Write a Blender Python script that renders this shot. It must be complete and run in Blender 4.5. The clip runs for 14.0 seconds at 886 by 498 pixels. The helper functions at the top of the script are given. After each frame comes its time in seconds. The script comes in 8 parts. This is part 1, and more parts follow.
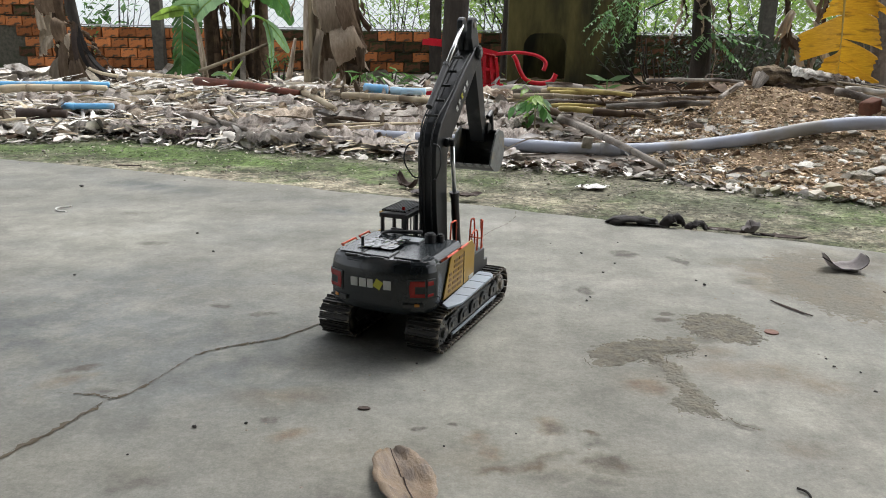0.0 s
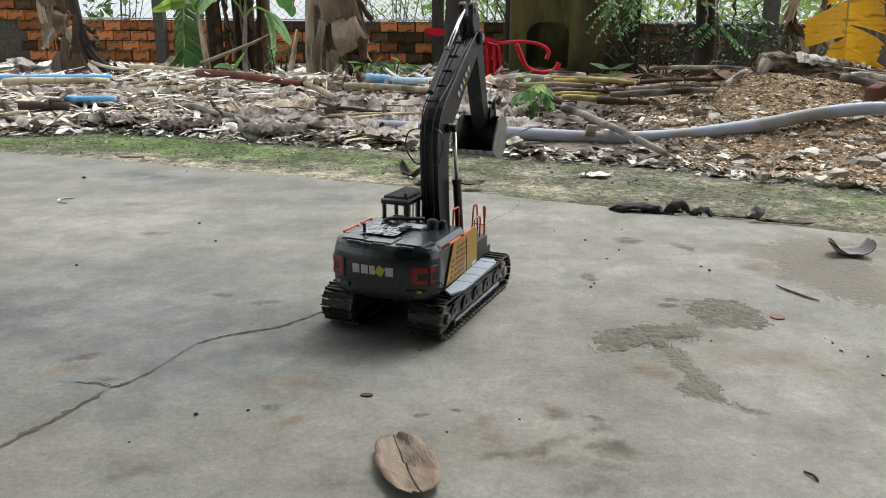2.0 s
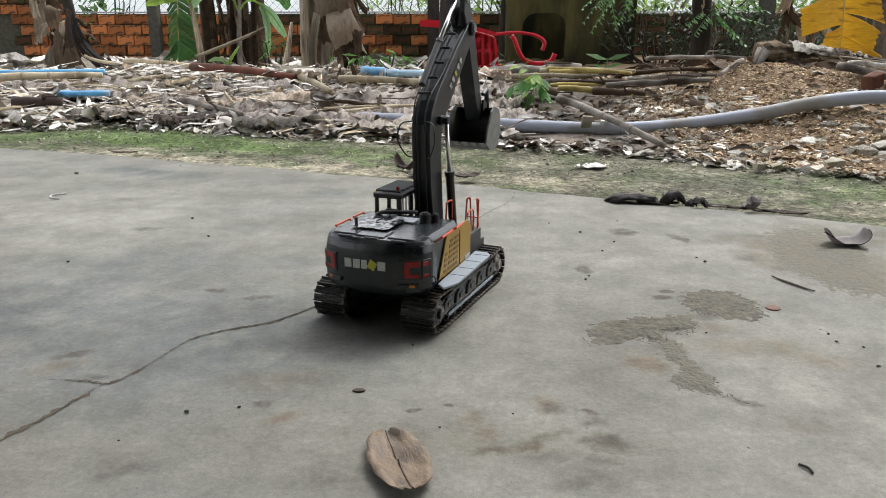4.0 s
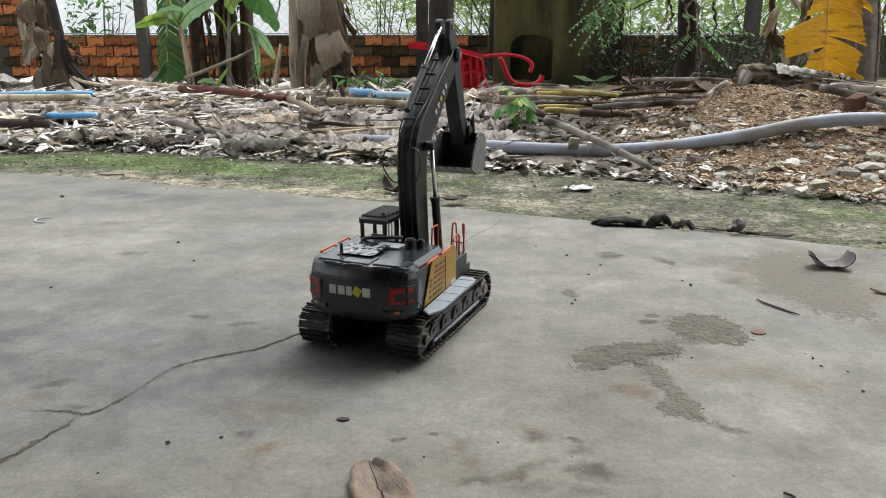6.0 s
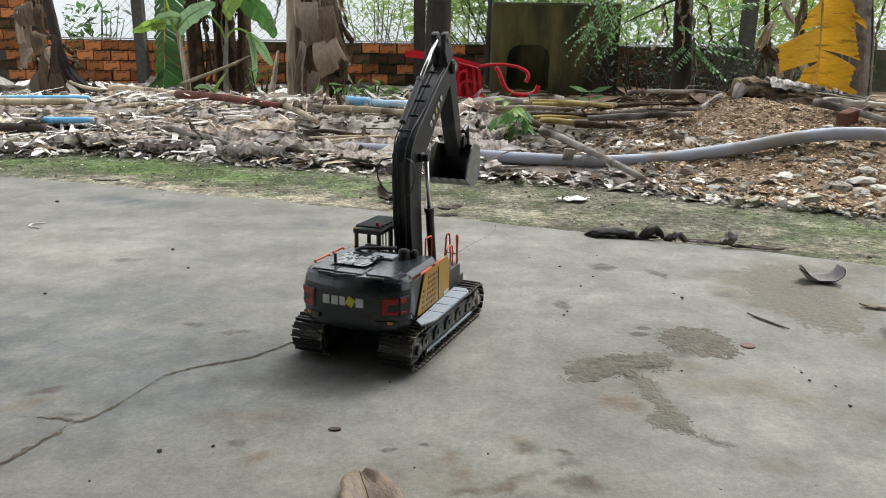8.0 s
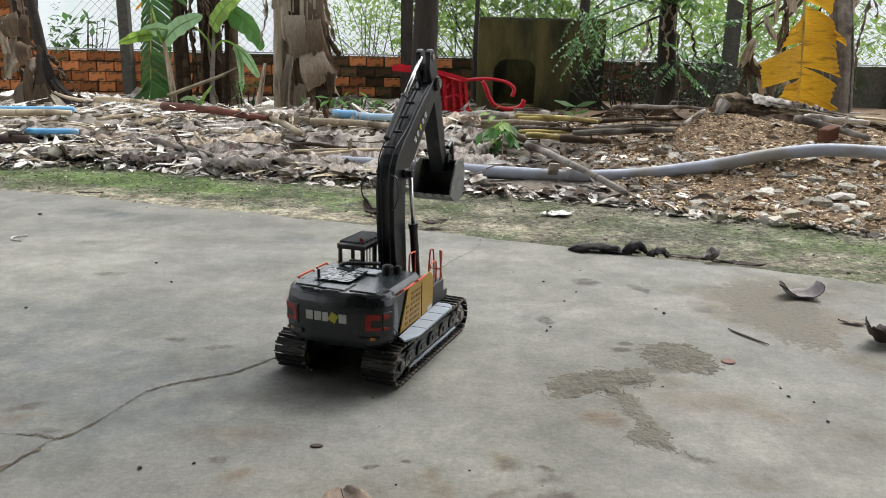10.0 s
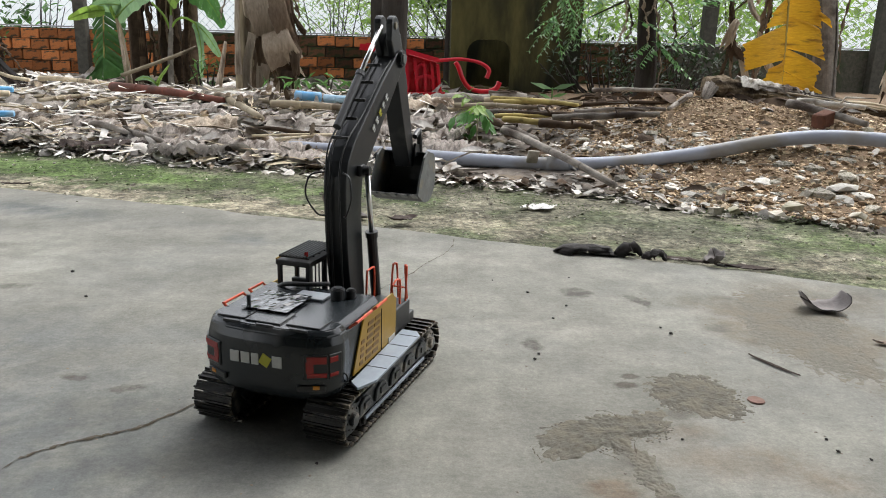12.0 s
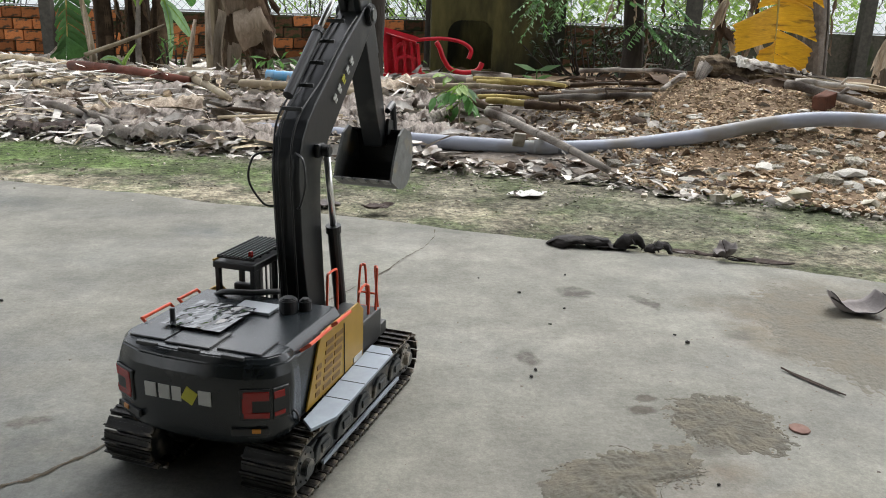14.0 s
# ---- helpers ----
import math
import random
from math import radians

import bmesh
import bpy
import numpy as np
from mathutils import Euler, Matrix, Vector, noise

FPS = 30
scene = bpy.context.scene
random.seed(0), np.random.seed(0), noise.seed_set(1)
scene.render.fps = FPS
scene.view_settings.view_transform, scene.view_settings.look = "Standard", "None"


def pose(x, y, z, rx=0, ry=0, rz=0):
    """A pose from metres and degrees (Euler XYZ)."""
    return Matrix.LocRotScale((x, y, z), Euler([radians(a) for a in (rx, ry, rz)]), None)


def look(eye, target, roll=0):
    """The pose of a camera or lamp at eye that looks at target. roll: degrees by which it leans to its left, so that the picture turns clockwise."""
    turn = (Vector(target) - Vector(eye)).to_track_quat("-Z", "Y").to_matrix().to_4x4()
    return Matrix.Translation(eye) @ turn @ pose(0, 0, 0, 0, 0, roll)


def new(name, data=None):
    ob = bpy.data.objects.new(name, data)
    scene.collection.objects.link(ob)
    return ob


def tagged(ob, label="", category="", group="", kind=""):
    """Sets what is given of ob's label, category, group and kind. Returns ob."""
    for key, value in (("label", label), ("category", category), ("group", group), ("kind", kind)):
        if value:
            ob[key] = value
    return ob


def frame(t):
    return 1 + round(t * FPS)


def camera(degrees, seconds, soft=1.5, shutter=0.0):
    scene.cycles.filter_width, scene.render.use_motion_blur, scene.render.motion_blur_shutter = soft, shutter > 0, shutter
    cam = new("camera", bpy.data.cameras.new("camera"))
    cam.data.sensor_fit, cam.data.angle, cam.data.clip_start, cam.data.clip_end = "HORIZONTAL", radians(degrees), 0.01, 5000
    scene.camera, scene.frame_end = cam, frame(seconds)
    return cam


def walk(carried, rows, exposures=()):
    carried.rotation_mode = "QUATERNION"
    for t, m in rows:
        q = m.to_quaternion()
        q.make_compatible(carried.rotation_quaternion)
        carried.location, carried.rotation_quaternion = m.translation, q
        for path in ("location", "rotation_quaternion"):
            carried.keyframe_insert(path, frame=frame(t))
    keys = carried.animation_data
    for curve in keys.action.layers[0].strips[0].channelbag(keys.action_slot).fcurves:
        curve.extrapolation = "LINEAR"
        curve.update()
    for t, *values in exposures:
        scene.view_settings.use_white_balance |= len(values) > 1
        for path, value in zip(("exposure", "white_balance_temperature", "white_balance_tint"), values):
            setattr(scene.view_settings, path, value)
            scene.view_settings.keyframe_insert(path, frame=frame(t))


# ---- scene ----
cam = camera(62.0, 14.0, soft=1.0)
PATH = [
    (0, (-0.0170, -0.0176, 0.4217), (-0.0374, 1.9070, -0.1218), 0.92),
    (0.5, (-0.0165, -0.0158, 0.4202), (-0.0386, 1.9079, -0.1265), 0.78),
    (1, (-0.0152, -0.0156, 0.4197), (-0.0411, 1.9067, -0.1315), 0.81),
    (1.5, (-0.0149, -0.0153, 0.4162), (-0.0436, 1.9060, -0.1385), 0.71),
    (2, (-0.0142, -0.0121, 0.4120), (-0.0460, 1.9062, -0.1530), 0.41),
    (2.5, (-0.0129, -0.0096, 0.4089), (-0.0462, 1.9047, -0.1695), 0.21),
    (4.8, (-0.003, 0.001, 0.417), (-0.021, 1.914, -0.168), -0.3),
    (5, (-0.002, 0.002, 0.419), (-0.015, 1.92, -0.149), -0.3),
    (5.5, (0.001, 0.002, 0.418), (-0.003, 1.927, -0.126), -0.1),
    (6, (0.0, 0.0, 0.42), (0.0, 1.927, -0.115), 0.0),
    (6.5, (0.001, -0.002, 0.421), (0.009, 1.927, -0.106), 0.8),
    (7, (0.001, -0.003, 0.423), (0.009, 1.927, -0.1), 0.7),
    (9.5, (0.006, -0.01, 0.432), (0.043, 1.928, -0.063), 1.1),
    (10, (0.007, -0.01, 0.434), (0.056, 1.93, -0.049), 1.2),
    (10.5, (0.009, -0.013, 0.437), (0.065, 1.93, -0.034), 1.3),
    (11, (0.0107, 0.0600, 0.4234), (0.0897, 2.0012, -0.0515), 1.41),
    (11.5, (0.0147, 0.1400, 0.4149), (0.1178, 2.0751, -0.0798), 1.50),
    (12, (0.0216, 0.2150, 0.4199), (0.1441, 2.1408, -0.1058), 1.60),
    (12.5, (0.0279, 0.2750, 0.4151), (0.1688, 2.1938, -0.1311), 1.65),
    (13, (0.0283, 0.3200, 0.4151), (0.1819, 2.2297, -0.1589), 1.70),
    (13.5, (0.0311, 0.3550, 0.3980), (0.1967, 2.2673, -0.1639), 1.80),
    (14, (0.0352, 0.3850, 0.3866), (0.2091, 2.2968, -0.1743), 1.90),
]
walk(cam, [(t, look(eye, target, roll)) for t, eye, target, roll in PATH])

# ---- light ----
SUN_UP, SUN_ROUND = 54.0, 32.0
world = bpy.data.worlds.new("sky")
scene.world = world
world.use_nodes = True
wn, wl = world.node_tree.nodes, world.node_tree.links
wn.clear()
sky = wn.new("ShaderNodeTexSky")
sky.sky_type, sky.sun_disc = "NISHITA", False
sky.sun_elevation, sky.sun_rotation = radians(SUN_UP), radians(SUN_ROUND)
sky.air_density, sky.dust_density, sky.ozone_density = 1.0, 2.5, 1.0
veil = wn.new("ShaderNodeHueSaturation")
veil.inputs["Saturation"].default_value = 0.22
veil.inputs["Value"].default_value = 2.1
bg, wout = wn.new("ShaderNodeBackground"), wn.new("ShaderNodeOutputWorld")
bg.inputs["Strength"].default_value = 0.15
wl.new(sky.outputs[0], veil.inputs["Color"])
wl.new(veil.outputs[0], bg.inputs["Color"])
wl.new(bg.outputs[0], wout.inputs["Surface"])
sun = new("sun", bpy.data.lights.new("sun", "SUN"))
sun.data.energy, sun.data.angle, sun.data.color = 1.3, radians(20), (0.98, 0.99, 1.0)
sun.matrix_world = look((math.sin(radians(SUN_ROUND)) * 5, math.cos(radians(SUN_ROUND)) * 5, 5 * math.tan(radians(SUN_UP))), (0, 0, 0))
scene.view_settings.exposure = 0.34


# ---- materials ----
def mat(name, a, b=None, rough=0.7, metal=0.0, scale=30.0, bump=0.2, spots=None, spot_scale=4.0, spot_at=0.58, stretch=(1, 1, 1), island=0.0, spec=None, coord="Object", through_light=0.0):
    """Two tones of fine grain, a third tone in larger blotches, fine relief; island: how far loose pieces differ in value."""
    m = bpy.data.materials.new(name)
    m.use_nodes = True
    N, L = m.node_tree.nodes, m.node_tree.links
    bsdf = N["Principled BSDF"]
    b = b or tuple(c * 0.7 for c in a)
    tc, mp = N.new("ShaderNodeTexCoord"), N.new("ShaderNodeMapping")
    L.new(tc.outputs[coord], mp.inputs["Vector"])
    mp.inputs["Scale"].default_value = stretch
    n1 = N.new("ShaderNodeTexNoise")
    n1.inputs["Scale"].default_value, n1.inputs["Detail"].default_value, n1.inputs["Roughness"].default_value = scale, 6, 0.65
    L.new(mp.outputs[0], n1.inputs["Vector"])
    r1 = N.new("ShaderNodeMapRange")
    r1.inputs["From Min"].default_value, r1.inputs["From Max"].default_value = 0.32, 0.68
    L.new(n1.outputs["Fac"], r1.inputs["Value"])
    mix = N.new("ShaderNodeMix")
    mix.data_type = "RGBA"
    mix.inputs["A"].default_value, mix.inputs["B"].default_value = (*a, 1), (*b, 1)
    L.new(r1.outputs[0], mix.inputs["Factor"])
    col = mix.outputs["Result"]
    if spots:
        n2 = N.new("ShaderNodeTexNoise")
        n2.inputs["Scale"].default_value, n2.inputs["Detail"].default_value = spot_scale, 5
        L.new(mp.outputs[0], n2.inputs["Vector"])
        r2 = N.new("ShaderNodeMapRange")
        r2.inputs["From Min"].default_value, r2.inputs["From Max"].default_value = spot_at - 0.05, spot_at + 0.08
        L.new(n2.outputs["Fac"], r2.inputs["Value"])
        mx = N.new("ShaderNodeMix")
        mx.data_type = "RGBA"
        L.new(r2.outputs[0], mx.inputs["Factor"])
        L.new(col, mx.inputs["A"])
        mx.inputs["B"].default_value = (*spots, 1)
        col = mx.outputs["Result"]
    if island:
        geo, oi, add = N.new("ShaderNodeNewGeometry"), N.new("ShaderNodeObjectInfo"), N.new("ShaderNodeMath")
        frac, r3, hs = N.new("ShaderNodeMath"), N.new("ShaderNodeMapRange"), N.new("ShaderNodeHueSaturation")
        L.new(geo.outputs["Random Per Island"], add.inputs[0])
        L.new(oi.outputs["Random"], add.inputs[1])
        frac.operation = "FRACT"
        L.new(add.outputs[0], frac.inputs[0])
        r3.inputs["To Min"].default_value, r3.inputs["To Max"].default_value = 1 - island, 1 + island * 0.8
        L.new(frac.outputs[0], r3.inputs["Value"])
        L.new(r3.outputs[0], hs.inputs["Value"])
        L.new(col, hs.inputs["Color"])
        col = hs.outputs[0]
    L.new(col, bsdf.inputs["Base Color"])
    bsdf.inputs["Roughness"].default_value, bsdf.inputs["Metallic"].default_value = rough, metal
    bsdf.inputs["Specular IOR Level"].default_value = spec if spec is not None else 0.5 if rough < 0.58 else 0.15
    if bump:
        bp = N.new("ShaderNodeBump")
        bp.inputs["Strength"].default_value, bp.inputs["Distance"].default_value = bump, 0.3 / scale
        L.new(n1.outputs["Fac"], bp.inputs["Height"])
        L.new(bp.outputs[0], bsdf.inputs["Normal"])
    if through_light:
        tr, ms, out = N.new("ShaderNodeBsdfTranslucent"), N.new("ShaderNodeMixShader"), N["Material Output"]
        L.new(col, tr.inputs["Color"])
        ms.inputs[0].default_value = through_light
        L.new(bsdf.outputs[0], ms.inputs[1])
        L.new(tr.outputs[0], ms.inputs[2])
        L.new(ms.outputs[0], out.inputs["Surface"])
    return m


def blotch(N, L, base, vec, x, y, rx, ry, tone, amount, hard=0.5, turn=0.0, mottle=None):
    """A stain or painted tone of its own outline on a floor: an ellipse frayed by the distorted vector."""
    mp = N.new("ShaderNodeMapping")
    mp.vector_type = "TEXTURE"
    mp.inputs["Location"].default_value, mp.inputs["Scale"].default_value = (x, y, 0), (rx, ry, 1)
    mp.inputs["Rotation"].default_value = (0, 0, radians(turn))
    ln, mr, mx = N.new("ShaderNodeVectorMath"), N.new("ShaderNodeMapRange"), N.new("ShaderNodeMix")
    ln.operation, mx.data_type = "LENGTH", "RGBA"
    L.new(vec, mp.inputs["Vector"])
    L.new(mp.outputs[0], ln.inputs[0])
    L.new(ln.outputs["Value"], mr.inputs["Value"])
    mr.inputs["From Min"].default_value, mr.inputs["From Max"].default_value = 1.0, hard
    mr.inputs["To Max"].default_value = amount
    if mottle is None:
        L.new(mr.outputs[0], mx.inputs["Factor"])
    else:
        ml = N.new("ShaderNodeMath")
        ml.operation = "MULTIPLY"
        L.new(mr.outputs[0], ml.inputs[0])
        L.new(mottle, ml.inputs[1])
        L.new(ml.outputs[0], mx.inputs["Factor"])
    L.new(base, mx.inputs["A"])
    mx.inputs["B"].default_value = (*tone, 1)
    return mx.outputs["Result"]


def speckle(N, L, scale, lo):
    """A patchy factor that breaks a stain up."""
    tc, ns, mr = N.new("ShaderNodeTexCoord"), N.new("ShaderNodeTexNoise"), N.new("ShaderNodeMapRange")
    ns.inputs["Scale"].default_value, ns.inputs["Detail"].default_value, ns.inputs["Roughness"].default_value = scale, 8, 0.7
    L.new(tc.outputs["Object"], ns.inputs["Vector"])
    L.new(ns.outputs["Fac"], mr.inputs["Value"])
    mr.inputs["From Min"].default_value, mr.inputs["From Max"].default_value = 0.40, 0.56
    mr.inputs["To Min"].default_value = lo
    return mr.outputs[0]


def frayed(N, L, amount=0.03, scale=22.0):
    tc, ns, sc, ad = N.new("ShaderNodeTexCoord"), N.new("ShaderNodeTexNoise"), N.new("ShaderNodeVectorMath"), N.new("ShaderNodeVectorMath")
    sb = N.new("ShaderNodeVectorMath")
    ns.inputs["Scale"].default_value, ns.inputs["Detail"].default_value = scale, 6
    L.new(tc.outputs["Object"], ns.inputs["Vector"])
    sb.operation, sc.operation = "SUBTRACT", "SCALE"
    L.new(ns.outputs["Color"], sb.inputs[0])
    sb.inputs[1].default_value = (0.5, 0.5, 0.5)
    L.new(sb.outputs[0], sc.inputs[0])
    sc.inputs["Scale"].default_value = amount * 2
    L.new(tc.outputs["Object"], ad.inputs[0])
    L.new(sc.outputs[0], ad.inputs[1])
    return ad.outputs[0]


CONCRETE = mat("concrete", (0.214, 0.210, 0.180), (0.184, 0.180, 0.155), rough=0.75, scale=120, bump=0.35, spots=(0.172, 0.170, 0.150), spot_scale=4.5, spot_at=0.55)
CN, CL = CONCRETE.node_tree.nodes, CONCRETE.node_tree.links
cbase = CN["Principled BSDF"].inputs["Base Color"].links[0].from_socket
cvec = frayed(CN, CL, 0.030, 26)
fine_vec = frayed(CN, CL, 0.015, 55)
broken = speckle(CN, CL, 45, 0.5)
broken_wide = speckle(CN, CL, 14, 0.35)
MUD = (0.094, 0.080, 0.057)
DAMP, TAN, PALE, RAW = (0.082, 0.077, 0.064), (0.150, 0.116, 0.080), (0.285, 0.274, 0.236), (0.096, 0.088, 0.069)
COOL, WARM = (0.108, 0.116, 0.115), (0.132, 0.112, 0.080)
# cool and pale blotches also paint in the slab's uneven shade and light
BROAD_TONES = [
    (-0.66, 0.98, 0.55, 0.40, COOL, 0.95, 0.05, 20), (-0.30, 0.86, 0.34, 0.20, COOL, 0.75, 0.05, 10), (-0.55, 1.25, 0.35, 0.10, COOL, 0.5, 0.05, 0), (-0.95, 1.60, 0.6, 0.30, PALE, 0.5, 0.0, 0),
    (0.22, 1.68, 0.34, 0.13, PALE, 0.8, 0.0, -20), (0.30, 1.28, 0.30, 0.14, PALE, 0.6, 0.0, -10), (0.42, 0.82, 0.16, 0.12, PALE, 0.6, 0.1, 0), (0.10, 0.95, 0.12, 0.10, PALE, 0.45, 0.0, 0),
    (-0.34, 1.00, 0.22, 0.16, COOL, 0.6, 0.05, 20), (-0.46, 1.62, 0.22, 0.20, COOL, 0.35, 0.05, 0), (-0.22, 0.80, 0.09, 0.035, WARM, 0.7, 0.1, 0), (0.66, 1.28, 0.17, 0.13, WARM, 0.8, 0.7, -30), (0.60, 1.40, 0.12, 0.06, WARM, 0.6, 0.5, -10),
]
BROAD_TONES_MORE = [
    (0.72, 1.02, 0.12, 0.07, WARM, 0.75, 0.3, -35), (0.80, 1.45, 0.2, 0.1, WARM, 0.6, 0.4, -20), (0.48, 0.68, 0.32, 0.20, PALE, 0.8, 0.2, 0), (0.02, 0.66, 0.30, 0.07, WARM, 0.4, 0.1, 0),
]
BROWN_MARKS = [
    (-0.19, 0.71, 0.034, 0.018, TAN, 0.9, 0.2, 35), (0.245, 0.845, 0.030, 0.034, TAN, 0.95, 0.1, 0), (0.24, 0.86, 0.06, 0.05, TAN, 0.5, 0.0, 0), (0.43, 0.90, 0.06, 0.045, TAN, 0.7, 0.05, -15),
    (0.36, 0.965, 0.05, 0.03, TAN, 0.6, 0.1, 0), (0.10, 0.74, 0.022, 0.026, TAN, 0.95, 0.2, 0), (0.015, 0.71, 0.020, 0.022, TAN, 0.8, 0.1, 0), (-0.50, 0.83, 0.05, 0.02, TAN, 0.7, 0.2, 35),
    (0.37, 0.70, 0.04, 0.024, TAN, 0.6, 0.1, 0),
]
DAMP_MARKS = [
    (-0.052, 0.728, 0.013, 0.009, DAMP, 1.0, 0.6, 15), (-0.39, 1.11, 0.026, 0.013, DAMP, 0.95, 0.5, -12), (-0.315, 1.075, 0.032, 0.011, DAMP, 0.95, 0.5, 8), (-0.65, 1.48, 0.04, 0.022, DAMP, 0.7, 0.3, 0),
    (-0.50, 0.865, 0.036, 0.013, DAMP, 0.95, 0.45, 32), (-0.44, 0.805, 0.03, 0.010, DAMP, 0.7, 0.4, 0), (-0.33, 0.625, 0.048, 0.030, RAW, 0.30, 0.3, 0), (-0.31, 0.612, 0.025, 0.014, DAMP, 0.45, 0.3, 0),
    (0.145, 0.728, 0.018, 0.010, MUD, 0.95, 0.5, -20), (0.15, 0.665, 0.034, 0.022, MUD, 0.95, 0.4, -20), (0.06, 0.660, 0.075, 0.012, MUD, 0.95, 0.4, 28), (0.030, 0.680, 0.016, 0.020, TAN, 0.9, 0.3, 0),
]
DAMP_MARKS_MORE = [
    (0.12, 0.60, 0.05, 0.03, DAMP, 0.7, 0.2, 0), (-0.12, 0.60, 0.06, 0.03, DAMP, 0.6, 0.2, 0), (-0.165, 1.245, 0.055, 0.045, DAMP, 0.95, 0.5, -35), (0.222, 1.22, 0.018, 0.030, DAMP, 0.95, 0.5, 0),
    (0.345, 1.465, 0.034, 0.030, DAMP, 0.9, 0.6, 10), (0.445, 1.42, 0.017, 0.040, DAMP, 0.95, 0.6, 25), (0.535, 1.29, 0.035, 0.028, DAMP, 0.6, 0.3, 0), (0.64, 1.43, 0.05, 0.014, DAMP, 0.7, 0.3, -15),
    (-0.21, 1.62, 0.05, 0.025, DAMP, 0.5, 0.3, 0), (-0.80, 1.75, 0.06, 0.03, DAMP, 0.55, 0.3, 0), (-0.30, 1.80, 0.10, 0.04, COOL, 0.7, 0.2, -20),
]
DAMP_MARKS_REST = [
    (-0.9, 2.1, 0.35, 0.10, COOL, 0.8, 0.2, -24), (-0.22, 0.74, 0.014, 0.010, DAMP, 0.8, 0.5, 0), (-0.01, 0.74, 0.008, 0.006, DAMP, 0.9, 0.5, 0), (0.32, 1.085, 0.020, 0.011, RAW, 0.95, 0.5, 0),
    (0.335, 1.11, 0.018, 0.010, RAW, 0.9, 0.5, 0),
]
WORN_PATCHES = [
    (0.275, 0.905, 0.026, 0.024, RAW, 0.6, 0.4, 0), (0.288, 0.880, 0.020, 0.030, RAW, 0.6, 0.3, 0), (0.325, 0.752, 0.026, 0.010, RAW, 0.6, 0.4, -30), (0.365, 1.005, 0.030, 0.020, RAW, 0.6, 0.4, 0),
    (-0.150, 1.305, 0.060, 0.030, DAMP, 0.9, 0.55, -30), (-0.185, 1.335, 0.030, 0.014, DAMP, 0.9, 0.5, -30), (-0.105, 1.265, 0.030, 0.018, DAMP, 0.7, 0.4, -30), (0.226, 0.849, 0.024, 0.020, TAN, 0.95, 0.1, 0),
]
WORN_PATCHES_MORE = [
    (-0.335, 0.60, 0.03, 0.012, DAMP, 0.5, 0.3, 25), (0.36, 0.90, 0.10, 0.05, TAN, 0.55, 0.05, -20), (0.47, 0.86, 0.05, 0.035, TAN, 0.7, 0.1, 0), (0.56, 0.80, 0.10, 0.06, WARM, 0.5, 0.1, -20),
    (0.106, 0.736, 0.024, 0.018, DAMP, 0.8, 0.2, 0), (0.145, 0.705, 0.020, 0.016, DAMP, 0.75, 0.2, 0),
    (0.149, 0.669, 0.026, 0.016, DAMP, 0.85, 0.2, 0), (0.138, 0.632, 0.024, 0.014, DAMP, 0.8, 0.2, 0), (0.086, 0.639, 0.040, 0.014, DAMP, 0.7, 0.2, 10),
]
for stain in BROAD_TONES + BROAD_TONES_MORE + BROWN_MARKS + DAMP_MARKS + DAMP_MARKS_MORE + DAMP_MARKS_REST + WORN_PATCHES + WORN_PATCHES_MORE:
    cbase = blotch(CN, CL, cbase, cvec if stain[2] > 0.07 else fine_vec, *stain[:4], stain[4], stain[5], max(stain[6], 0.01), stain[7], None if stain[4] == RAW else broken_wide if stain[2] > 0.07 else broken)


def tone(N, L, col, scale, lo, hi, detail=6.0):
    """Lets a colour wander in value at one scale."""
    tc, ns, mr, hs = N.new("ShaderNodeTexCoord"), N.new("ShaderNodeTexNoise"), N.new("ShaderNodeMapRange"), N.new("ShaderNodeHueSaturation")
    ns.inputs["Scale"].default_value, ns.inputs["Detail"].default_value, ns.inputs["Roughness"].default_value = scale, detail, 0.65
    L.new(tc.outputs["Object"], ns.inputs["Vector"])
    mr.inputs["From Min"].default_value, mr.inputs["From Max"].default_value = 0.38, 0.62
    mr.inputs["To Min"].default_value, mr.inputs["To Max"].default_value = lo, hi
    L.new(ns.outputs["Fac"], mr.inputs["Value"])
    L.new(mr.outputs[0], hs.inputs["Value"])
    L.new(col, hs.inputs["Color"])
    return hs.outputs[0]


cbase = tone(CN, CL, cbase, 2.3, 0.84, 1.16, 9)
cbase = tone(CN, CL, cbase, 8, 0.86, 1.13, 6)
cbase = tone(CN, CL, cbase, 34, 0.93, 1.07, 6)
cbase = tone(CN, CL, cbase, 150, 0.92, 1.08, 4)
cbase = tone(CN, CL, cbase, 420, 0.93, 1.07, 2)
CL.new(cbase, CN["Principled BSDF"].inputs["Base Color"])

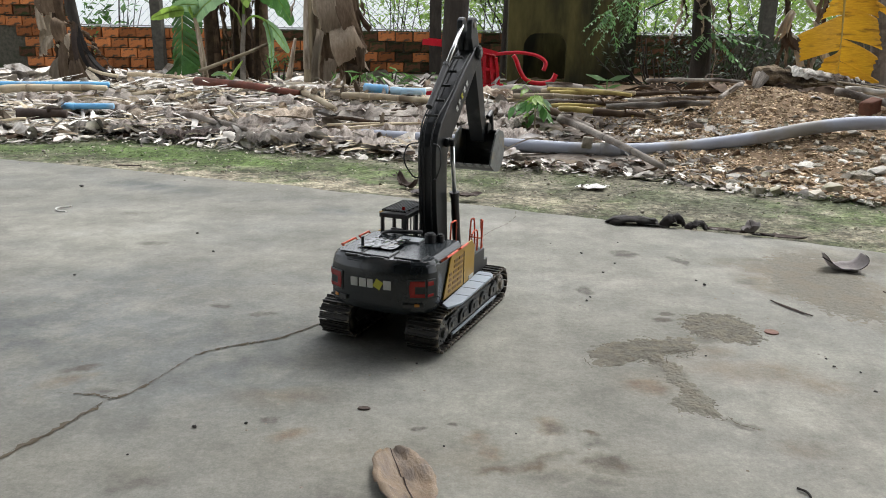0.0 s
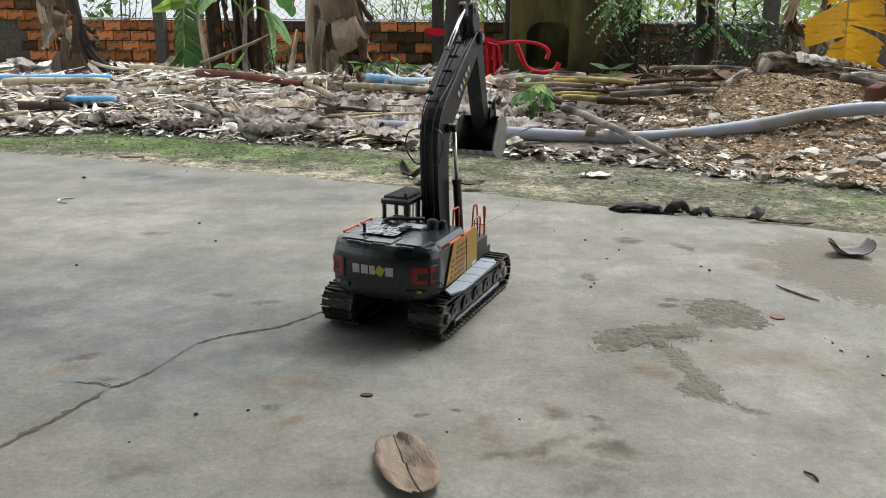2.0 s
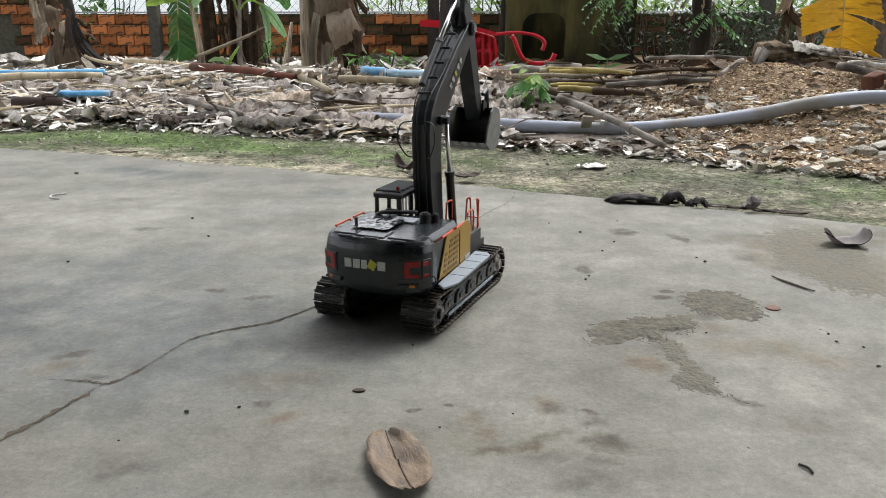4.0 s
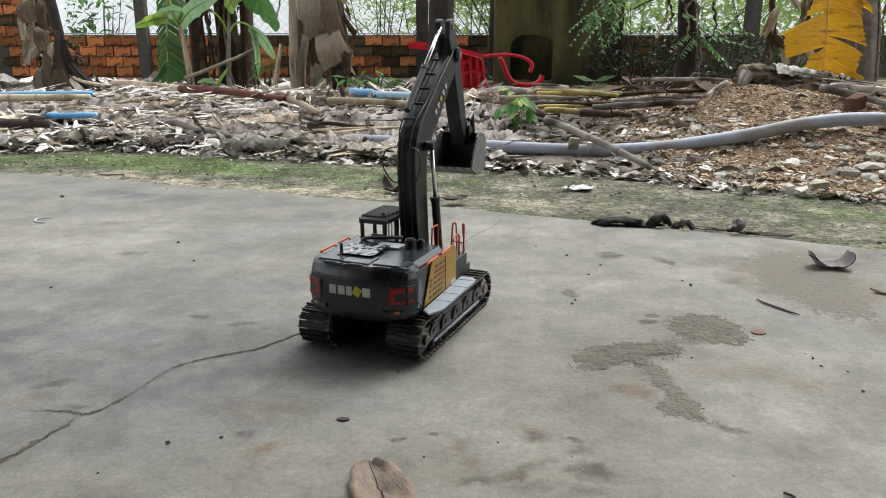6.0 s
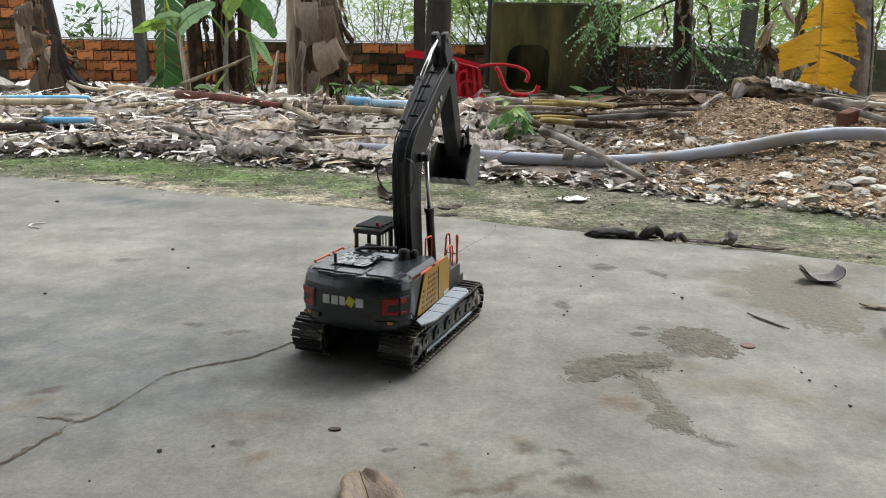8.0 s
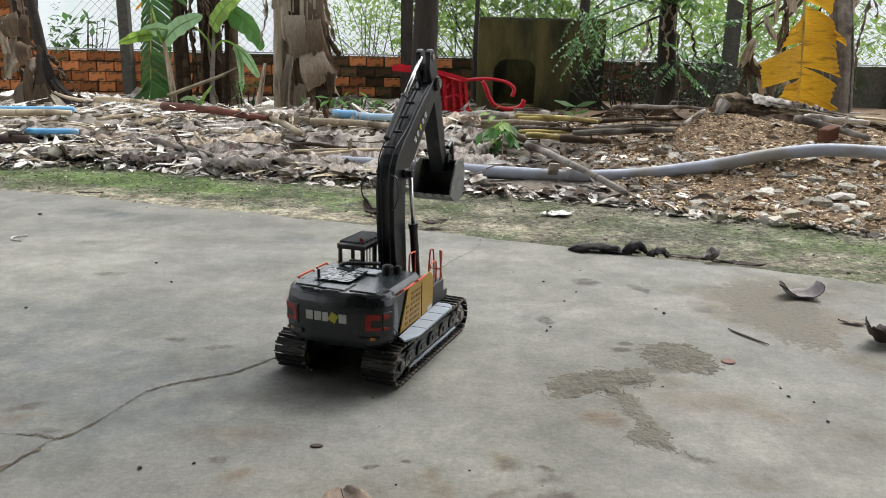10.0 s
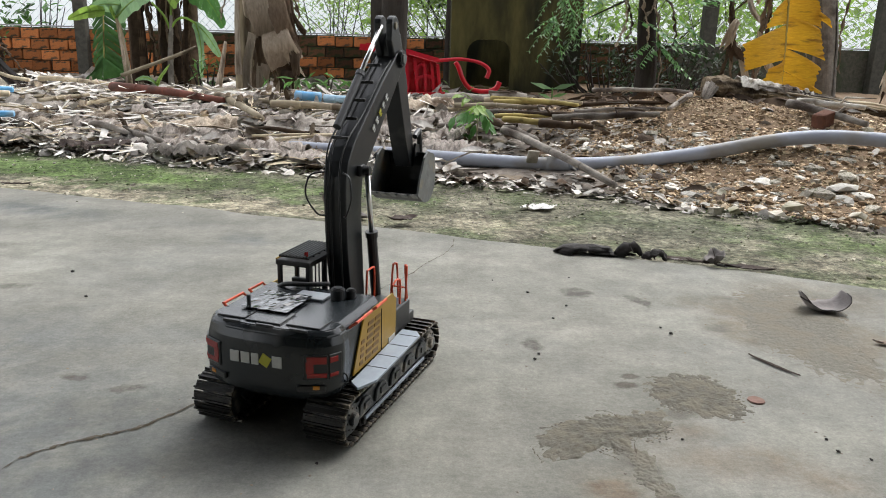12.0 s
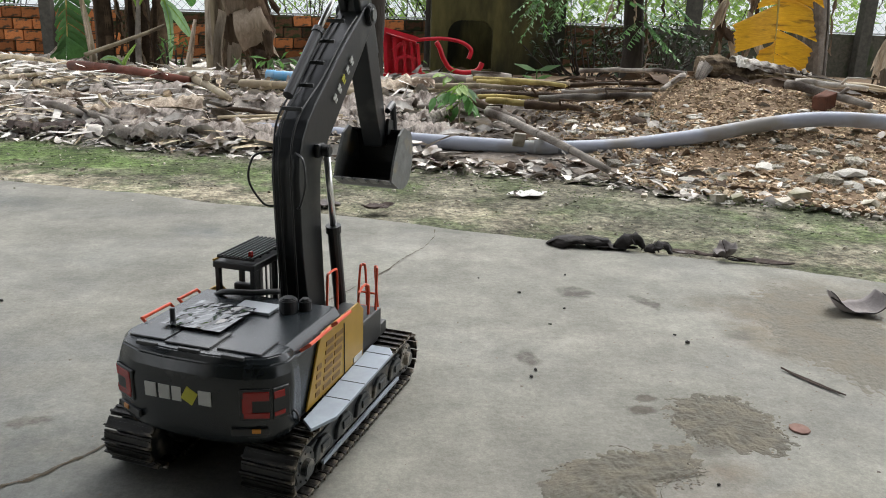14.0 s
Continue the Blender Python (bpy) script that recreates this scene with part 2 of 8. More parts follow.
SOIL = mat("soil", (0.215, 0.20, 0.145), (0.105, 0.10, 0.072), rough=0.95, scale=26, bump=0.9, spots=(0.10, 0.112, 0.062), spot_scale=6, spot_at=0.52)
SN, SL = SOIL.node_tree.nodes, SOIL.node_tree.links
sbase = SN["Principled BSDF"].inputs["Base Color"].links[0].from_socket
svec = frayed(SN, SL, 0.26, 13)
MOSS, SAND, DARK = (0.080, 0.128, 0.034), (0.31, 0.275, 0.20), (0.105, 0.11, 0.075)
for stain in ((-1.05, 2.78, 0.95, 0.24, MOSS, 0.85, 0.35, -22), (0.75, 2.02, 0.42, 0.16, DARK, 0.7, 0.2, -24), (1.15, 1.85, 0.40, 0.14, MOSS, 0.6, 0.3, -24), (-0.2, 2.45, 0.4, 0.16, MOSS, 0.6, 0.2, -20),
              (-0.95, 2.42, 0.55, 0.085, SAND, 0.95, 0.3, -24), (-0.30, 2.18, 0.45, 0.12, SAND, 0.85, 0.2, -22), (0.25, 2.05, 0.35, 0.09, SAND, 0.5, 0.2, -22), (-1.9, 2.9, 0.6, 0.2, MOSS, 0.8, 0.3, -22), (0.95, 1.66, 0.35, 0.05, SAND, 0.5, 0.2, -24)):
    sbase = blotch(SN, SL, sbase, svec, *stain[:4], stain[4], stain[5], stain[6], stain[7])
sbase = tone(SN, SL, sbase, 5, 0.62, 1.3, 9)
sbase = tone(SN, SL, sbase, 17, 0.7, 1.25, 9)
sbase = tone(SN, SL, sbase, 60, 0.5, 1.45, 6)
sbase = tone(SN, SL, sbase, 190, 0.7, 1.3, 3)
SL.new(sbase, SN["Principled BSDF"].inputs["Base Color"])

MOUND = mat("litter soil", (0.26, 0.225, 0.190), (0.12, 0.102, 0.085), rough=0.95, scale=40, bump=1.0, spots=(0.22, 0.17, 0.11), spot_scale=6)
RUBBLE = mat("rubble", (0.60, 0.455, 0.30), (0.28, 0.20, 0.125), rough=0.92, scale=60, bump=0.6, spots=(0.42, 0.34, 0.22), spot_scale=12, island=0.45)
RUBBLESOIL = mat("rubble soil", (0.235, 0.162, 0.100), (0.115, 0.080, 0.051), rough=0.95, scale=90, bump=1.0)
# dark brick: moss, and the shade at the wall's right end as colour
SHADYMOSSBRICK = mat("mossy and shaded brick", (0.12, 0.052, 0.028), (0.055, 0.032, 0.018), rough=0.95, scale=25, bump=0.5, spots=(0.028, 0.036, 0.014), spot_scale=3, spot_at=0.5, island=0.5, coord="Generated")
REDCLAY = mat("dark red clay", (0.16, 0.070, 0.046), (0.09, 0.045, 0.032), rough=0.9, scale=30, bump=0.6, spots=(0.10, 0.06, 0.045), spot_scale=12)
BRICK = mat("brick", (0.48, 0.175, 0.055), (0.30, 0.105, 0.04), rough=0.9, scale=25, bump=0.5, spots=(0.075, 0.055, 0.036), spot_scale=3, spot_at=0.57, island=0.55, coord="Generated")
MORTAR = mat("mortar", (0.10, 0.09, 0.07), (0.05, 0.05, 0.035), rough=0.95, scale=30, bump=0.6, spots=(0.04, 0.055, 0.025))
CISTERN = mat("mossy concrete", (0.112, 0.096, 0.034), (0.042, 0.039, 0.016), rough=0.9, scale=7, bump=0.4, spots=(0.020, 0.020, 0.012), spot_scale=2.6, spot_at=0.5, stretch=(1, 1, 0.3))
POSTM = mat("weathered post", (0.09, 0.085, 0.07), (0.05, 0.048, 0.04), rough=0.9, scale=20, bump=0.4)
WIRE = mat("galvanised wire", (0.42, 0.43, 0.42), (0.3, 0.3, 0.3), rough=0.5, metal=0.6, bump=0)
BARK = mat("dark bark", (0.060, 0.050, 0.042), (0.030, 0.026, 0.022), rough=0.95, scale=22, bump=1.0, stretch=(1, 1, 0.3), spots=(0.09, 0.085, 0.07), spot_scale=5)
STEM = mat("banana stem", (0.46, 0.385, 0.26), (0.24, 0.19, 0.12), rough=0.8, scale=14, bump=0.6, stretch=(3, 3, 0.25), spots=(0.06, 0.045, 0.03), spot_scale=3)
DRY = mat("dry leaf", (0.62, 0.53, 0.42), (0.30, 0.23, 0.165), rough=0.85, scale=24, bump=0.9, stretch=(3, 3, 0.4), island=0.6, spots=(0.10, 0.068, 0.045), spot_scale=3, spot_at=0.53, through_light=0.15)
PAPERY = mat("papery dead leaf", (0.58, 0.50, 0.39), (0.34, 0.275, 0.20), rough=0.8, scale=20, bump=0.9, stretch=(3, 3, 0.5), island=0.35, through_light=0.2)
BROWNSHEET = mat("brown dead leaf sheet", (0.235, 0.172, 0.120), (0.125, 0.088, 0.058), rough=0.8, scale=20, bump=0.6, stretch=(3, 3, 0.5), island=0.3, through_light=0.2)
TANSHEET = mat("tan dead leaf sheet", (0.40, 0.325, 0.245), (0.25, 0.195, 0.14), rough=0.8, scale=20, bump=0.7, stretch=(3, 3, 0.5), island=0.2, through_light=0.2)
DRYDARK = mat("brown dry leaf", (0.115, 0.078, 0.05), (0.055, 0.037, 0.025), rough=0.85, scale=20, bump=0.5, island=0.5, through_light=0.12)
LITTER = mat("leaf litter", (0.76, 0.715, 0.65), (0.40, 0.37, 0.33), rough=0.85, scale=34, bump=0.5, island=0.75, spots=(0.13, 0.10, 0.075), spot_scale=7)
CANE = mat("dry cane", (0.58, 0.50, 0.36), (0.38, 0.31, 0.21), rough=0.7, scale=12, bump=0.3, island=0.5, stretch=(1, 1, 1), spots=(0.16, 0.12, 0.08), spot_scale=4)
YELLOWCANE = mat("yellow stalk", (0.50, 0.41, 0.16), (0.36, 0.275, 0.085), rough=0.6, scale=10, bump=0.2, spots=(0.15, 0.11, 0.04), spot_scale=5)
REDCANE = mat("reddish stalk", (0.24, 0.085, 0.06), (0.13, 0.055, 0.04), rough=0.7, scale=14, bump=0.3, spots=(0.07, 0.04, 0.03), spot_scale=5)
GREYWOOD = mat("grey dead wood", (0.36, 0.325, 0.28), (0.17, 0.15, 0.13), rough=0.9, scale=18, bump=0.8, spots=(0.07, 0.055, 0.045), spot_scale=5, island=0.4)
LICHENLOG = mat("lichen log", (0.80, 0.78, 0.72), (0.48, 0.43, 0.36), rough=0.95, scale=22, bump=1.0, spots=(0.10, 0.075, 0.055), spot_scale=6)
CRUMPLED = mat("crumpled grey-brown leaf", (0.49, 0.43, 0.375), (0.22, 0.19, 0.165), rough=0.85, scale=26, bump=1.0, spots=(0.10, 0.075, 0.058), spot_scale=9, spot_at=0.56, stretch=(3, 1, 1))
LOGWOOD = mat("split log wood", (0.30, 0.235, 0.155), (0.115, 0.085, 0.056), rough=0.9, scale=26, bump=1.0, stretch=(0.4, 2, 2), spots=(0.04, 0.03, 0.022), spot_scale=7, spot_at=0.52)
CUPGREY = mat("ash grey leaf", (0.275, 0.252, 0.245), (0.20, 0.182, 0.175), rough=0.8, scale=30, bump=0.4)
PVC = mat("grey pvc", (0.35, 0.375, 0.44), (0.29, 0.31, 0.365), rough=0.55, scale=8, bump=0.05, spots=(0.25, 0.24, 0.22), spot_scale=5, spot_at=0.58, spec=0.3)
BLUEPVC = mat("blue pvc", (0.16, 0.46, 0.76), (0.11, 0.37, 0.66), rough=0.4, scale=8, bump=0.05, spots=(0.35, 0.45, 0.52), spot_scale=6)
PALEBLUE = mat("faded blue pvc", (0.42, 0.60, 0.74), (0.34, 0.52, 0.66), rough=0.5, scale=8, bump=0.05)
REDPLASTIC = mat("red plastic", (0.70, 0.018, 0.040), (0.50, 0.012, 0.026), rough=0.32, scale=12, bump=0.05, spots=(0.60, 0.014, 0.026), spot_scale=4, through_light=0.18)
WHITECHIP = mat("white plaster chip", (0.62, 0.60, 0.55), (0.45, 0.42, 0.36), rough=0.85, scale=25, bump=0.4, island=0.3, coord="Generated")
STONE = mat("pale stone", (0.54, 0.50, 0.42), (0.32, 0.29, 0.235), rough=0.9, scale=18, bump=0.7, island=0.5, spots=(0.14, 0.14, 0.08), spot_scale=8)
GREEN = mat("green leaf", (0.115, 0.24, 0.060), (0.065, 0.150, 0.036), rough=0.45, scale=15, bump=0.15, island=0.55, through_light=0.5)
# darker copy of the leaf green, with the undergrowth's shade in its colour
SHADEGREEN = mat("shaded undergrowth leaf", (0.034, 0.066, 0.022), (0.018, 0.034, 0.013), rough=0.55, scale=15, bump=0.15, island=0.6, through_light=0.2)
FROND = mat("fresh green frond", (0.16, 0.36, 0.10), (0.10, 0.25, 0.07), rough=0.4, scale=15, bump=0.1, island=0.45, through_light=0.45)
SCRAP = mat("bleached scrap", (0.78, 0.75, 0.69), (0.62, 0.58, 0.51), rough=0.85, scale=30, bump=0.3, island=0.35)
BANANAGREEN = mat("banana green leaf", (0.085, 0.215, 0.050), (0.050, 0.14, 0.032), rough=0.42, scale=30, bump=0.25, stretch=(1, 6, 1), island=0.3, through_light=0.3)
LIMEGREEN = mat("young banana leaf", (0.31, 0.47, 0.085), (0.22, 0.37, 0.06), rough=0.45, scale=25, bump=0.2, stretch=(1, 6, 1), island=0.3, through_light=0.45)
PALEGREEN = mat("pale green banana leaf", (0.27, 0.42, 0.22), (0.19, 0.33, 0.145), rough=0.4, scale=25, bump=0.2, stretch=(1, 6, 1), island=0.15, through_light=0.4)
YELLOWLEAF = mat("yellow banana leaf", (0.84, 0.50, 0.034), (0.64, 0.33, 0.020), rough=0.5, scale=30, bump=0.3, stretch=(0.6, 1, 4), spots=(0.26, 0.12, 0.02), spot_scale=8, spot_at=0.63, through_light=0.5)
PAPER = mat("white paper", (0.66, 0.65, 0.62), (0.52, 0.51, 0.48), rough=0.9, scale=20, bump=0.3)
LEAFTAN = mat("tan fallen leaf", (0.205, 0.140, 0.080), (0.115, 0.076, 0.043), rough=0.5, scale=30, bump=0.5, spots=(0.085, 0.058, 0.036), spot_scale=26, spot_at=0.58, stretch=(1, 3, 1))
LEAFBLACK = mat("rotten black leaf", (0.030, 0.026, 0.024), (0.018, 0.016, 0.015), rough=0.65, scale=30, bump=0.5)
LEAFGREY = mat("grey fallen leaf", (0.19, 0.172, 0.163), (0.125, 0.112, 0.106), rough=0.8, scale=30, bump=0.4)
LEAFDARK = mat("brown fallen leaf", (0.075, 0.055, 0.045), (0.045, 0.034, 0.03), rough=0.75, scale=30, bump=0.5)
CRACK = mat("crack", (0.120, 0.104, 0.080), (0.066, 0.057, 0.044), rough=0.95, scale=60, bump=0.2)
# the toy
BLACKP = mat("black toy plastic", (0.009, 0.010, 0.011), (0.014, 0.015, 0.016), rough=0.42, scale=60, bump=0.05, spots=(0.04, 0.038, 0.035), spot_scale=14, spot_at=0.66)
GREYP = mat("charcoal toy paint", (0.012, 0.0155, 0.018), (0.009, 0.012, 0.014), rough=0.26, scale=60, bump=0.04, spots=(0.06, 0.06, 0.058), spot_scale=12, spot_at=0.64)
BOOMP = mat("boom paint", (0.010, 0.012, 0.0135), (0.007, 0.0085, 0.0095), rough=0.36, scale=70, bump=0.06, spots=(0.042, 0.041, 0.038), spot_scale=22, spot_at=0.62)
OCHRE = mat("ochre toy paint", (0.33, 0.195, 0.016), (0.275, 0.16, 0.012), rough=0.42, scale=50, bump=0.04, spots=(0.25, 0.145, 0.03), spot_scale=14, spot_at=0.64)
STEEL = mat("grey catwalk", (0.27, 0.315, 0.36), (0.225, 0.26, 0.30), rough=0.45, metal=0.1, scale=60, bump=0.06)
CHROME = mat("chrome rod", (0.88, 0.88, 0.88), (0.82, 0.82, 0.82), rough=0.3, metal=1.0, bump=0)
ORANGE = mat("orange handrail", (0.62, 0.075, 0.022), (0.52, 0.06, 0.018), rough=0.4, bump=0)
VENTM = mat("shaded vent slot", (0.17, 0.085, 0.010), (0.13, 0.065, 0.008), rough=0.5, scale=60, bump=0.05)
TAIL = mat("tail light", (0.30, 0.014, 0.012), (0.22, 0.010, 0.009), rough=0.2, bump=0)
AMBER = mat("amber reflector", (0.55, 0.22, 0.02), (0.45, 0.18, 0.02), rough=0.3, bump=0)
TRACKM = mat("dusty track metal", (0.034, 0.031, 0.027), (0.013, 0.012, 0.011), rough=0.42, metal=0.35, scale=110, bump=0.4, spots=(0.17, 0.145, 0.11), spot_scale=60, spot_at=0.61, island=0.3)
FRAMEM = mat("track frame paint", (0.035, 0.040, 0.043), (0.025, 0.028, 0.03), rough=0.3, scale=60, bump=0.1, spots=(0.32, 0.29, 0.24), spot_scale=34, spot_at=0.58)
LETTER = mat("white print", (0.50, 0.50, 0.48), (0.40, 0.40, 0.38), rough=0.5, bump=0)
LIME = mat("lime print", (0.45, 0.42, 0.03), (0.4, 0.38, 0.03), rough=0.5, bump=0)
SHINE = mat("clear deck film", (0.022, 0.025, 0.028), (0.035, 0.04, 0.043), rough=0.03, scale=120, bump=0.0, spec=0.8)
SHINE.node_tree.nodes["Principled BSDF"].inputs["Coat Weight"].default_value = 0.0
SHINE.node_tree.nodes["Principled BSDF"].inputs["Coat Roughness"].default_value = 0.03
SHINE.node_tree.nodes["Principled BSDF"].inputs["Coat IOR"].default_value = 1.8
PALEPLATE = mat("pale hatch plate", (0.34, 0.36, 0.39), (0.28, 0.30, 0.32), rough=0.35, scale=30, bump=0.03)
DUSTYGREY = mat("worn bucket side", (0.19, 0.195, 0.19), (0.10, 0.105, 0.10), rough=0.5, metal=0.3, scale=60, bump=0.2, spots=(0.26, 0.22, 0.15), spot_scale=30, spot_at=0.62)


# ---- building blocks ----
def obj(name, bm, material, parent=None, label="", smooth=False, m=None):
    me = bpy.data.meshes.new(name)
    bm.to_mesh(me)
    bm.free()
    me.materials.append(material)
    if smooth:
        me.polygons.foreach_set("use_smooth", [True] * len(me.polygons))
    ob = new(name, me)
    if m is not None:
        ob.matrix_basis = m
    ob.parent = parent
    if label:
        ob["label"] = label
    return ob


def part(name, bm, material, parent, label="", smooth=False, m=None):
    return obj(name, bm, material, parent, label, smooth, m)


def thing(name, m, label, category, group="", kind=""):
    ob = new(name)
    ob.matrix_basis = m
    ob.empty_display_size = 0.05
    return tagged(ob, label, category, group, kind)


def box(bm, c, s, bevel=0.0, m=None):
    r = bmesh.ops.create_cube(bm, size=1.0)
    mm = Matrix.Translation(c) @ Matrix.Diagonal((*s, 1))
    bmesh.ops.transform(bm, matrix=(m @ mm) if m is not None else mm, verts=r["verts"])
    if bevel:
        es = list({e for v in r["verts"] for e in v.link_edges})
        bmesh.ops.bevel(bm, geom=es, offset=bevel, segments=2, affect="EDGES", profile=0.6)
    return bm


def boxed(c, s, bevel=0.0, m=None):
    return box(bmesh.new(), c, s, bevel, m)


def prism(bm, outline, x0, x1, bevel=0.0, axis="x"):
    """An outline in the plane across the axis, given thickness from x0 to x1."""
    put = (lambda a, b, c: (c, a, b)) if axis == "x" else (lambda a, b, c: (a, c, b)) if axis == "y" else (lambda a, b, c: (a, b, c))
    lo = [bm.verts.new(put(a, b, x0)) for a, b in outline]
    hi = [bm.verts.new(put(a, b, x1)) for a, b in outline]
    n = len(outline)
    fs = [bm.faces.new(lo[::-1]), bm.faces.new(hi)]
    for i in range(n):
        fs.append(bm.faces.new((lo[i], lo[(i + 1) % n], hi[(i + 1) % n], hi[i])))
    bmesh.ops.recalc_face_normals(bm, faces=fs)
    if bevel:
        es = list({e for f in fs for e in f.edges})
        bmesh.ops.bevel(bm, geom=es, offset=bevel, segments=2, affect="EDGES", profile=0.6)
    return bm


def prismed(outline, x0, x1, bevel=0.0, axis="x"):
    return prism(bmesh.new(), outline, x0, x1, bevel, axis)


def tube(bm, pts, radii, n=8, cap=True):
    """A round bar along the points; one radius or one for each."""
    pts = [Vector(p) for p in pts]
    radii = radii if isinstance(radii, (list, tuple)) else [radii] * len(pts)
    up = Vector((0.13, 0.27, 0.95)).normalized()
    rings = []
    for i, p in enumerate(pts):
        d = (pts[min(i + 1, len(pts) - 1)] - pts[max(i - 1, 0)]).normalized()
        a = d.cross(up)
        if a.length < 0.05:
            a = d.cross(Vector((1, 0, 0)))
        a.normalize()
        b = d.cross(a)
        rings.append([bm.verts.new(p + radii[i] * (math.cos(2 * math.pi * k / n) * a + math.sin(2 * math.pi * k / n) * b)) for k in range(n)])
    for r, s in zip(rings, rings[1:]):
        for k in range(n):
            bm.faces.new((r[k], r[(k + 1) % n], s[(k + 1) % n], s[k]))
    if cap:
        bm.faces.new(rings[0][::-1])
        bm.faces.new(rings[-1])
    return bm


def tubed(pts, radii, n=8):
    return tube(bmesh.new(), pts, radii, n)


def curve_pts(pts, steps=6):
    """Smooth points through the given ones."""
    P = [Vector(p) for p in pts]
    out = []
    for i in range(len(P) - 1):
        a, b, c, d = P[max(i - 1, 0)], P[i], P[i + 1], P[min(i + 2, len(P) - 1)]
        for k in range(steps):
            t = k / steps
            out.append(0.5 * (2 * b + (c - a) * t + (2 * a - 5 * b + 4 * c - d) * t * t + (3 * b - a - 3 * c + d) * t ** 3))
    return out + [P[-1]]


def disc(bm, c, r, depth, n=20, axis="x", bevel=0.0):
    rot = {"x": Matrix.Rotation(radians(90), 4, "Y"), "y": Matrix.Rotation(radians(90), 4, "X"), "z": Matrix.Identity(4)}[axis]
    q = bmesh.ops.create_cone(bm, cap_ends=True, segments=n, radius1=r, radius2=r, depth=depth, matrix=Matrix.Translation(c) @ rot)
    if bevel:
        es = [e for e in {e for v in q["verts"] for e in v.link_edges} if len(e.link_faces) == 2 and e.calc_face_angle(0) > 1.0]
        bmesh.ops.bevel(bm, geom=es, offset=bevel, segments=2, affect="EDGES")
    return bm


def sheet(bm, grid):
    """A sheet from rows of points."""
    V = [[bm.verts.new(p) for p in row] for row in grid]
    for r, s in zip(V, V[1:]):
        for k in range(len(r) - 1):
            bm.faces.new((r[k], r[k + 1], s[k + 1], s[k]))
    return bm


def mesh_of(name, verts, faces, material, smooth=False):
    me = bpy.data.meshes.new(name)
    me.from_pydata(verts, [], faces)
    me.materials.append(material)
    if smooth:
        me.polygons.foreach_set("use_smooth", [True] * len(me.polygons))
    return new(name, me)


def thicken(ob, t):
    s = ob.modifiers.new("solidify", "SOLIDIFY")
    s.thickness, s.offset = t, 0.0
    return ob


# ---- ground, slab, heap ----
FEET = [(-6, 3.6), (-2.4, 3.15), (-1.8, 3.05), (-1.47, 3.2), (-0.77, 2.95), (-0.18, 2.75), (0.13, 2.63), (0.6, 2.48), (0.84, 2.3), (1.06, 2.2), (1.26, 2.06), (2.0, 1.8), (6, 1.5)]
TOPS = [(-6, 0.12), (-2.5, 0.15), (-1.0, 0.17), (0.3, 0.16), (0.9, 0.165), (1.4, 0.250), (1.7, 0.232), (2.1, 0.180), (3.0, 0.15), (6, 0.15)]


def table(rows, x):
    return float(np.interp(x, [r[0] for r in rows], [r[1] for r in rows]))


def heap(x, y):
    """Height of the heap of litter and rubble over the ground."""
    u = min(max((y - table(FEET, x)) / 1.6, 0), 1)
    h = table(TOPS, x) * u * u * (3 - 2 * u)
    h *= 1 - 0.65 * min(max((y - 3.65) / 1.5, 0), 1)
    return h + 0.022 * min(u * 4, 1) * noise.noise((x * 3.1, y * 3.1, 0)) + 0.012 * min(u * 4, 1) * noise.noise((x * 9, y * 9, 2))


def build_ground():
    bm = bmesh.new()
    xs = [-3000, -300, -40] + list(np.linspace(-7, 7, 113)) + [40, 300, 3000]
    ys = [-3000, -300, -40, -6] + list(np.linspace(0.9, 9.3, 85)) + [14, 40, 300, 3000]
    grid = []
    for y in ys:
        grid.append([(x, y, -0.014 + (0.004 * noise.noise((x * 5, y * 5, 7)) + heap(x, y) if abs(x) <= 7 and 0.9 <= y <= 9.3 else 0.0)) for x in xs])
    ob = obj("ground", sheet(bm, grid), SOIL, smooth=True)
    return tagged(ob, "bare sandy soil with green moss and damp patches", "ground", kind="structure")


def build_slab():
    rng = random.Random(3)
    edge = [(-5.0, 3.95), (-2.6, 2.96), (-1.513, 2.496), (-1.065, 2.354), (-0.789, 2.236), (-0.562, 2.163), (-0.294, 2.046), (-0.006, 1.941), (0.169, 1.858), (0.383, 1.764), (0.551, 1.678), (0.776, 1.59), (0.934, 1.497), (1.6, 1.23), (3.2, 0.6)]
    fine = []
    for (x0, y0), (x1, y1) in zip(edge, edge[1:]):
        n = max(2, int(abs(x1 - x0) / 0.03))
        for k in range(n):
            u = k / n
            x, y = x0 + (x1 - x0) * u, y0 + (y1 - y0) * u
            fine.append((x, y + 0.012 * noise.noise((x * 7, 3, 0)) + 0.006 * noise.noise((x * 30, 9, 0)) + rng.uniform(-0.002, 0.002)))
    fine.append(edge[-1])
    outline = [(-5.0, -4.0)] + [(3.2, -4.0)] + fine[::-1]
    bm = prismed(outline, -0.05, 0.0, axis="z")
    ob = obj("concrete_slab", bm, CONCRETE)
    return tagged(ob, "grey cast concrete slab, stained and cracked, with worn patches", "floor", kind="structure")


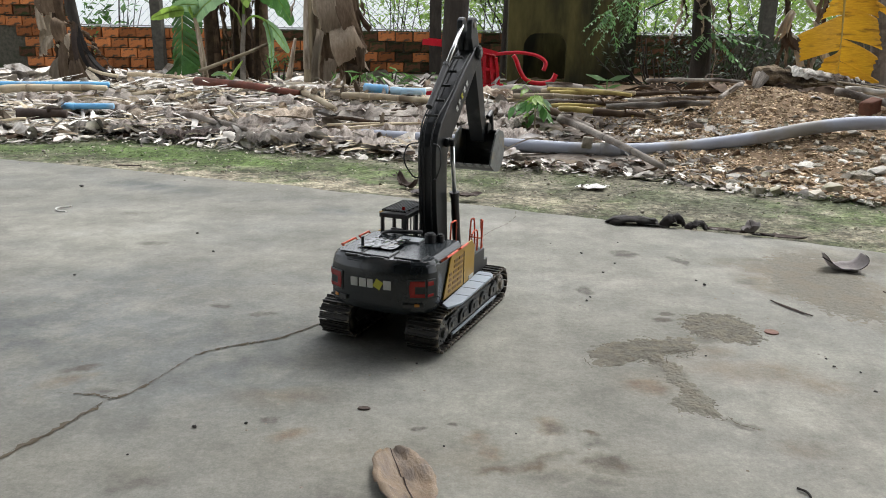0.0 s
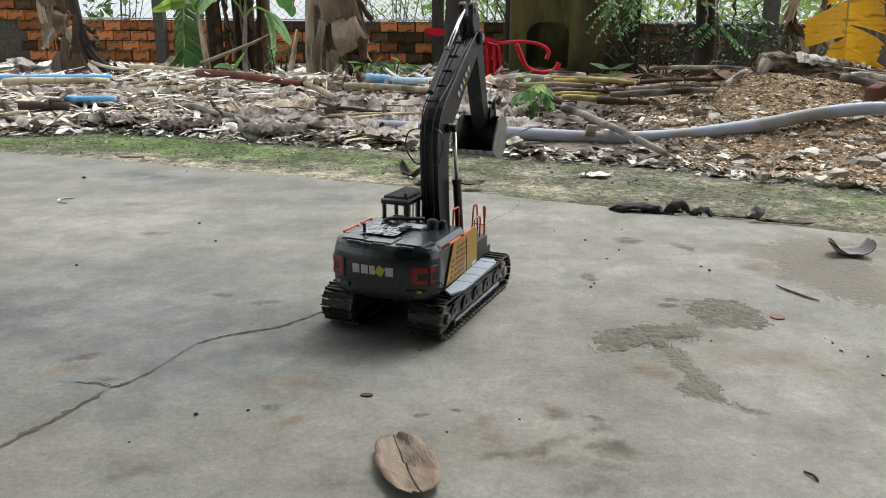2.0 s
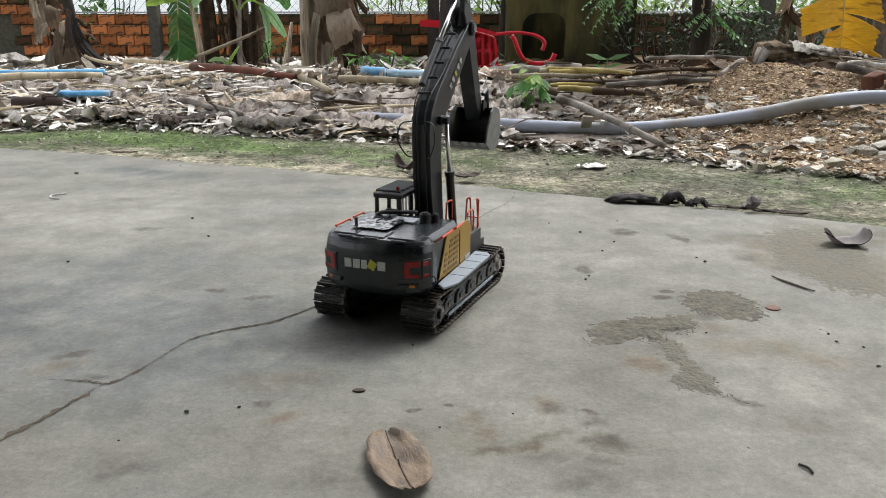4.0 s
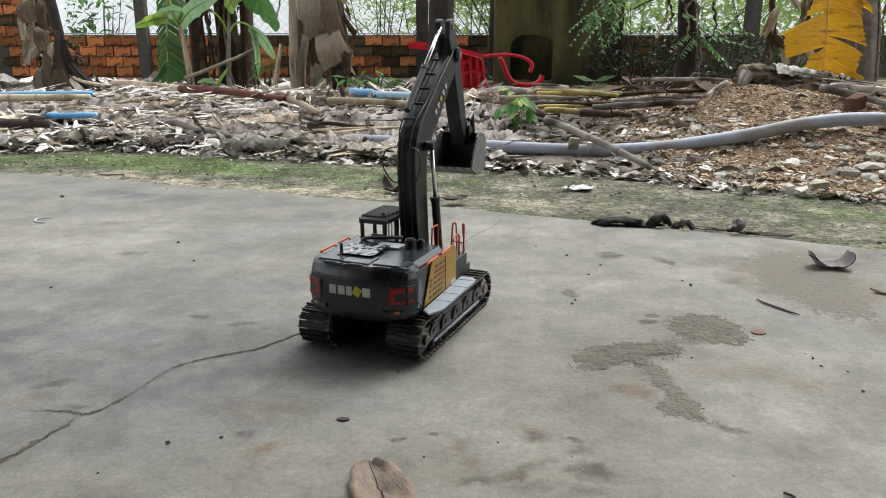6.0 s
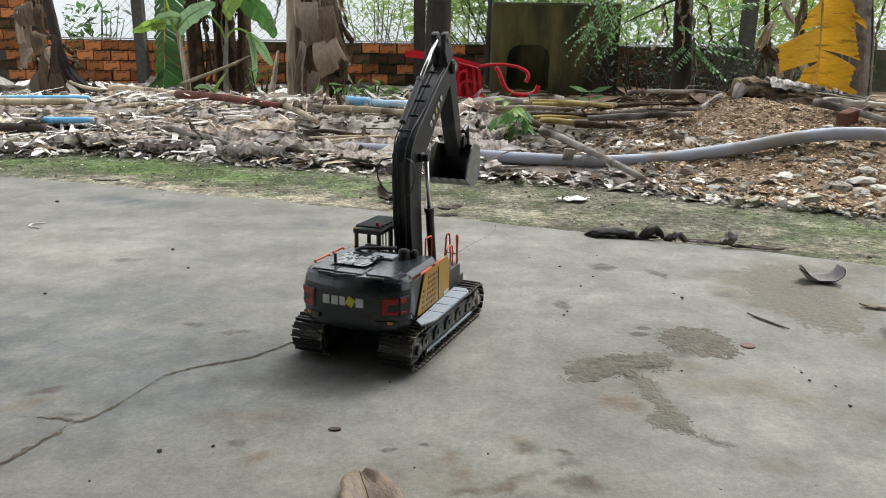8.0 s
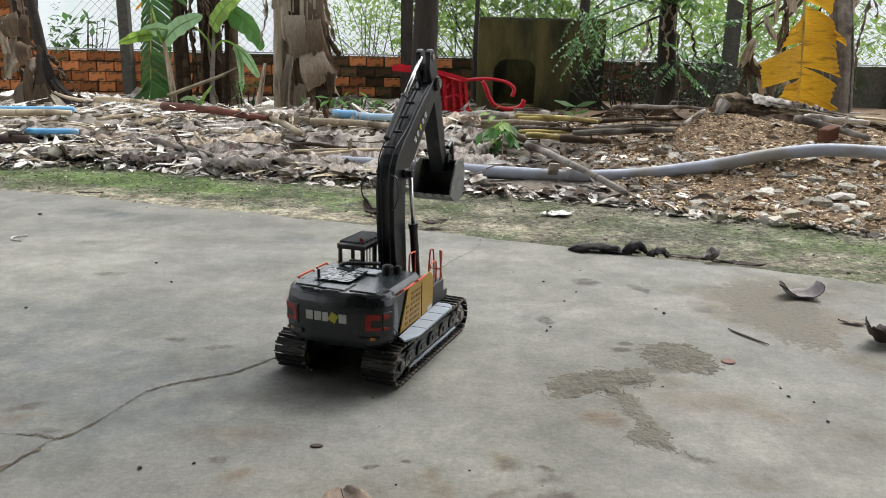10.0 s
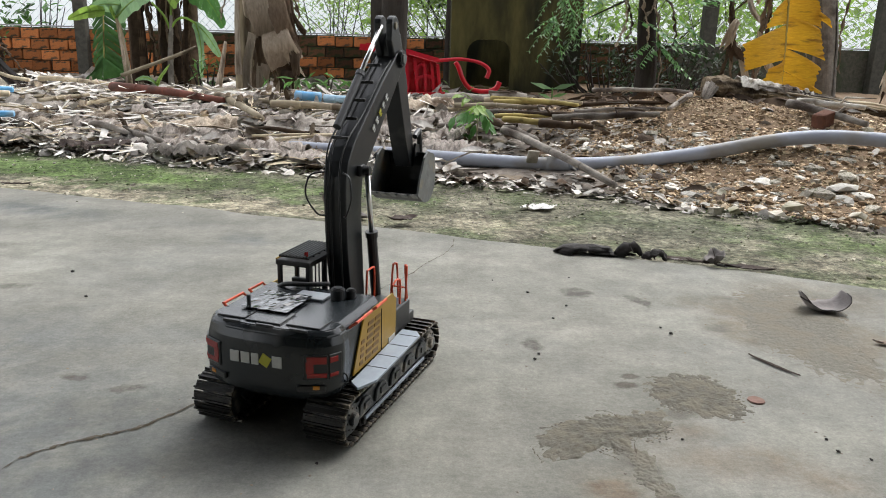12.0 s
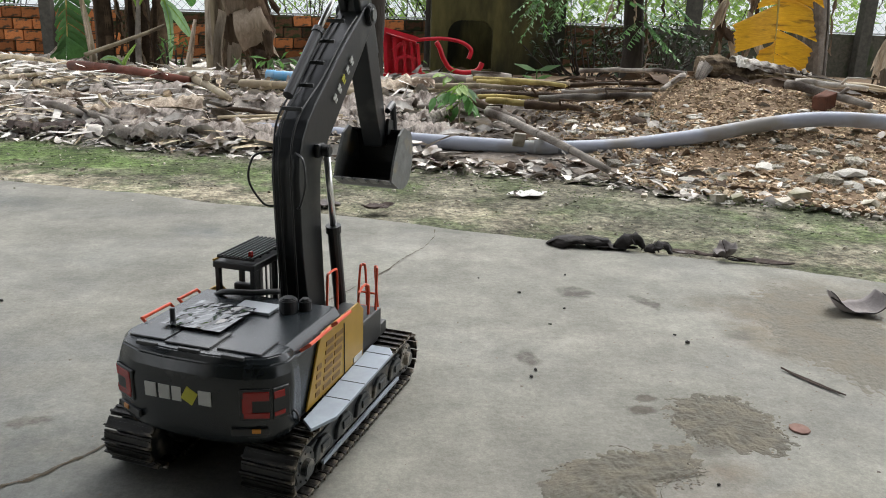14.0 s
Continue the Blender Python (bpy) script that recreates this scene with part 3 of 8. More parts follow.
def ribbon(name, pts, width, material, label, z=0.0012, seed=1):
    """A thin frayed strip on the slab: the dirt that fills a crack."""
    rng = random.Random(seed)
    P = curve_pts([(x, y, z) for x, y in pts], 8)
    bm = bmesh.new()
    rows = []
    for i, p in enumerate(P):
        d = (P[min(i + 1, len(P) - 1)] - P[max(i - 1, 0)]).normalized()
        s = Vector((-d.y, d.x, 0))
        w = width * (0.15 + 1.5 * rng.random() ** 1.6)
        p = p + s * rng.uniform(-1, 1) * width * 1.1
        rows.append((p - s * w, p + s * w))
    sheet(bm, [[a, b] for a, b in rows])
    return tagged(obj(name, bm, material), label, "crack", kind="structure")


def build_mound(name, x0, x1, material, label):
    """The loose skin of the heap, just over the ground sheet."""
    nx = int((x1 - x0) / 0.04)
    vs, fs, at = [], [], {}
    for j in range(150):
        for i in range(nx + 1):
            x, y = x0 + (x1 - x0) * i / nx, 1.4 + j * 0.05
            h = heap(x, y)
            e = y - table(FEET, x) + 0.06 * noise.noise((x * 6, y * 6, 4))
            ragged = 0.16 * noise.noise((y * 2.5, 7, 1)) + 0.07 * noise.noise((y * 9, x * 9, 2))
            if e > -0.04 and x0 + 0.25 + ragged <= x <= x1 - 0.25 + ragged:
                at[i, j] = len(vs)
                vs.append((x, y, h - 0.010 + (0.003 if x0 > 0 else 0.0) - 0.02 * min(max((0.03 - e) / 0.07, 0), 1) + 0.006 * min(max(e * 8, 0), 1) + 0.008 * noise.noise((x * 22, y * 22, 8)) * min(max(e * 4, 0), 1)))
    for (i, j) in list(at):
        q = [(i, j), (i + 1, j), (i + 1, j + 1), (i, j + 1)]
        if all(k in at for k in q):
            fs.append(tuple(at[k] for k in q))
    return tagged(mesh_of(name, vs, fs, material, True), label, "heap", kind="structure")


build_ground()
build_mound("litter_mound", -6.0, 1.35, MOUND, "dark heap of rotting leaves and soil")
build_mound("rubble_mound", 0.80, 6.0, RUBBLESOIL, "orange-brown heap of rubble and soil")
build_slab()
CRACKS = [[(-0.50, 0.60), (-0.468, 0.672), (-0.445, 0.718), (-0.428, 0.774), (-0.417, 0.785), (-0.394, 0.823), (-0.382, 0.861), (-0.365, 0.912), (-0.337, 0.939), (-0.304, 0.957), (-0.269, 0.976), (-0.237, 1.011), (-0.204, 1.056), (-0.179, 1.117), (-0.168, 1.171), (-0.129, 1.254), (-0.105, 1.328), (-0.029, 1.44), (0.046, 1.564), (0.073, 1.625), (0.095, 1.668), (0.121, 1.713), (0.143, 1.784), (0.150, 1.84)]]
ribbon("crack", CRACKS[0], 0.0011, CRACK, "long dirty crack across the concrete", seed=4)
SMEAR = mat("dirt smear", (0.105, 0.088, 0.063), (0.078, 0.067, 0.05), rough=0.95, scale=60, bump=0.3)
ribbon("dirt_smear", [(-0.365, 0.912), (-0.337, 0.939), (-0.304, 0.957), (-0.269, 0.976), (-0.237, 1.011)], 0.0026, SMEAR, "brown dirt along the crack", 0.0008, 14)
ribbon("dirt_smear", [(-0.50, 0.60), (-0.468, 0.672), (-0.445, 0.718), (-0.430, 0.765)], 0.0034, SMEAR, "brown dirt along the crack", 0.0008, 15)
ribbon("dirt_smear", [(-0.474, 0.794), (-0.446, 0.791), (-0.417, 0.785), (-0.394, 0.823)], 0.0022, SMEAR, "brown dirt along the crack", 0.0008, 16)
ribbon("crack", [(-0.417, 0.785), (-0.446, 0.791), (-0.474, 0.794), (-0.50, 0.792)], 0.0006, CRACK, "fine side crack in the concrete", seed=5)
WORNM = mat("worn concrete", (0.148, 0.140, 0.114), (0.090, 0.085, 0.068), rough=0.9, scale=140, bump=0.9, spots=(0.146, 0.132, 0.102), spot_scale=40, spot_at=0.5)
WORNLIGHT = mat("lightly worn concrete", (0.174, 0.166, 0.138), (0.122, 0.115, 0.093), rough=0.9, scale=140, bump=0.9, spots=(0.150, 0.137, 0.108), spot_scale=40, spot_at=0.5)
ZONEM = mat("scuffed brownish concrete", (0.186, 0.176, 0.146), (0.138, 0.129, 0.106), rough=0.9, scale=150, bump=0.7, spots=(0.172, 0.155, 0.122), spot_scale=18, spot_at=0.5)


def worn_patch(x, y, reach, z, seed, label, m=None, relief=1.0):
    """A shallow worn place in the slab: a lobed outline, frayed, with a pitted skin."""
    n, rings = (190, 26) if max(reach) < 0.12 else (460, 84)
    bm = bmesh.new()
    mid = bm.verts.new((x, y, z + 0.001))
    last = None
    for j in range(1, rings + 1):
        ring = []
        for k in range(n):
            f = k / n * len(reach)
            i, u = int(f), f - int(f)
            r = reach[i % len(reach)] * (1 - u) + reach[(i + 1) % len(reach)] * u
            a = 2 * math.pi * k / n
            px, py = x + r * math.cos(a), y + r * math.sin(a)
            r *= 1.16 + 0.10 * noise.noise((px * 45, py * 45, seed))
            q = j / rings
            px, py = x + r * q * math.cos(a), y + r * q * math.sin(a)
            rough = 0.0013 * noise.noise((px * 95, py * 95, seed)) + 0.0009 * noise.noise((px * 260, py * 260, seed + 2))
            ring.append(bm.verts.new((px, py, z + 0.0010 - 0.0026 * max(q - 0.45, 0) / 0.55 + 0.85 * relief * rough)))
        for k in range(n):
            if last is None:
                bm.faces.new((mid, ring[k], ring[(k + 1) % n]))
            else:
                bm.faces.new((last[k], ring[k], ring[(k + 1) % n], last[(k + 1) % n]))
        last = ring
    return tagged(obj("worn_patch", bm, m or WORNM), label, "worn patch", kind="structure")


worn_patch(0.402, 1.055, [0.064, 0.067, 0.070, 0.076, 0.079, 0.075, 0.066, 0.072, 0.073, 0.065, 0.065, 0.065, 0.068, 0.063, 0.060, 0.066, 0.075, 0.079, 0.071, 0.065], 0.0004, 3, "rough worn patch of bared aggregate in the concrete")
worn_patch(0.268, 0.959, [0.056, 0.092, 0.098, 0.066, 0.054, 0.052, 0.050, 0.052, 0.059, 0.070, 0.086, 0.102, 0.107, 0.040, 0.032, 0.058, 0.047, 0.030, 0.022, 0.030], 0.0006, 5, "rough worn patch of bared aggregate in the concrete")
worn_patch(0.290, 0.812, [0.023, 0.023, 0.024, 0.029, 0.041, 0.060, 0.040, 0.028, 0.022, 0.025, 0.035, 0.045, 0.046, 0.046, 0.042, 0.044, 0.060, 0.029, 0.025, 0.024], 0.0004, 7, "small rough worn patch in the concrete", WORNLIGHT)
worn_patch(0.284, 0.884, [0.016, 0.018, 0.022, 0.036, 0.048, 0.052, 0.040, 0.026, 0.018, 0.015, 0.016, 0.020, 0.026, 0.034, 0.044, 0.046, 0.036, 0.024, 0.018, 0.016], 0.0, 11, "small rough worn patch in the concrete", WORNLIGHT)
worn_patch(0.686, 1.285, [0.077, 0.095, 0.145, 0.228, 0.269, 0.258, 0.224, 0.168, 0.147, 0.135, 0.135, 0.15, 0.16, 0.186, 0.246, 0.252, 0.118, 0.082, 0.07, 0.07], 0.0, 9, "wide scuffed brownish zone of the concrete", ZONEM, 0.75)
for k, lip in enumerate(([(0.218, 0.929), (0.237, 0.938), (0.240, 0.920), (0.256, 0.906), (0.259, 0.901)], [(0.280, 0.907), (0.291, 0.943), (0.320, 0.959), (0.346, 0.964)], [(0.171, 0.928), (0.172, 0.914), (0.176, 0.902)], [(0.262, 1.011), (0.277, 1.009), (0.288, 0.990), (0.294, 0.992)], [(0.286, 0.765), (0.304, 0.758), (0.313, 0.766), (0.318, 0.750), (0.339, 0.737)])):
    ribbon("crack", lip, 0.0009, CRACK, "broken lip round a worn patch", 0.0022, 7 + k)


# ---- the toy excavator ----
def build_excavator():
    base = pose(-0.0605, 1.090, 0.0, 0, 0, -23.0)
    ex = thing("toy_excavator", base, "black and ochre toy excavator with raised boom on concrete", "toy excavator")
    up = Matrix.Rotation(radians(1.6), 4, "Z")
    # crawler tracks
    shoe = bmesh.new()
    box(shoe, (0, 0, 0), (0.050, 0.0105, 0.0022), 0.0005)
    box(shoe, (0, -0.0032, 0.0024), (0.050, 0.0018, 0.0032), 0.0)
    box(shoe, (0, 0.0026, 0.0016), (0.048, 0.0012, 0.0016), 0.0)
    shoe_mesh = bpy.data.meshes.new("track_shoe")
    shoe.to_mesh(shoe_mesh)
    shoe.free()
    shoe_mesh.materials.append(TRACKM)
    R, HALF, BACK = 0.0255, 0.118, -0.006
    total = 4 * HALF + 2 * math.pi * R
    count = 54
    for side in (-1, 1):
        x = side * 0.0700
        # frame with bosses
        prof = [(a + BACK, b * 1.12) for a, b in ((-0.104, 0.016), (0.104, 0.016), (0.114, 0.026), (0.104, 0.037), (0.03, 0.041), (-0.05, 0.041), (-0.104, 0.037), (-0.114, 0.026))]
        tr = part("track", prismed(prof, x - 0.019, x + 0.019, 0.002), FRAMEM, ex, "dusty black crawler track with grouser shoes")
        for k in range(count):
            s = k / count * total
            if s < 2 * HALF:
                y, z, a = -HALF + s, 2 * R, 0.0
            elif s < 2 * HALF + math.pi * R:
                t = (s - 2 * HALF) / R
                y, z, a = HALF + R * math.sin(t), R + R * math.cos(t), -t
            elif s < 4 * HALF + math.pi * R:
                y, z, a = HALF - (s - 2 * HALF - math.pi * R), 0.0, math.pi
            else:
                t = (s - 4 * HALF - math.pi * R) / R
                y, z, a = -HALF - R * math.sin(t), R - R * math.cos(t), math.pi - t
            o = new("track_shoe", shoe_mesh)
            sag = -0.0016 * math.cos(y / HALF * math.pi / 2) if z > 1.9 * R else 0.0
            o.matrix_basis = Matrix.Translation((x, y + BACK, z + 0.0046 + sag)) @ Matrix.Rotation(a, 4, "X")
            o.parent = tr
        for y, r, nm in ((BACK - HALF, 0.0235, "idler"), (BACK + HALF, 0.0235, "sprocket")):
            bm = disc(bmesh.new(), (x, y, R + 0.0046), r, 0.030, 24, "x", 0.001)
            disc(bm, (x + side * 0.017, y, R + 0.0046), r * 0.72, 0.008, 20, "x", 0.001)
            disc(bm, (x + side * 0.022, y, R + 0.0046), r * 0.34, 0.008, 14, "x", 0.0008)
            for k in range(8):
                a = k * math.pi / 4
                disc(bm, (x + side * 0.0215, y + math.cos(a) * r * 0.54, R + 0.0046 + math.sin(a) * r * 0.54), 0.0012, 0.002, 6, "x")
            part(nm, bm, FRAMEM, tr, smooth=False)
        for k in range(8):
            y = BACK - 0.086 + k * 0.0246
            bm = disc(bmesh.new(), (x, y, 0.0115), 0.0072, 0.034, 14, "x", 0.0008)
            disc(bm, (x + side * 0.0185, y, 0.0115), 0.0040, 0.005, 10, "x", 0.0005)
            part("roller", bm, TRACKM, tr)
        for k in range(3):
            part("carrier_roller", disc(bmesh.new(), (x + side * 0.006, BACK - 0.06 + k * 0.06, 0.0480), 0.0045, 0.022, 12, "x", 0.0006), TRACKM, tr)
        bm = bmesh.new()
        for k in range(5):
            y = BACK - 0.086 + k * 0.043
            hump = [(y - 0.018, 0.024), (y - 0.014, 0.037), (y - 0.004, 0.0425), (y + 0.008, 0.0415), (y + 0.016, 0.034), (y + 0.018, 0.024)]
            prism(bm, hump, min(x + side * 0.017, x + side * 0.0225), max(x + side * 0.017, x + side * 0.0225), 0.0016)
            box(bm, (x + side * 0.0232, y + 0.001, 0.033), (0.002, 0.014, 0.008), 0.0009)
        part("cover_plate", bm, FRAMEM, tr, "scuffed grey side covers")
        part("guard_rail", boxed((x + side * 0.0225, BACK, 0.0180), (0.003, 0.180, 0.0038), 0.0006), STEEL, tr, "worn bare metal guide rail")
    bm = boxed((0, 0, 0.033), (0.100, 0.085, 0.022), 0.004)
    for sx in (-1, 1):
        for sy in (-1, 1):
            box(bm, (sx * 0.046, sy * 0.045, 0.031), (0.03, 0.026, 0.018), 0.003, Matrix.Rotation(sx * sy * 0.35, 4, "Z"))
    disc(bm, (0, 0, 0.054), 0.052, 0.020, 36, "z", 0.001)
    part("undercarriage", bm, BLACKP, ex)

    def U(name, bm, material, label="", parent=None, smooth=False):
        bm.transform(up)
        return part(name, bm, material, parent or ex, label, smooth)

    # revolving deck and house
    deck = boxed((0, -0.028, 0.0675), (0.148, 0.205, 0.008), 0.002)
    deck = U("deck", deck, BLACKP)
    rear = [(-0.081, -0.118), (-0.081, -0.137), (-0.072, -0.152), (-0.048, -0.1625), (-0.020, -0.166), (0.020, -0.166), (0.048, -0.1625), (0.072, -0.152), (0.081, -0.137), (0.081, -0.118)]
    bm = bmesh.new()
    levels = [(0.0585, 0.82, 0.014), (0.0620, 0.92, 0.007), (0.0670, 0.975, 0.002), (0.0740, 1.0, 0.0), (0.108, 1.0, 0.0), (0.120, 0.985, 0.004), (0.1295, 0.955, 0.010), (0.1350, 0.90, 0.018)]
    rings = [[bm.verts.new((x * s, -0.118 + (y + 0.118) * (1.0 - d * 12) if y < -0.119 else y, z)) for x, y in rear] for z, s, d in levels]
    for a, b in zip(rings, rings[1:]):
        for k in range(len(rear)):
            bm.faces.new((a[k], a[(k + 1) % len(rear)], b[(k + 1) % len(rear)], b[k]))
    bm.faces.new(rings[0][::-1])
    bm.faces.new(rings[-1])
    bmesh.ops.recalc_face_normals(bm, faces=bm.faces)
    bmesh.ops.bevel(bm, geom=[e for e in bm.edges if e.calc_face_angle(0) > 0.25], offset=0.0012, segments=2, affect="EDGES")
    for e in bm.edges:
        p, q = e.verts[0].co, e.verts[1].co
        e.smooth = not (abs(p.z - q.z) < 0.0012 and min(p.z, q.z) > 0.118)
    cw = U("counterweight", bm, GREYP, "charcoal rounded counterweight with printed marks", smooth=True)
    # printed marks on the rear: plain bars
    for k, (bx, bw) in enumerate(((-0.030, 0.0105), (-0.017, 0.0105), (-0.0055, 0.0085), (0.0065, 0.0115), (0.0205, 0.0115))):
        mk = boxed((bx, -0.1660, 0.1015), (bw, 0.0012, 0.0125), 0.0004)
        if k == 3:
            mk.transform(Matrix.Translation((bx, 0, 0.1015)) @ Matrix.Rotation(0.5, 4, "Y") @ Matrix.Translation((-bx, 0, -0.1015)))
        U("printed_mark", mk, LIME if k == 3 else LETTER, "", cw)
    for side in (-1, 1):
        m = Matrix.Translation((side * 0.0608, -0.1574, 0.0990)) @ Matrix.Rotation(side * 0.41, 4, "Z")
        mc = Matrix.Translation((side * 0.0768, -0.1447, 0.0990)) @ Matrix.Rotation(side * 1.03, 4, "Z")
        lamp = U("tail_light", box(box(bmesh.new(), (0, 0, 0), (0.0245, 0.0022, 0.0270), 0.0008, m), (0, 0, 0), (0.0150, 0.0022, 0.0270), 0.0008, mc), BLACKP, "dark wrap-around tail light", cw)
        bm = bmesh.new()
        for dz, h in ((-0.0088, 0.0050), (0.0078, 0.0078)):
            box(bm, (side * 0.001, -0.0009, dz), (0.0205, 0.0018, h), 0.0006, m)
            box(bm, (-side * 0.002, -0.0009, dz), (0.0100, 0.0018, h * 0.8), 0.0006, mc)
        box(bm, (-side * 0.0062, -0.0009, 0), (0.0080, 0.0018, 0.013), 0.0006, m)
        bm.transform(up)
        part("red_lens", bm, TAIL, lamp, "translucent red lens")
        m2 = Matrix.Translation((side * 0.0600, -0.1575, 0.0755)) @ Matrix.Rotation(side * 0.41, 4, "Z")
        U("bumper_groove", box(bmesh.new(), (-side * 0.004, 0, 0), (0.030, 0.003, 0.0065), 0.001, m2), BLACKP, "", cw)
        U("reflector", box(bmesh.new(), (side * 0.001, -0.001, 0.001), (0.007, 0.003, 0.004), 0.0006, m2), AMBER, "small amber reflector", cw)
        U("tow_ring", tube(bmesh.new(), curve_pts([(side * 0.079, -0.126, 0.074), (side * 0.084, -0.130, 0.076), (side * 0.084, -0.132, 0.083), (side * 0.079, -0.130, 0.085)], 4), 0.0009, 6), BLACKP, "", cw)
    # engine hood: raised deck plates
    hood = prismed([(-0.072, 0.064), (0.072, 0.064), (0.076, 0.070), (0.076, 0.124), (0.068, 0.1355), (-0.070, 0.1355), (-0.080, 0.124), (-0.080, 0.070)], -0.119, -0.022, 0.0012, "y")
    hd = U("engine_hood", hood, GREYP, "charcoal engine hood with hatches")
    for hx, hy, sx, sy in ((-0.046, -0.140, 0.034, 0.030), (-0.006, -0.141, 0.042, 0.034), (0.040, -0.140, 0.040, 0.030)):
        U("hatch", boxed((hx, hy + 0.010, 0.1356), (sx, sy, 0.0026), 0.0008), GREYP, "", hd)
    bm = bmesh.new()
    sheet(bm, [[(-0.050 + 0.058 * i / 12, -0.122 + 0.060 * j / 8, 0.1396 + 0.0014 * noise.noise((i * 0.83, j * 0.97, 3))) for i in range(13)] for j in range(9)])
    U("deck_film", bm, SHINE, "glossy crumpled plastic film on the hood", hd)
    U("hatch_plate", boxed((0.004, -0.055, 0.1370), (0.038, 0.024, 0.003), 0.0008), PALEPLATE, "pale grey hatch plate", hd)
    for px, py, r, h in ((0.034, -0.050, 0.0085, 0.013), (0.046, -0.040, 0.006, 0.010)):
        bm = disc(bmesh.new(), (px, py, 0.1355 + h / 2), r, h, 18, "z", 0.001)
        disc(bm, (px, py, 0.1355 + h), r * 0.7, 0.003, 14, "z", 0.0006)
        U("exhaust_cap", bm, BLACKP, "", hd)
    U("aerial_stub", disc(bmesh.new(), (-0.045, -0.112, 0.144), 0.0024, 0.013, 10, "z", 0.0005), BLACKP, "", hd)
    for k in range(3):
        U("hinge", boxed((-0.040 + k * 0.040, -0.1535, 0.1350), (0.020, 0.003, 0.003), 0.0006), BLACKP, "", hd)
    # sides: ochre panels with vents, charcoal shoulders
    for side in (-1, 1):
        x = side * 0.0765
        panel = prismed([(-0.105, 0.069), (0.020, 0.069), (0.022, 0.119), (0.010, 0.130), (-0.072, 0.130), (-0.080, 0.119)], min(x, x + side * 0.002), max(x, x + side * 0.002), 0.0007)
        pn = U("side_panel", panel, OCHRE, "ochre side panel with vents")
        # vents are raised plates; their darker ochre paints the shade of recessed slots
        for r in range(6):
            for c in range(3):
                z0 = 0.077 + r * 0.0078
                y0 = -0.076 + c * 0.0195 - (5 - r) * 0.0016
                if c == 0 and r > 3:
                    continue
                U("vent", boxed((x + side * 0.0022, y0, z0), (0.0010, 0.0165 if c else 0.009, 0.0044), 0.0003), VENTM, "", pn)
        U("panel_seam", boxed((x + side * 0.0023, -0.026, 0.096), (0.0010, 0.0009, 0.052)), BLACKP, "", pn)
        U("printed_mark", boxed((x + side * 0.0023, 0.006, 0.0735), (0.001, 0.020, 0.0055)), LETTER, "", pn)
        # catwalk
        cat = prismed([(side * 0.082, -0.100 - side * 0.018), (side * 0.095, -0.108 - side * 0.022), (side * 0.106, -0.092 - side * 0.012), (side * 0.106, 0.034), (side * 0.098, 0.046), (side * 0.0775, 0.046)][::side], 0.0665, 0.0698, 0.0007, "z")
        ct = U("catwalk", cat, STEEL, "pale grey metal catwalk")
        for k in range(4):
            U("plate_seam", boxed((side * 0.0915, -0.074 + k * 0.034, 0.0699), (0.028, 0.0008, 0.0005)), BLACKP, "", ct)
        # top rails
        for y0, y1 in ((-0.105, -0.065), (-0.052, -0.022)):
            pts = [(side * 0.0745, y0, 0.126), (side * 0.0830, y0, 0.1325), (side * 0.0830, y1, 0.1325), (side * 0.0745, y1, 0.126)]
            U("handrail", tubed(pts, 0.0017, 6), ORANGE, "orange wire handrail")
    # front right step box with ladder rails
    bm = boxed((0.052, 0.050, 0.083), (0.046, 0.062, 0.034), 0.003)
    box(bm, (0.052, 0.089, 0.072), (0.044, 0.020, 0.014), 0.002)
    st = U("tool_box", bm, BLACKP)
    for pts in ([(0.072, 0.026, 0.102), (0.072, 0.026, 0.134), (0.072, 0.050, 0.134), (0.072, 0.050, 0.102)],
                [(0.034, 0.030, 0.10), (0.034, 0.033, 0.142), (0.034, 0.036, 0.146), (0.034, 0.052, 0.146), (0.034, 0.056, 0.140), (0.034, 0.056, 0.10)],
                [(0.072, 0.068, 0.070), (0.072, 0.074, 0.138), (0.070, 0.079, 0.144), (0.066, 0.084, 0.138), (0.066, 0.098, 0.070)],
                [(0.048, 0.076, 0.070), (0.050, 0.080, 0.138), (0.052, 0.083, 0.144), (0.054, 0.086, 0.138), (0.052, 0.098, 0.070)]):
        U("handrail", tubed(curve_pts(pts, 3), 0.0014, 6), ORANGE, "orange wire handrail")
    for k in range(3):
        U("ladder_rung", tubed([(0.050, 0.079, 0.083 + k * 0.016), (0.070, 0.078, 0.083 + k * 0.016)], 0.0012, 6), ORANGE)
    # cab
    x0, x1, y0, y1, z0, z1 = -0.066, -0.021, -0.016, 0.066, 0.066, 0.164
    bm = bmesh.new()
    box(bm, ((x0 + x1) / 2, (y0 + y1) / 2, 0.080), (x1 - x0, y1 - y0, 0.028), 0.002)
    cab = U("cab", bm, BLACKP, "black operator cab with roof and front guard bars")
    for px in (x0 + 0.003, x1 - 0.003):
        for py in (y0 + 0.003, (y0 + y1) / 2 + 0.004, y1 - 0.003):
            U("cab_post", boxed((px, py, 0.125), (0.005, 0.005, 0.066), 0.0008), BLACKP, "", cab)
    U("cab_roof", boxed(((x0 + x1) / 2, (y0 + y1) / 2, z1 - 0.004), (x1 - x0 + 0.002, y1 - y0 + 0.002, 0.007), 0.0015), BLACKP, "", cab)
    U("seat", box(boxed((-0.047, 0.018, 0.100), (0.024, 0.024, 0.012), 0.003), (-0.047, 0.008, 0.118), (0.022, 0.007, 0.034), 0.002), BLACKP, "", cab)
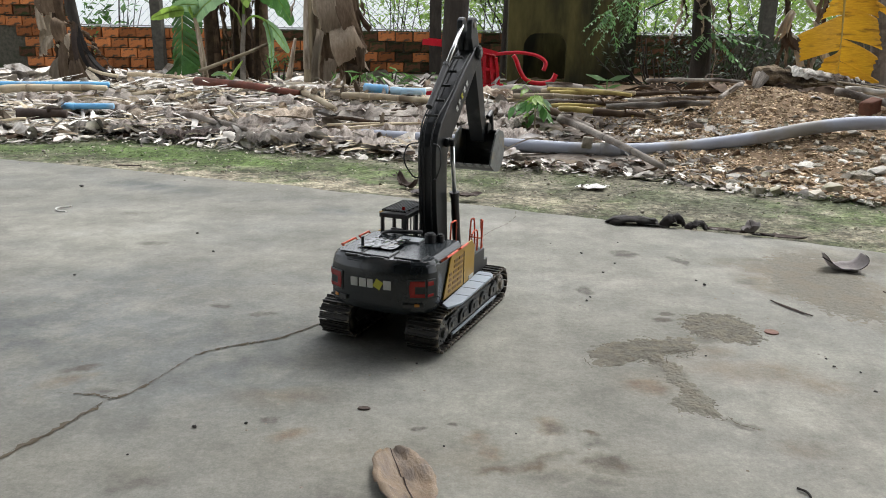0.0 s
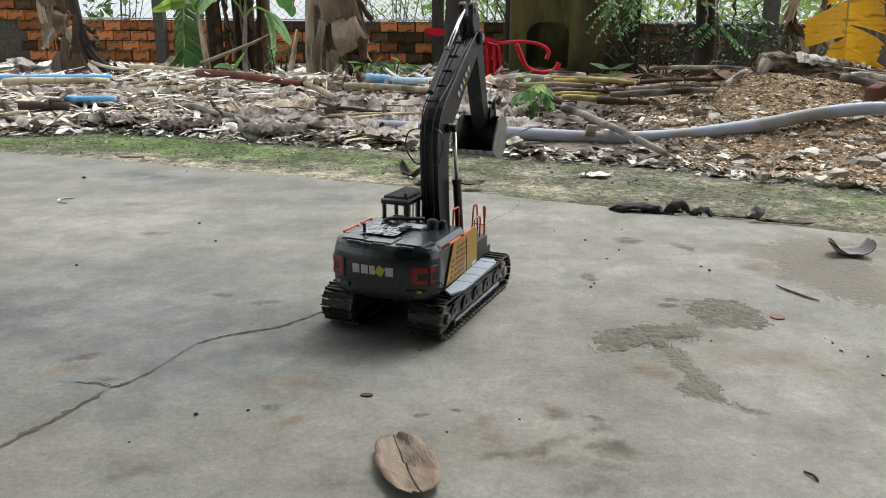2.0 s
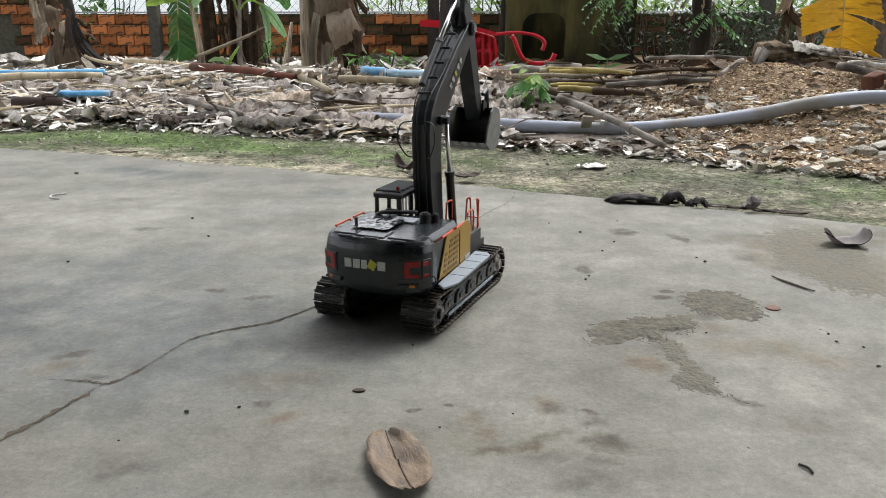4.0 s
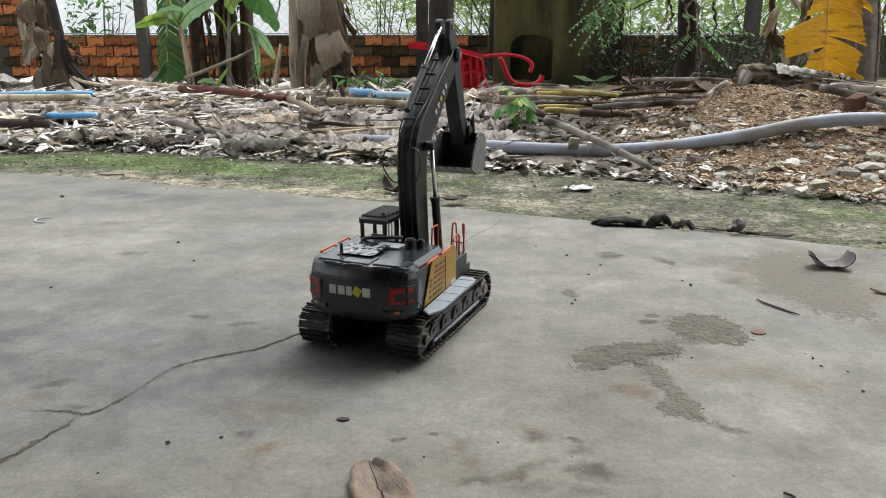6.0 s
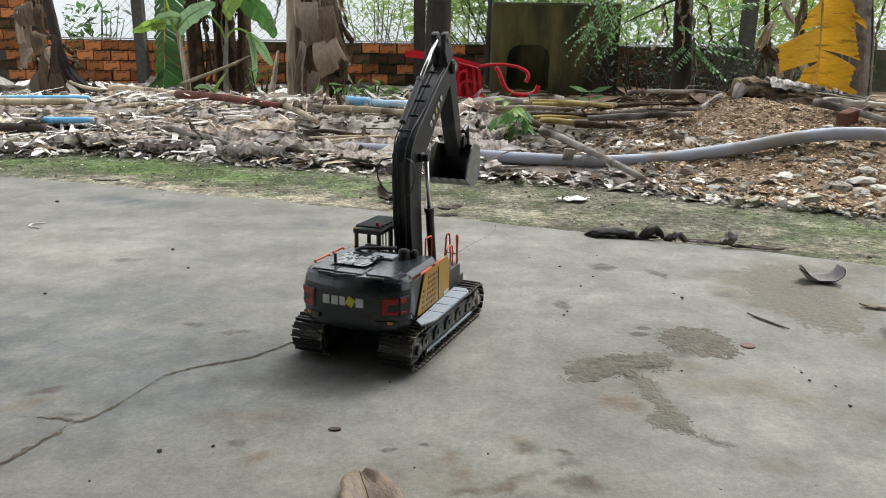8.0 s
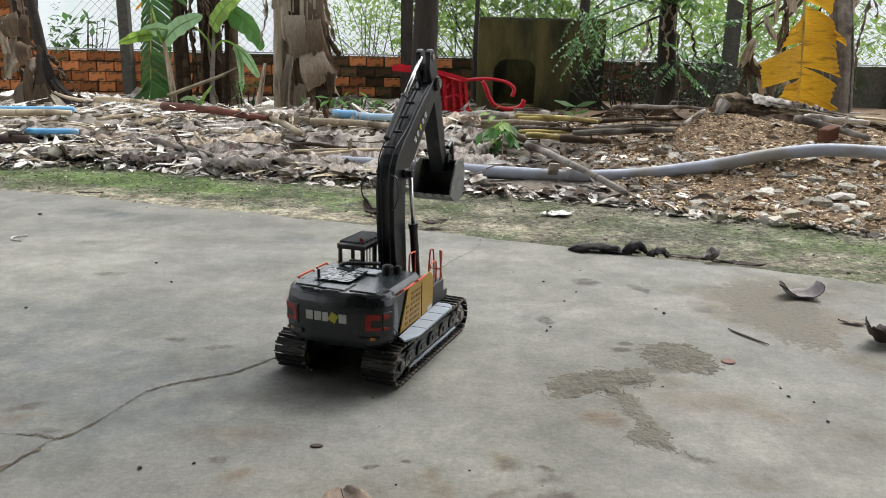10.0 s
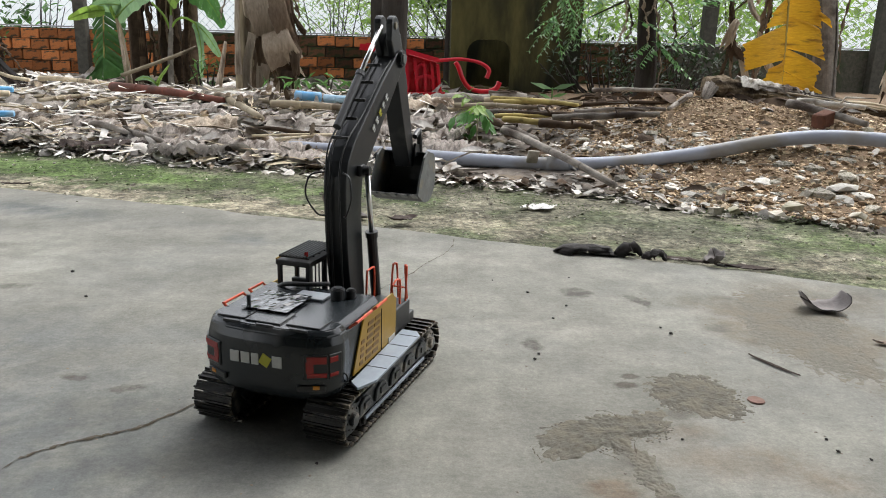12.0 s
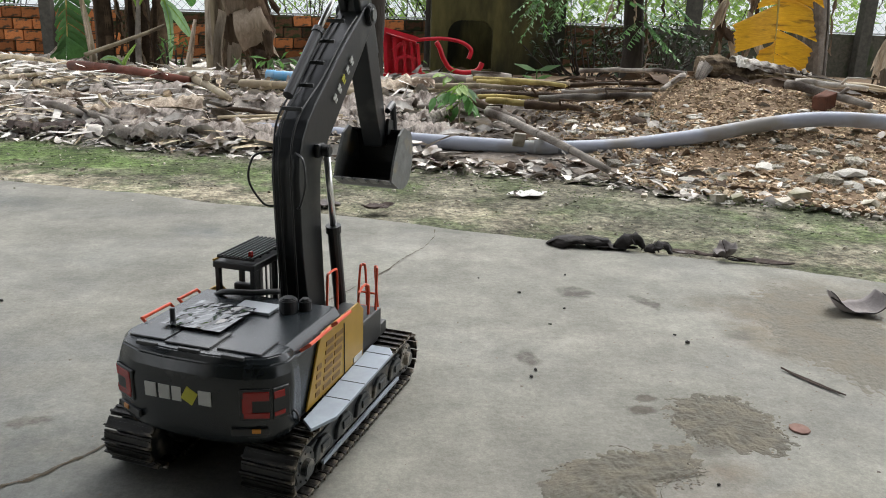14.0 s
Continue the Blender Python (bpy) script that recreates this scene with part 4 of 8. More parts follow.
    for k in range(9):
        U("roof_bar", boxed((x0 + 0.004 + k * (x1 - x0 - 0.008) / 8, (y0 + y1) / 2, z1 + 0.0045), (0.0014, y1 - y0 - 0.004, 0.0022)), BLACKP, "", cab)
    for k in range(6):
        U("roof_bar", boxed(((x0 + x1) / 2, y0 + 0.004 + k * (y1 - y0 - 0.008) / 5, z1 + 0.0030), (x1 - x0 - 0.004, 0.0018, 0.0020)), BLACKP, "", cab)
    for k in range(9):
        U("guard_bar", boxed((x0 + 0.003 + k * 0.0055, y1 + 0.003, 0.122), (0.0014, 0.002, 0.076)), BLACKP, "", cab)
    U("guard_rim", tube(bmesh.new(), [(x0, y0, z1), (x0, y1, z1), (x1, y1, z1)], 0.0014, 6), OCHRE, "ochre roof edge", cab)
    U("beacon", disc(bmesh.new(), (-0.03, -0.006, z1 + 0.007), 0.0025, 0.006, 10, "z", 0.0006), TAIL, "small red beacon", cab)
    bm = bmesh.new()
    tube(bm, curve_pts([(-0.060, -0.030, 0.128), (-0.045, -0.034, 0.139), (-0.015, -0.030, 0.141), (0.004, -0.012, 0.139)], 5), 0.0030, 8)
    U("hose", bm, BLACKP, smooth=True)

    # boom: a bent box girder
    mid = [(0.052, 0.090, 0.034), (0.042, 0.150, 0.043), (0.037, 0.220, 0.045), (0.043, 0.272, 0.050), (0.093, 0.320, 0.046), (0.140, 0.361, 0.039), (0.190, 0.402, 0.027)]
    mid = [(p.x, p.y, p.z) for p in curve_pts(mid, 4)]
    lo, hi = [], []
    for i, (s, z, w) in enumerate(mid):
        a, b = mid[max(i - 1, 0)], mid[min(i + 1, len(mid) - 1)]
        d = Vector((b[0] - a[0], b[1] - a[1])).normalized()
        n = Vector((-d.y, d.x))
        lo.append((s - n.x * w / 2, z - n.y * w / 2))
        hi.append((s + n.x * w / 2, z + n.y * w / 2))
    bm = prismed(lo + hi[::-1], -0.0150, 0.0150, 0.0014)
    boom = U("boom", bm, BOOMP, "black bent boom with hoses and printed mark")
    for s in (-1, 1):
        U("pivot_boss", disc(bmesh.new(), (s * 0.0175, 0.188, 0.404), 0.012, 0.006, 20, "x", 0.001), BOOMP, "", boom)
        U("bracket", boxed((s * 0.0185, 0.052, 0.270), (0.006, 0.016, 0.014), 0.002), BLACKP, "", boom)
        for t in range(5):
            a = Vector((s * 0.0170, 0.094 + t * 0.0105, 0.318 + t * 0.0092))
            m = Matrix.Translation(a) @ Matrix.Rotation(0.74, 4, "X")
            bm = box(box(bmesh.new(), (0, 0, 0.0022), (0.0010, 0.0074, 0.0042), 0.0, m), (0, 0, -0.0030), (0.0010, 0.0056, 0.0022), 0.0, m)
            U("printed_mark", bm, LIME if t == 2 else LETTER, "", boom)
    # hoses along the boom's back
    for k, x in enumerate((-0.010, -0.0045, 0.008)):
        off = 0.0
        pts = [(x, 0.018 - off, 0.12), (x, 0.012 - off, 0.20), (x, 0.010 - off, 0.268), (x * 1.2, 0.026 - off, 0.306), (x * 1.3, 0.078, 0.340), (x * 1.3, 0.130, 0.380), (x * 1.3, 0.165, 0.402)]
        U("hose", tube(bmesh.new(), curve_pts(pts, 6), 0.0011, 6), BLACKP, "", boom, True)
    for sx in (-1, 1):
        pts = [(sx * 0.012, 0.012, 0.272), (sx * 0.026, 0.000, 0.268), (sx * 0.030, -0.004, 0.245), (sx * 0.020, 0.004, 0.222), (sx * 0.013, 0.012, 0.218)]
        U("hose", tube(bmesh.new(), curve_pts(pts, 6), 0.0012, 6), BLACKP, "looping black hose", boom, True)
    for k in range(5):
        t = k / 4
        U("hose_clamp", boxed((0, 0.030 + t * 0.10, 0.312 + t * 0.084), (0.022, 0.003, 0.004), 0.0008, None), BLACKP, "", boom)
    # boom cylinders
    for s in (-1, 1):
        a, b = Vector((s * 0.0255, 0.086, 0.078)), Vector((s * 0.0255, 0.052, 0.270))
        c = a + (b - a) * 0.56
        bm = tubed([a, c], 0.0068, 14)
        disc(bm, a, 0.008, 0.012, 16, "x", 0.001)
        tube(bm, [c - (b - a) * 0.02, c + (b - a) * 0.02], 0.0082, 14)
        cyl = U("boom_cylinder", bm, BLACKP, "black hydraulic cylinder with chrome rod", smooth=False)
        U("rod", tubed([c, b], 0.0034, 10), CHROME, "bright chrome rod", cyl, True)
        U("rod_eye", disc(bmesh.new(), b, 0.006, 0.009, 14, "x", 0.001), BLACKP, "", cyl)
    # stick cylinder on the boom's back
    a, b = Vector((-0.006, 0.034, 0.324)), Vector((-0.006, 0.170, 0.446))
    c = a + (b - a) * 0.50
    cyl = U("stick_cylinder", tube(tubed([a, c], 0.0052, 14), [c - (b - a) * 0.02, c + (b - a) * 0.015], 0.0062, 14), BLACKP, "black hydraulic cylinder with chrome rod")
    U("rod", tubed([c, b], 0.0032, 12), CHROME, "bright chrome rod", cyl, True)
    # stick
    outline = [(0.172, 0.425), (0.182, 0.438), (0.196, 0.430), (0.214, 0.392), (0.248, 0.290), (0.260, 0.256), (0.254, 0.246), (0.240, 0.248), (0.220, 0.290), (0.188, 0.372), (0.174, 0.394)]
    stick = U("stick", prismed(outline, -0.0125, 0.0125, 0.0014), BOOMP, "black dipper stick with a forked head")
    # forked head: two rounded ears with the rod's pin between them
    ear = [(0.178, 0.396), (0.160, 0.428)] + [(0.1735 + 0.0125 * math.cos(a), 0.4475 + 0.0125 * math.sin(a)) for a in (3.5, 3.0, 2.5, 2.0, 1.5, 1.0, 0.5, 0.0)] + [(0.196, 0.424), (0.194, 0.398)]
    for s in (-1, 1):
        U("fork_ear", prismed(ear, s * 0.0088 - 0.0046, s * 0.0088 + 0.0046, 0.0018), BOOMP, "", stick)
        U("pin", disc(bmesh.new(), (s * 0.0140, 0.1735, 0.4470), 0.0050, 0.0026, 16, "x", 0.0006), DUSTYGREY, "worn steel pin", stick)
        U("pin", disc(bmesh.new(), (s * 0.0212, 0.188, 0.404), 0.0070, 0.0026, 16, "x", 0.0006), DUSTYGREY, "worn steel pin", stick)
    # bucket cylinder and links
    a, b = Vector((0, 0.210, 0.436)), Vector((0, 0.266, 0.300))
    c = a + (b - a) * 0.55
    cyl = U("bucket_cylinder", tubed([a, c], 0.0062, 12), BLACKP)
    U("rod", tubed([c, b], 0.0032, 10), CHROME, "bright chrome rod", cyl, True)
    for s in (-1, 1):
        bm = tubed([(s * 0.016, 0.266, 0.300), (s * 0.016, 0.248, 0.292)], 0.004, 8)
        tube(bm, [(s * 0.016, 0.266, 0.300), (s * 0.016, 0.274, 0.262)], 0.004, 8)
        U("link", bm, BLACKP, "", stick)
    # bucket: curved shell, side plates, teeth
    fit = lambda rows: [(0.205 + (a - 0.222) * 0.68, b) for a, b in rows]
    arc = [(0.300, 0.268), (0.322, 0.264), (0.334, 0.246), (0.332, 0.222), (0.316, 0.204), (0.290, 0.196), (0.262, 0.198), (0.238, 0.206), (0.222, 0.212)]
    arc = fit(arc)
    arc = [(p.x, p.y) for p in curve_pts([(a, b, 0) for a, b in arc], 3)]
    inner = [(0.242 + (a - 0.242) * 0.95, 0.234 + (b - 0.234) * 0.94) for a, b in arc]
    bm = bmesh.new()
    for i in range(len(arc) - 1):
        prism(bm, [arc[i], arc[i + 1], inner[i + 1], inner[i]], -0.037, 0.037)
    bmesh.ops.remove_doubles(bm, verts=bm.verts, dist=0.00005)
    bk = U("bucket", bm, BLACKP, "black digging bucket, dusty inside, with worn teeth")
    for s in (-1, 1):
        side = arc + fit([(0.236, 0.236), (0.262, 0.264), (0.285, 0.272)])
        U("side_plate", prismed(side, s * 0.037 - 0.0014, s * 0.037 + 0.0014), DUSTYGREY, "scratched grey bucket side", bk)
        U("ear", prismed(fit([(0.284, 0.262), (0.290, 0.282), (0.318, 0.278), (0.322, 0.262)]), s * 0.015 - 0.002, s * 0.015 + 0.002, 0.0006), BLACKP, "", bk)
    for k in range(5):
        x = -0.032 + k * 0.016
        U("tooth", prismed(fit([(0.230, 0.2125), (0.230, 0.2065), (0.208, 0.2145)]), x - 0.0042, x + 0.0042, 0.0005), DUSTYGREY, "worn bucket tooth", bk)
    return ex


build_excavator()


# ---- wall, cistern, fence ----
WALL_Y = 8.6


def stone_mesh(name, material, seed, rough=0.25, flat=1.0):
    """One lump: a cube cut finer, pushed about."""
    rng = random.Random(seed)
    bm = bmesh.new()
    bmesh.ops.create_icosphere(bm, subdivisions=1, radius=0.5)
    for v in bm.verts:
        v.co *= 1 + rng.uniform(-rough, rough)
        v.co.z *= flat
    me = bpy.data.meshes.new(name)
    bm.to_mesh(me)
    bm.free()
    me.materials.append(material)
    return me


def build_wall():
    ob = obj("wall_north", boxed((0, WALL_Y + 0.06, 0.24), (16.0, 0.10, 0.56), 0.0), MORTAR)
    return tagged(ob, "low mossy red brick garden wall with open joints", "brick wall", kind="structure")


wall = build_wall()
pier = tagged(obj("wall_pier", boxed((-5.70, WALL_Y + 0.062, 1.13), (2.70, 0.098, 1.22)), MORTAR), "taller mossy red brick end of the garden wall", "brick wall", kind="structure")


def build_cistern():
    c = thing("concrete_cistern", pose(1.02, 6.8, 0.0, 0, 0, -3), "mossy square concrete cistern with a dark opening", "cistern")
    bm = bmesh.new()
    w, h, t = 1.12, 0.84, 0.09
    # front face with an opening, cut as a ring of blocks
    ox0, ox1, oz0, oz1 = -0.42, -0.04, 0.10, 0.50
    for x0, x1, z0, z1 in ((-w / 2, ox0, 0, h), (ox1, w / 2, 0, h), (ox0, ox1, 0, oz0), (ox0, ox1, oz1, h)):
        box(bm, ((x0 + x1) / 2, 0, (z0 + z1) / 2), (x1 - x0, t, z1 - z0))
    bmesh.ops.remove_doubles(bm, verts=bm.verts, dist=0.0001)
    for sx, cx in ((1, ox0), (-1, ox1)):
        prism(bm, [(cx - sx * 0.002, oz1 + 0.002)] + [(cx + sx * 0.12 * (1 - math.cos(a)), oz1 - 0.12 * (1 - math.sin(a))) for a in (0.0, 0.3, 0.6, 0.95, 1.25, 1.57)], -t / 2 + 0.002, t / 2 - 0.002, axis="y")
    part("front_wall", bm, CISTERN, c)
    for sx in (-1, 1):
        part("side_wall", boxed((sx * (w / 2 - t / 2 - 0.002), 0.5, h / 2), (t, 0.9, h - 0.004)), CISTERN, c)
    part("back_wall", boxed((0, 0.95, h / 2), (w, t, h - 0.008)), CISTERN, c)
    part("rim", boxed((0, 0.0, h + 0.008), (w - 0.01, t - 0.01, 0.02), 0.006), MORTAR, c, "black mossy top edge")
    return c


build_cistern()


def build_fence():
    f = thing("wire_fence", pose(0, WALL_Y + 0.02, 0.52), "galvanised chain-link fence on the brick wall", "fence")
    vs, fs = [], []
    step, top, r = 0.085, 1.15, 0.0024

    def wire(a, b):
        d = (Vector(b) - Vector(a)).normalized()
        s = d.cross(Vector((0, 1, 0))) * r
        n = Vector((0, r, 0))
        i = len(vs)
        for p in (Vector(a), Vector(b)):
            vs.extend([tuple(p + s), tuple(p + n), tuple(p - s), tuple(p - n)])
        for k in range(4):
            fs.append((i + k, i + (k + 1) % 4, i + 4 + (k + 1) % 4, i + 4 + k))

    for k in range(-51, 85):
        x = k * step
        wire((x, 0.004, 0.01), (x + top, 0.004, top))
        wire((x + top, -0.004, 0.01), (x, -0.004, top))
    mesh = mesh_of("wire_mesh", vs, fs, WIRE)
    mesh.parent = f
    tagged(mesh, kind="stuff")
    part("bottom_wire", tubed([(-4.35, 0, 0.015), (7.5, 0, 0.015)], 0.008, 6), WIRE, f)
    for x, w, lean, m in ((-3.33, 0.115, 0.01, POSTM), (-0.23, 0.13, 0.0, BARK), (3.42, 0.15, 0.03, POSTM), (5.4, 0.14, 0.0, POSTM)):
        bm = boxed((x, -0.09, 0.52), (w, 0.11, 2.1), 0.008)
        part("post", bm, m, f, "weathered concrete post")
    return f


build_fence()


# ---- plants ----
def blade(bm, mid, width, across, rng, strips=14, droop=0.3, gap=0.12, sweep=0.35, crumple=0.0):
    """A banana leaf along its midrib: torn strips to both sides, and the rib."""
    P = curve_pts(mid, 5)
    n = len(P) - 1
    across = Vector(across).normalized()
    L_all = sum((b - a).length for a, b in zip(P, P[1:]))

    def at(u):
        f = min(max(u, 0), 1) * n
        i = min(int(f), n - 1)
        return P[i].lerp(P[i + 1], f - i)

    for side in (-1, 1):
        edge = []
        for k in range(strips + 1):
            u = k / strips
            w = width * (math.sin(math.pi * min(u * 0.9 + 0.1, 1.0) ** 0.75) ** 0.6 + 0.08) * (0.94 + 0.25 * noise.noise((u * 7, side * 3, strips + width * 9)))
            fwd = (at(u + 0.02) - at(u - 0.02)).normalized()
            out = (across * side + fwd * sweep * (1 + 0.35 * noise.noise((u * 5, side, 3)))).normalized()
            dz = droop * (1 + 0.6 * noise.noise((u * 6, side * 2, width * 7)))
            edge.append((u, w, fwd, out, dz))
        fold = 0.0
        for k in range(strips):
            tear = [gap * rng.uniform(0.4, 1.0) if rng.random() < 0.22 else 0.0 for _ in (0, 1)]
            fold = rng.uniform(-1, 1) if tear[0] else fold
            rows = []
            for c in range(5):
                q = c / 4
                row = []
                for n_, (u, w, fwd, out, dz) in enumerate((edge[k], edge[k + 1])):
                    shift = (tear[0], -tear[1])[n_] * q * q / strips
                    p = at(u) + fwd * shift * L_all + out * w * q
                    p += Vector((0, 0, -1)) * dz * w * q * q + fwd.cross(across) * w * q * (crumple * fold + 0.5 * crumple * noise.noise((u * 9, q * 3, side)))
                    row.append(p)
                rows.append(row)
            sheet(bm, rows)
    return bm


def rib(bm, mid, r):
    P = curve_pts(mid, 5)
    return tube(bm, P, [r * (1 - 0.75 * i / (len(P) - 1)) for i in range(len(P))], 6)


def leaf_part(plant, name, material, mid, width, across, seed, ribmat=None, label="", **kw):
    rng = random.Random(seed)
    lf = part(name, blade(bmesh.new(), mid, width, across, rng, **kw), material, plant, label, True)
    part("midrib", rib(bmesh.new(), mid, max(width * 0.05, 0.006)), ribmat or STEM, lf, "", True)
    return lf


def dry_hang(plant, x, y, top, bottom, width, seed, material=None, lean=0.0):
    """A dead leaf hanging down the stem: torn strips that pinch, twist and end in points."""
    rng = random.Random(seed)
    bm = bmesh.new()
    for r in range(2):
        x1, y1 = x + rng.uniform(-0.08, 0.08), y + rng.uniform(-0.05, 0.04)
        end = bottom + (0.0 if r == 0 else rng.uniform(0.0, 0.55) * (top - bottom))
        w0 = width * rng.uniform(0.07, 0.17)
        turn, ph, knots = rng.uniform(-1.2, 1.2), rng.uniform(0, 3), rng.uniform(1.2, 2.6)
        rows = []
        n = 30
        for i in range(n + 1):
            u = i / n
            c = Vector((x * 0.35 + (x1 - x * 0.35) * min(u * 3, 1) + lean * u + 0.03 * math.sin(ph * 2 + u * 6), y * 0.4 + (y1 - y * 0.4) * min(u * 3, 1) + 0.02 * math.cos(ph + u * 4), top - (top - end) * u))
            a = turn + 0.8 * math.sin(ph * 2 + u * 4) + 0.5 * math.floor(u * knots + ph)
            d, nn = Vector((math.cos(a), math.sin(a), 0.25 * math.sin(ph * 3 + u * 9))), Vector((-math.sin(a), math.cos(a), 0))
            w = w0 * (0.22 + 0.85 * abs(math.sin(math.pi * (u * knots + ph))) ** 0.8) * (1 + 0.3 * noise.noise((u * 14, seed, r))) * (1 - u ** 6 * 0.85)
            rows.append([c + d * q * w * rng.uniform(0.85, 1.12) + nn * w * (0.75 * abs(q) - 0.3 + 0.3 * noise.noise((u * 9, q * 2, seed + r))) + Vector((0.030 * noise.noise((u * 13, q, seed)), 0.030 * noise.noise((u * 16, q * 2, seed + 5)), 0)) for q in (-1, -0.45, 0, 0.45, 1)])
        sheet(bm, rows)
    return part("dead_leaf", bm, material or DRY, plant, "dry brown torn hanging leaf")


def lobe(bm, r0, r1, t0, t1, ribs, curl=0.0, ripple=0.006, seed=0, rag=0.012):
    """A torn piece of banana leaf between two places on the midrib and two at its edge, ribbed along its length."""
    r0, r1, t0, t1 = Vector(r0), Vector(r1), Vector(t0), Vector(t1)
    n = ((t0 + t1) * 0.5 - (r0 + r1) * 0.5).cross(r1 - r0).normalized()
    if n.y > 0:
        n = -n
    rng = random.Random(seed)
    rows = []
    for i in range(2 * ribs + 1):
        v = i / (2 * ribs)
        out = rng.uniform(-rag, rag)
        row = []
        for j in range(9):
            q = j / 8
            p = r0.lerp(r1, v).lerp(t0.lerp(t1, v), q)
            p += ((t0 + t1) - (r0 + r1)).normalized() * out * q
            p += n * (curl * (math.sin(math.pi * q * 0.8) - 0.6 * q) + ripple * (1 if i % 2 else -1) * min(q * 4, 1) + ripple * 1.5 * noise.noise((v * 3 + seed, q * 2.5, 1)))
            p.z -= 0.03 * q * q
            row.append(p)
        rows.append(row)
    return sheet(bm, rows)


def papery(plant, x0, x1, y, z0, z1, n, seed):
    """Torn papery pieces of dead leaf that flare out of the shroud."""
    rng = random.Random(seed)
    for k in range(n):
        x, z, w = rng.uniform(x0, x1), rng.uniform(z0, z1), rng.uniform(0.02, 0.06)
        L, out = rng.uniform(0.10, 0.26), rng.uniform(-0.15, 0.15)
        bm = lobe(bmesh.new(), (x - w * 0.25, y, z), (x + w * 0.25, y - 0.03, z - 0.03), (x + out - w, y - rng.uniform(0.0, 0.1), z - L), (x + out + w * 0.6, y - rng.uniform(-0.05, 0.08), z - L * rng.uniform(0.6, 1.15)), 3, rng.uniform(-0.05, 0.09), 0.012, seed + k, 0.05)
        part("dead_leaf", bm, DRYDARK if k % 4 == 3 else PAPERY, plant, "torn papery dead leaf")


def stem_part(plant, pts, r0, r1, material=STEM, seed=0, name="stem"):
    rng = random.Random(seed)
    P = curve_pts(pts, 5)
    n = len(P)
    bm = tube(bmesh.new(), P, [r0 + (r1 - r0) * i / (n - 1) + r0 * 0.05 * rng.uniform(-1, 1) for i in range(n)], 14)
    st = part(name, bm, material, plant, "", True)
    # overlapping sheaths
    bm = bmesh.new()
    for k in range(7):
        a0, z0 = rng.uniform(0, 6.3), rng.uniform(0.0, 0.35)
        i0 = int(z0 * (n - 1))
        rows = []
        for i in range(i0, min(i0 + n // 2 + 2, n)):
            r = (r0 + (r1 - r0) * i / (n - 1)) * (1.03 + 0.05 * rng.random())
            half = 0.4 * (1 - (i - i0) / (n // 2 + 2)) + 0.1
            rows.append([P[i] + Vector((math.cos(a0 + q * half) * r, math.sin(a0 + q * half) * r, 0)) for q in (-1, -0.33, 0.33, 1)])
        if len(rows) > 1:
            sheet(bm, rows)
    part("sheath", bm, DRY if material is STEM else material, st, "peeling dry sheath")
    return st


def leaves(center, radii, n, size, seed, slim=0.4, flat=0.5):
    """Many small leaves, each a folded lozenge, filling a cloud with gaps."""
    rng = random.Random(seed)
    vs, fs = [], []
    for _ in range(n):
        while True:
            p = Vector((rng.uniform(-1, 1), rng.uniform(-1, 1), rng.uniform(-1, 1)))
            if p.length < 1 and noise.noise((p.x * 2.2 + seed, p.y * 2.2, p.z * 2.2)) > -0.08:
                break
        c = Vector(center) + Vector((p.x * radii[0], p.y * radii[1], p.z * radii[2]))
        s = size * rng.uniform(0.6, 1.3)
        d = Vector((rng.uniform(-1, 1), rng.uniform(-1, 1), rng.uniform(-0.9, 0.3))).normalized()
        a = d.cross(Vector((rng.uniform(-0.4, 0.4), rng.uniform(-0.4, 0.4), 1))).normalized()
        nrm = a.cross(d)
        i = len(vs)
        for q in (-d * s * 0.5, a * s * slim * 0.5 - d * s * 0.05 + nrm * s * 0.1, d * s * 0.55, -a * s * slim * 0.5 - d * s * 0.05 + nrm * s * 0.1):
            vs.append(tuple(c + q))
        fs += [(i, i + 1, i + 2), (i, i + 2, i + 3)]
    return vs, fs


def cloud(plant, name, material, center, radii, n, size, seed, slim=0.4, label=""):
    o = mesh_of(name, *leaves(center, radii, n, size, seed, slim), material)
    o.parent = plant
    tagged(o, label, kind="stuff")
    return o


def frond(bm, a, b, sag, pairs, leaflet, rng):
    """A feathered frond with leaflets in pairs."""
    a, b = Vector(a), Vector(b)
    pts = [a.lerp(b, i / pairs) + Vector((0, 0, -sag * (i / pairs) ** 2)) for i in range(pairs + 1)]
    d0 = (b - a).normalized()
    s = d0.cross(Vector((0, 0, 1))).normalized()
    for i in range(1, pairs + 1):
        d = (pts[i] - pts[i - 1]).normalized()
        for side in (-1, 1):
            L = leaflet * rng.uniform(0.75, 1.15) * (1.1 - 0.5 * i / pairs)
            o = (s * side + d * 0.7 + Vector((0, 0, rng.uniform(-0.5, 0.1)))).normalized()
            w = o.cross(Vector((0, 0, 1)))
            if w.length < 0.05:
                w = d
            w = w.normalized() * L * 0.17
            p = pts[i]
            v = [bm.verts.new(q) for q in (p, p + o * L * 0.45 + w, p + o * L, p + o * L * 0.45 - w)]
            bm.faces.new(v)
    tube(bm, pts, 0.002, 4)


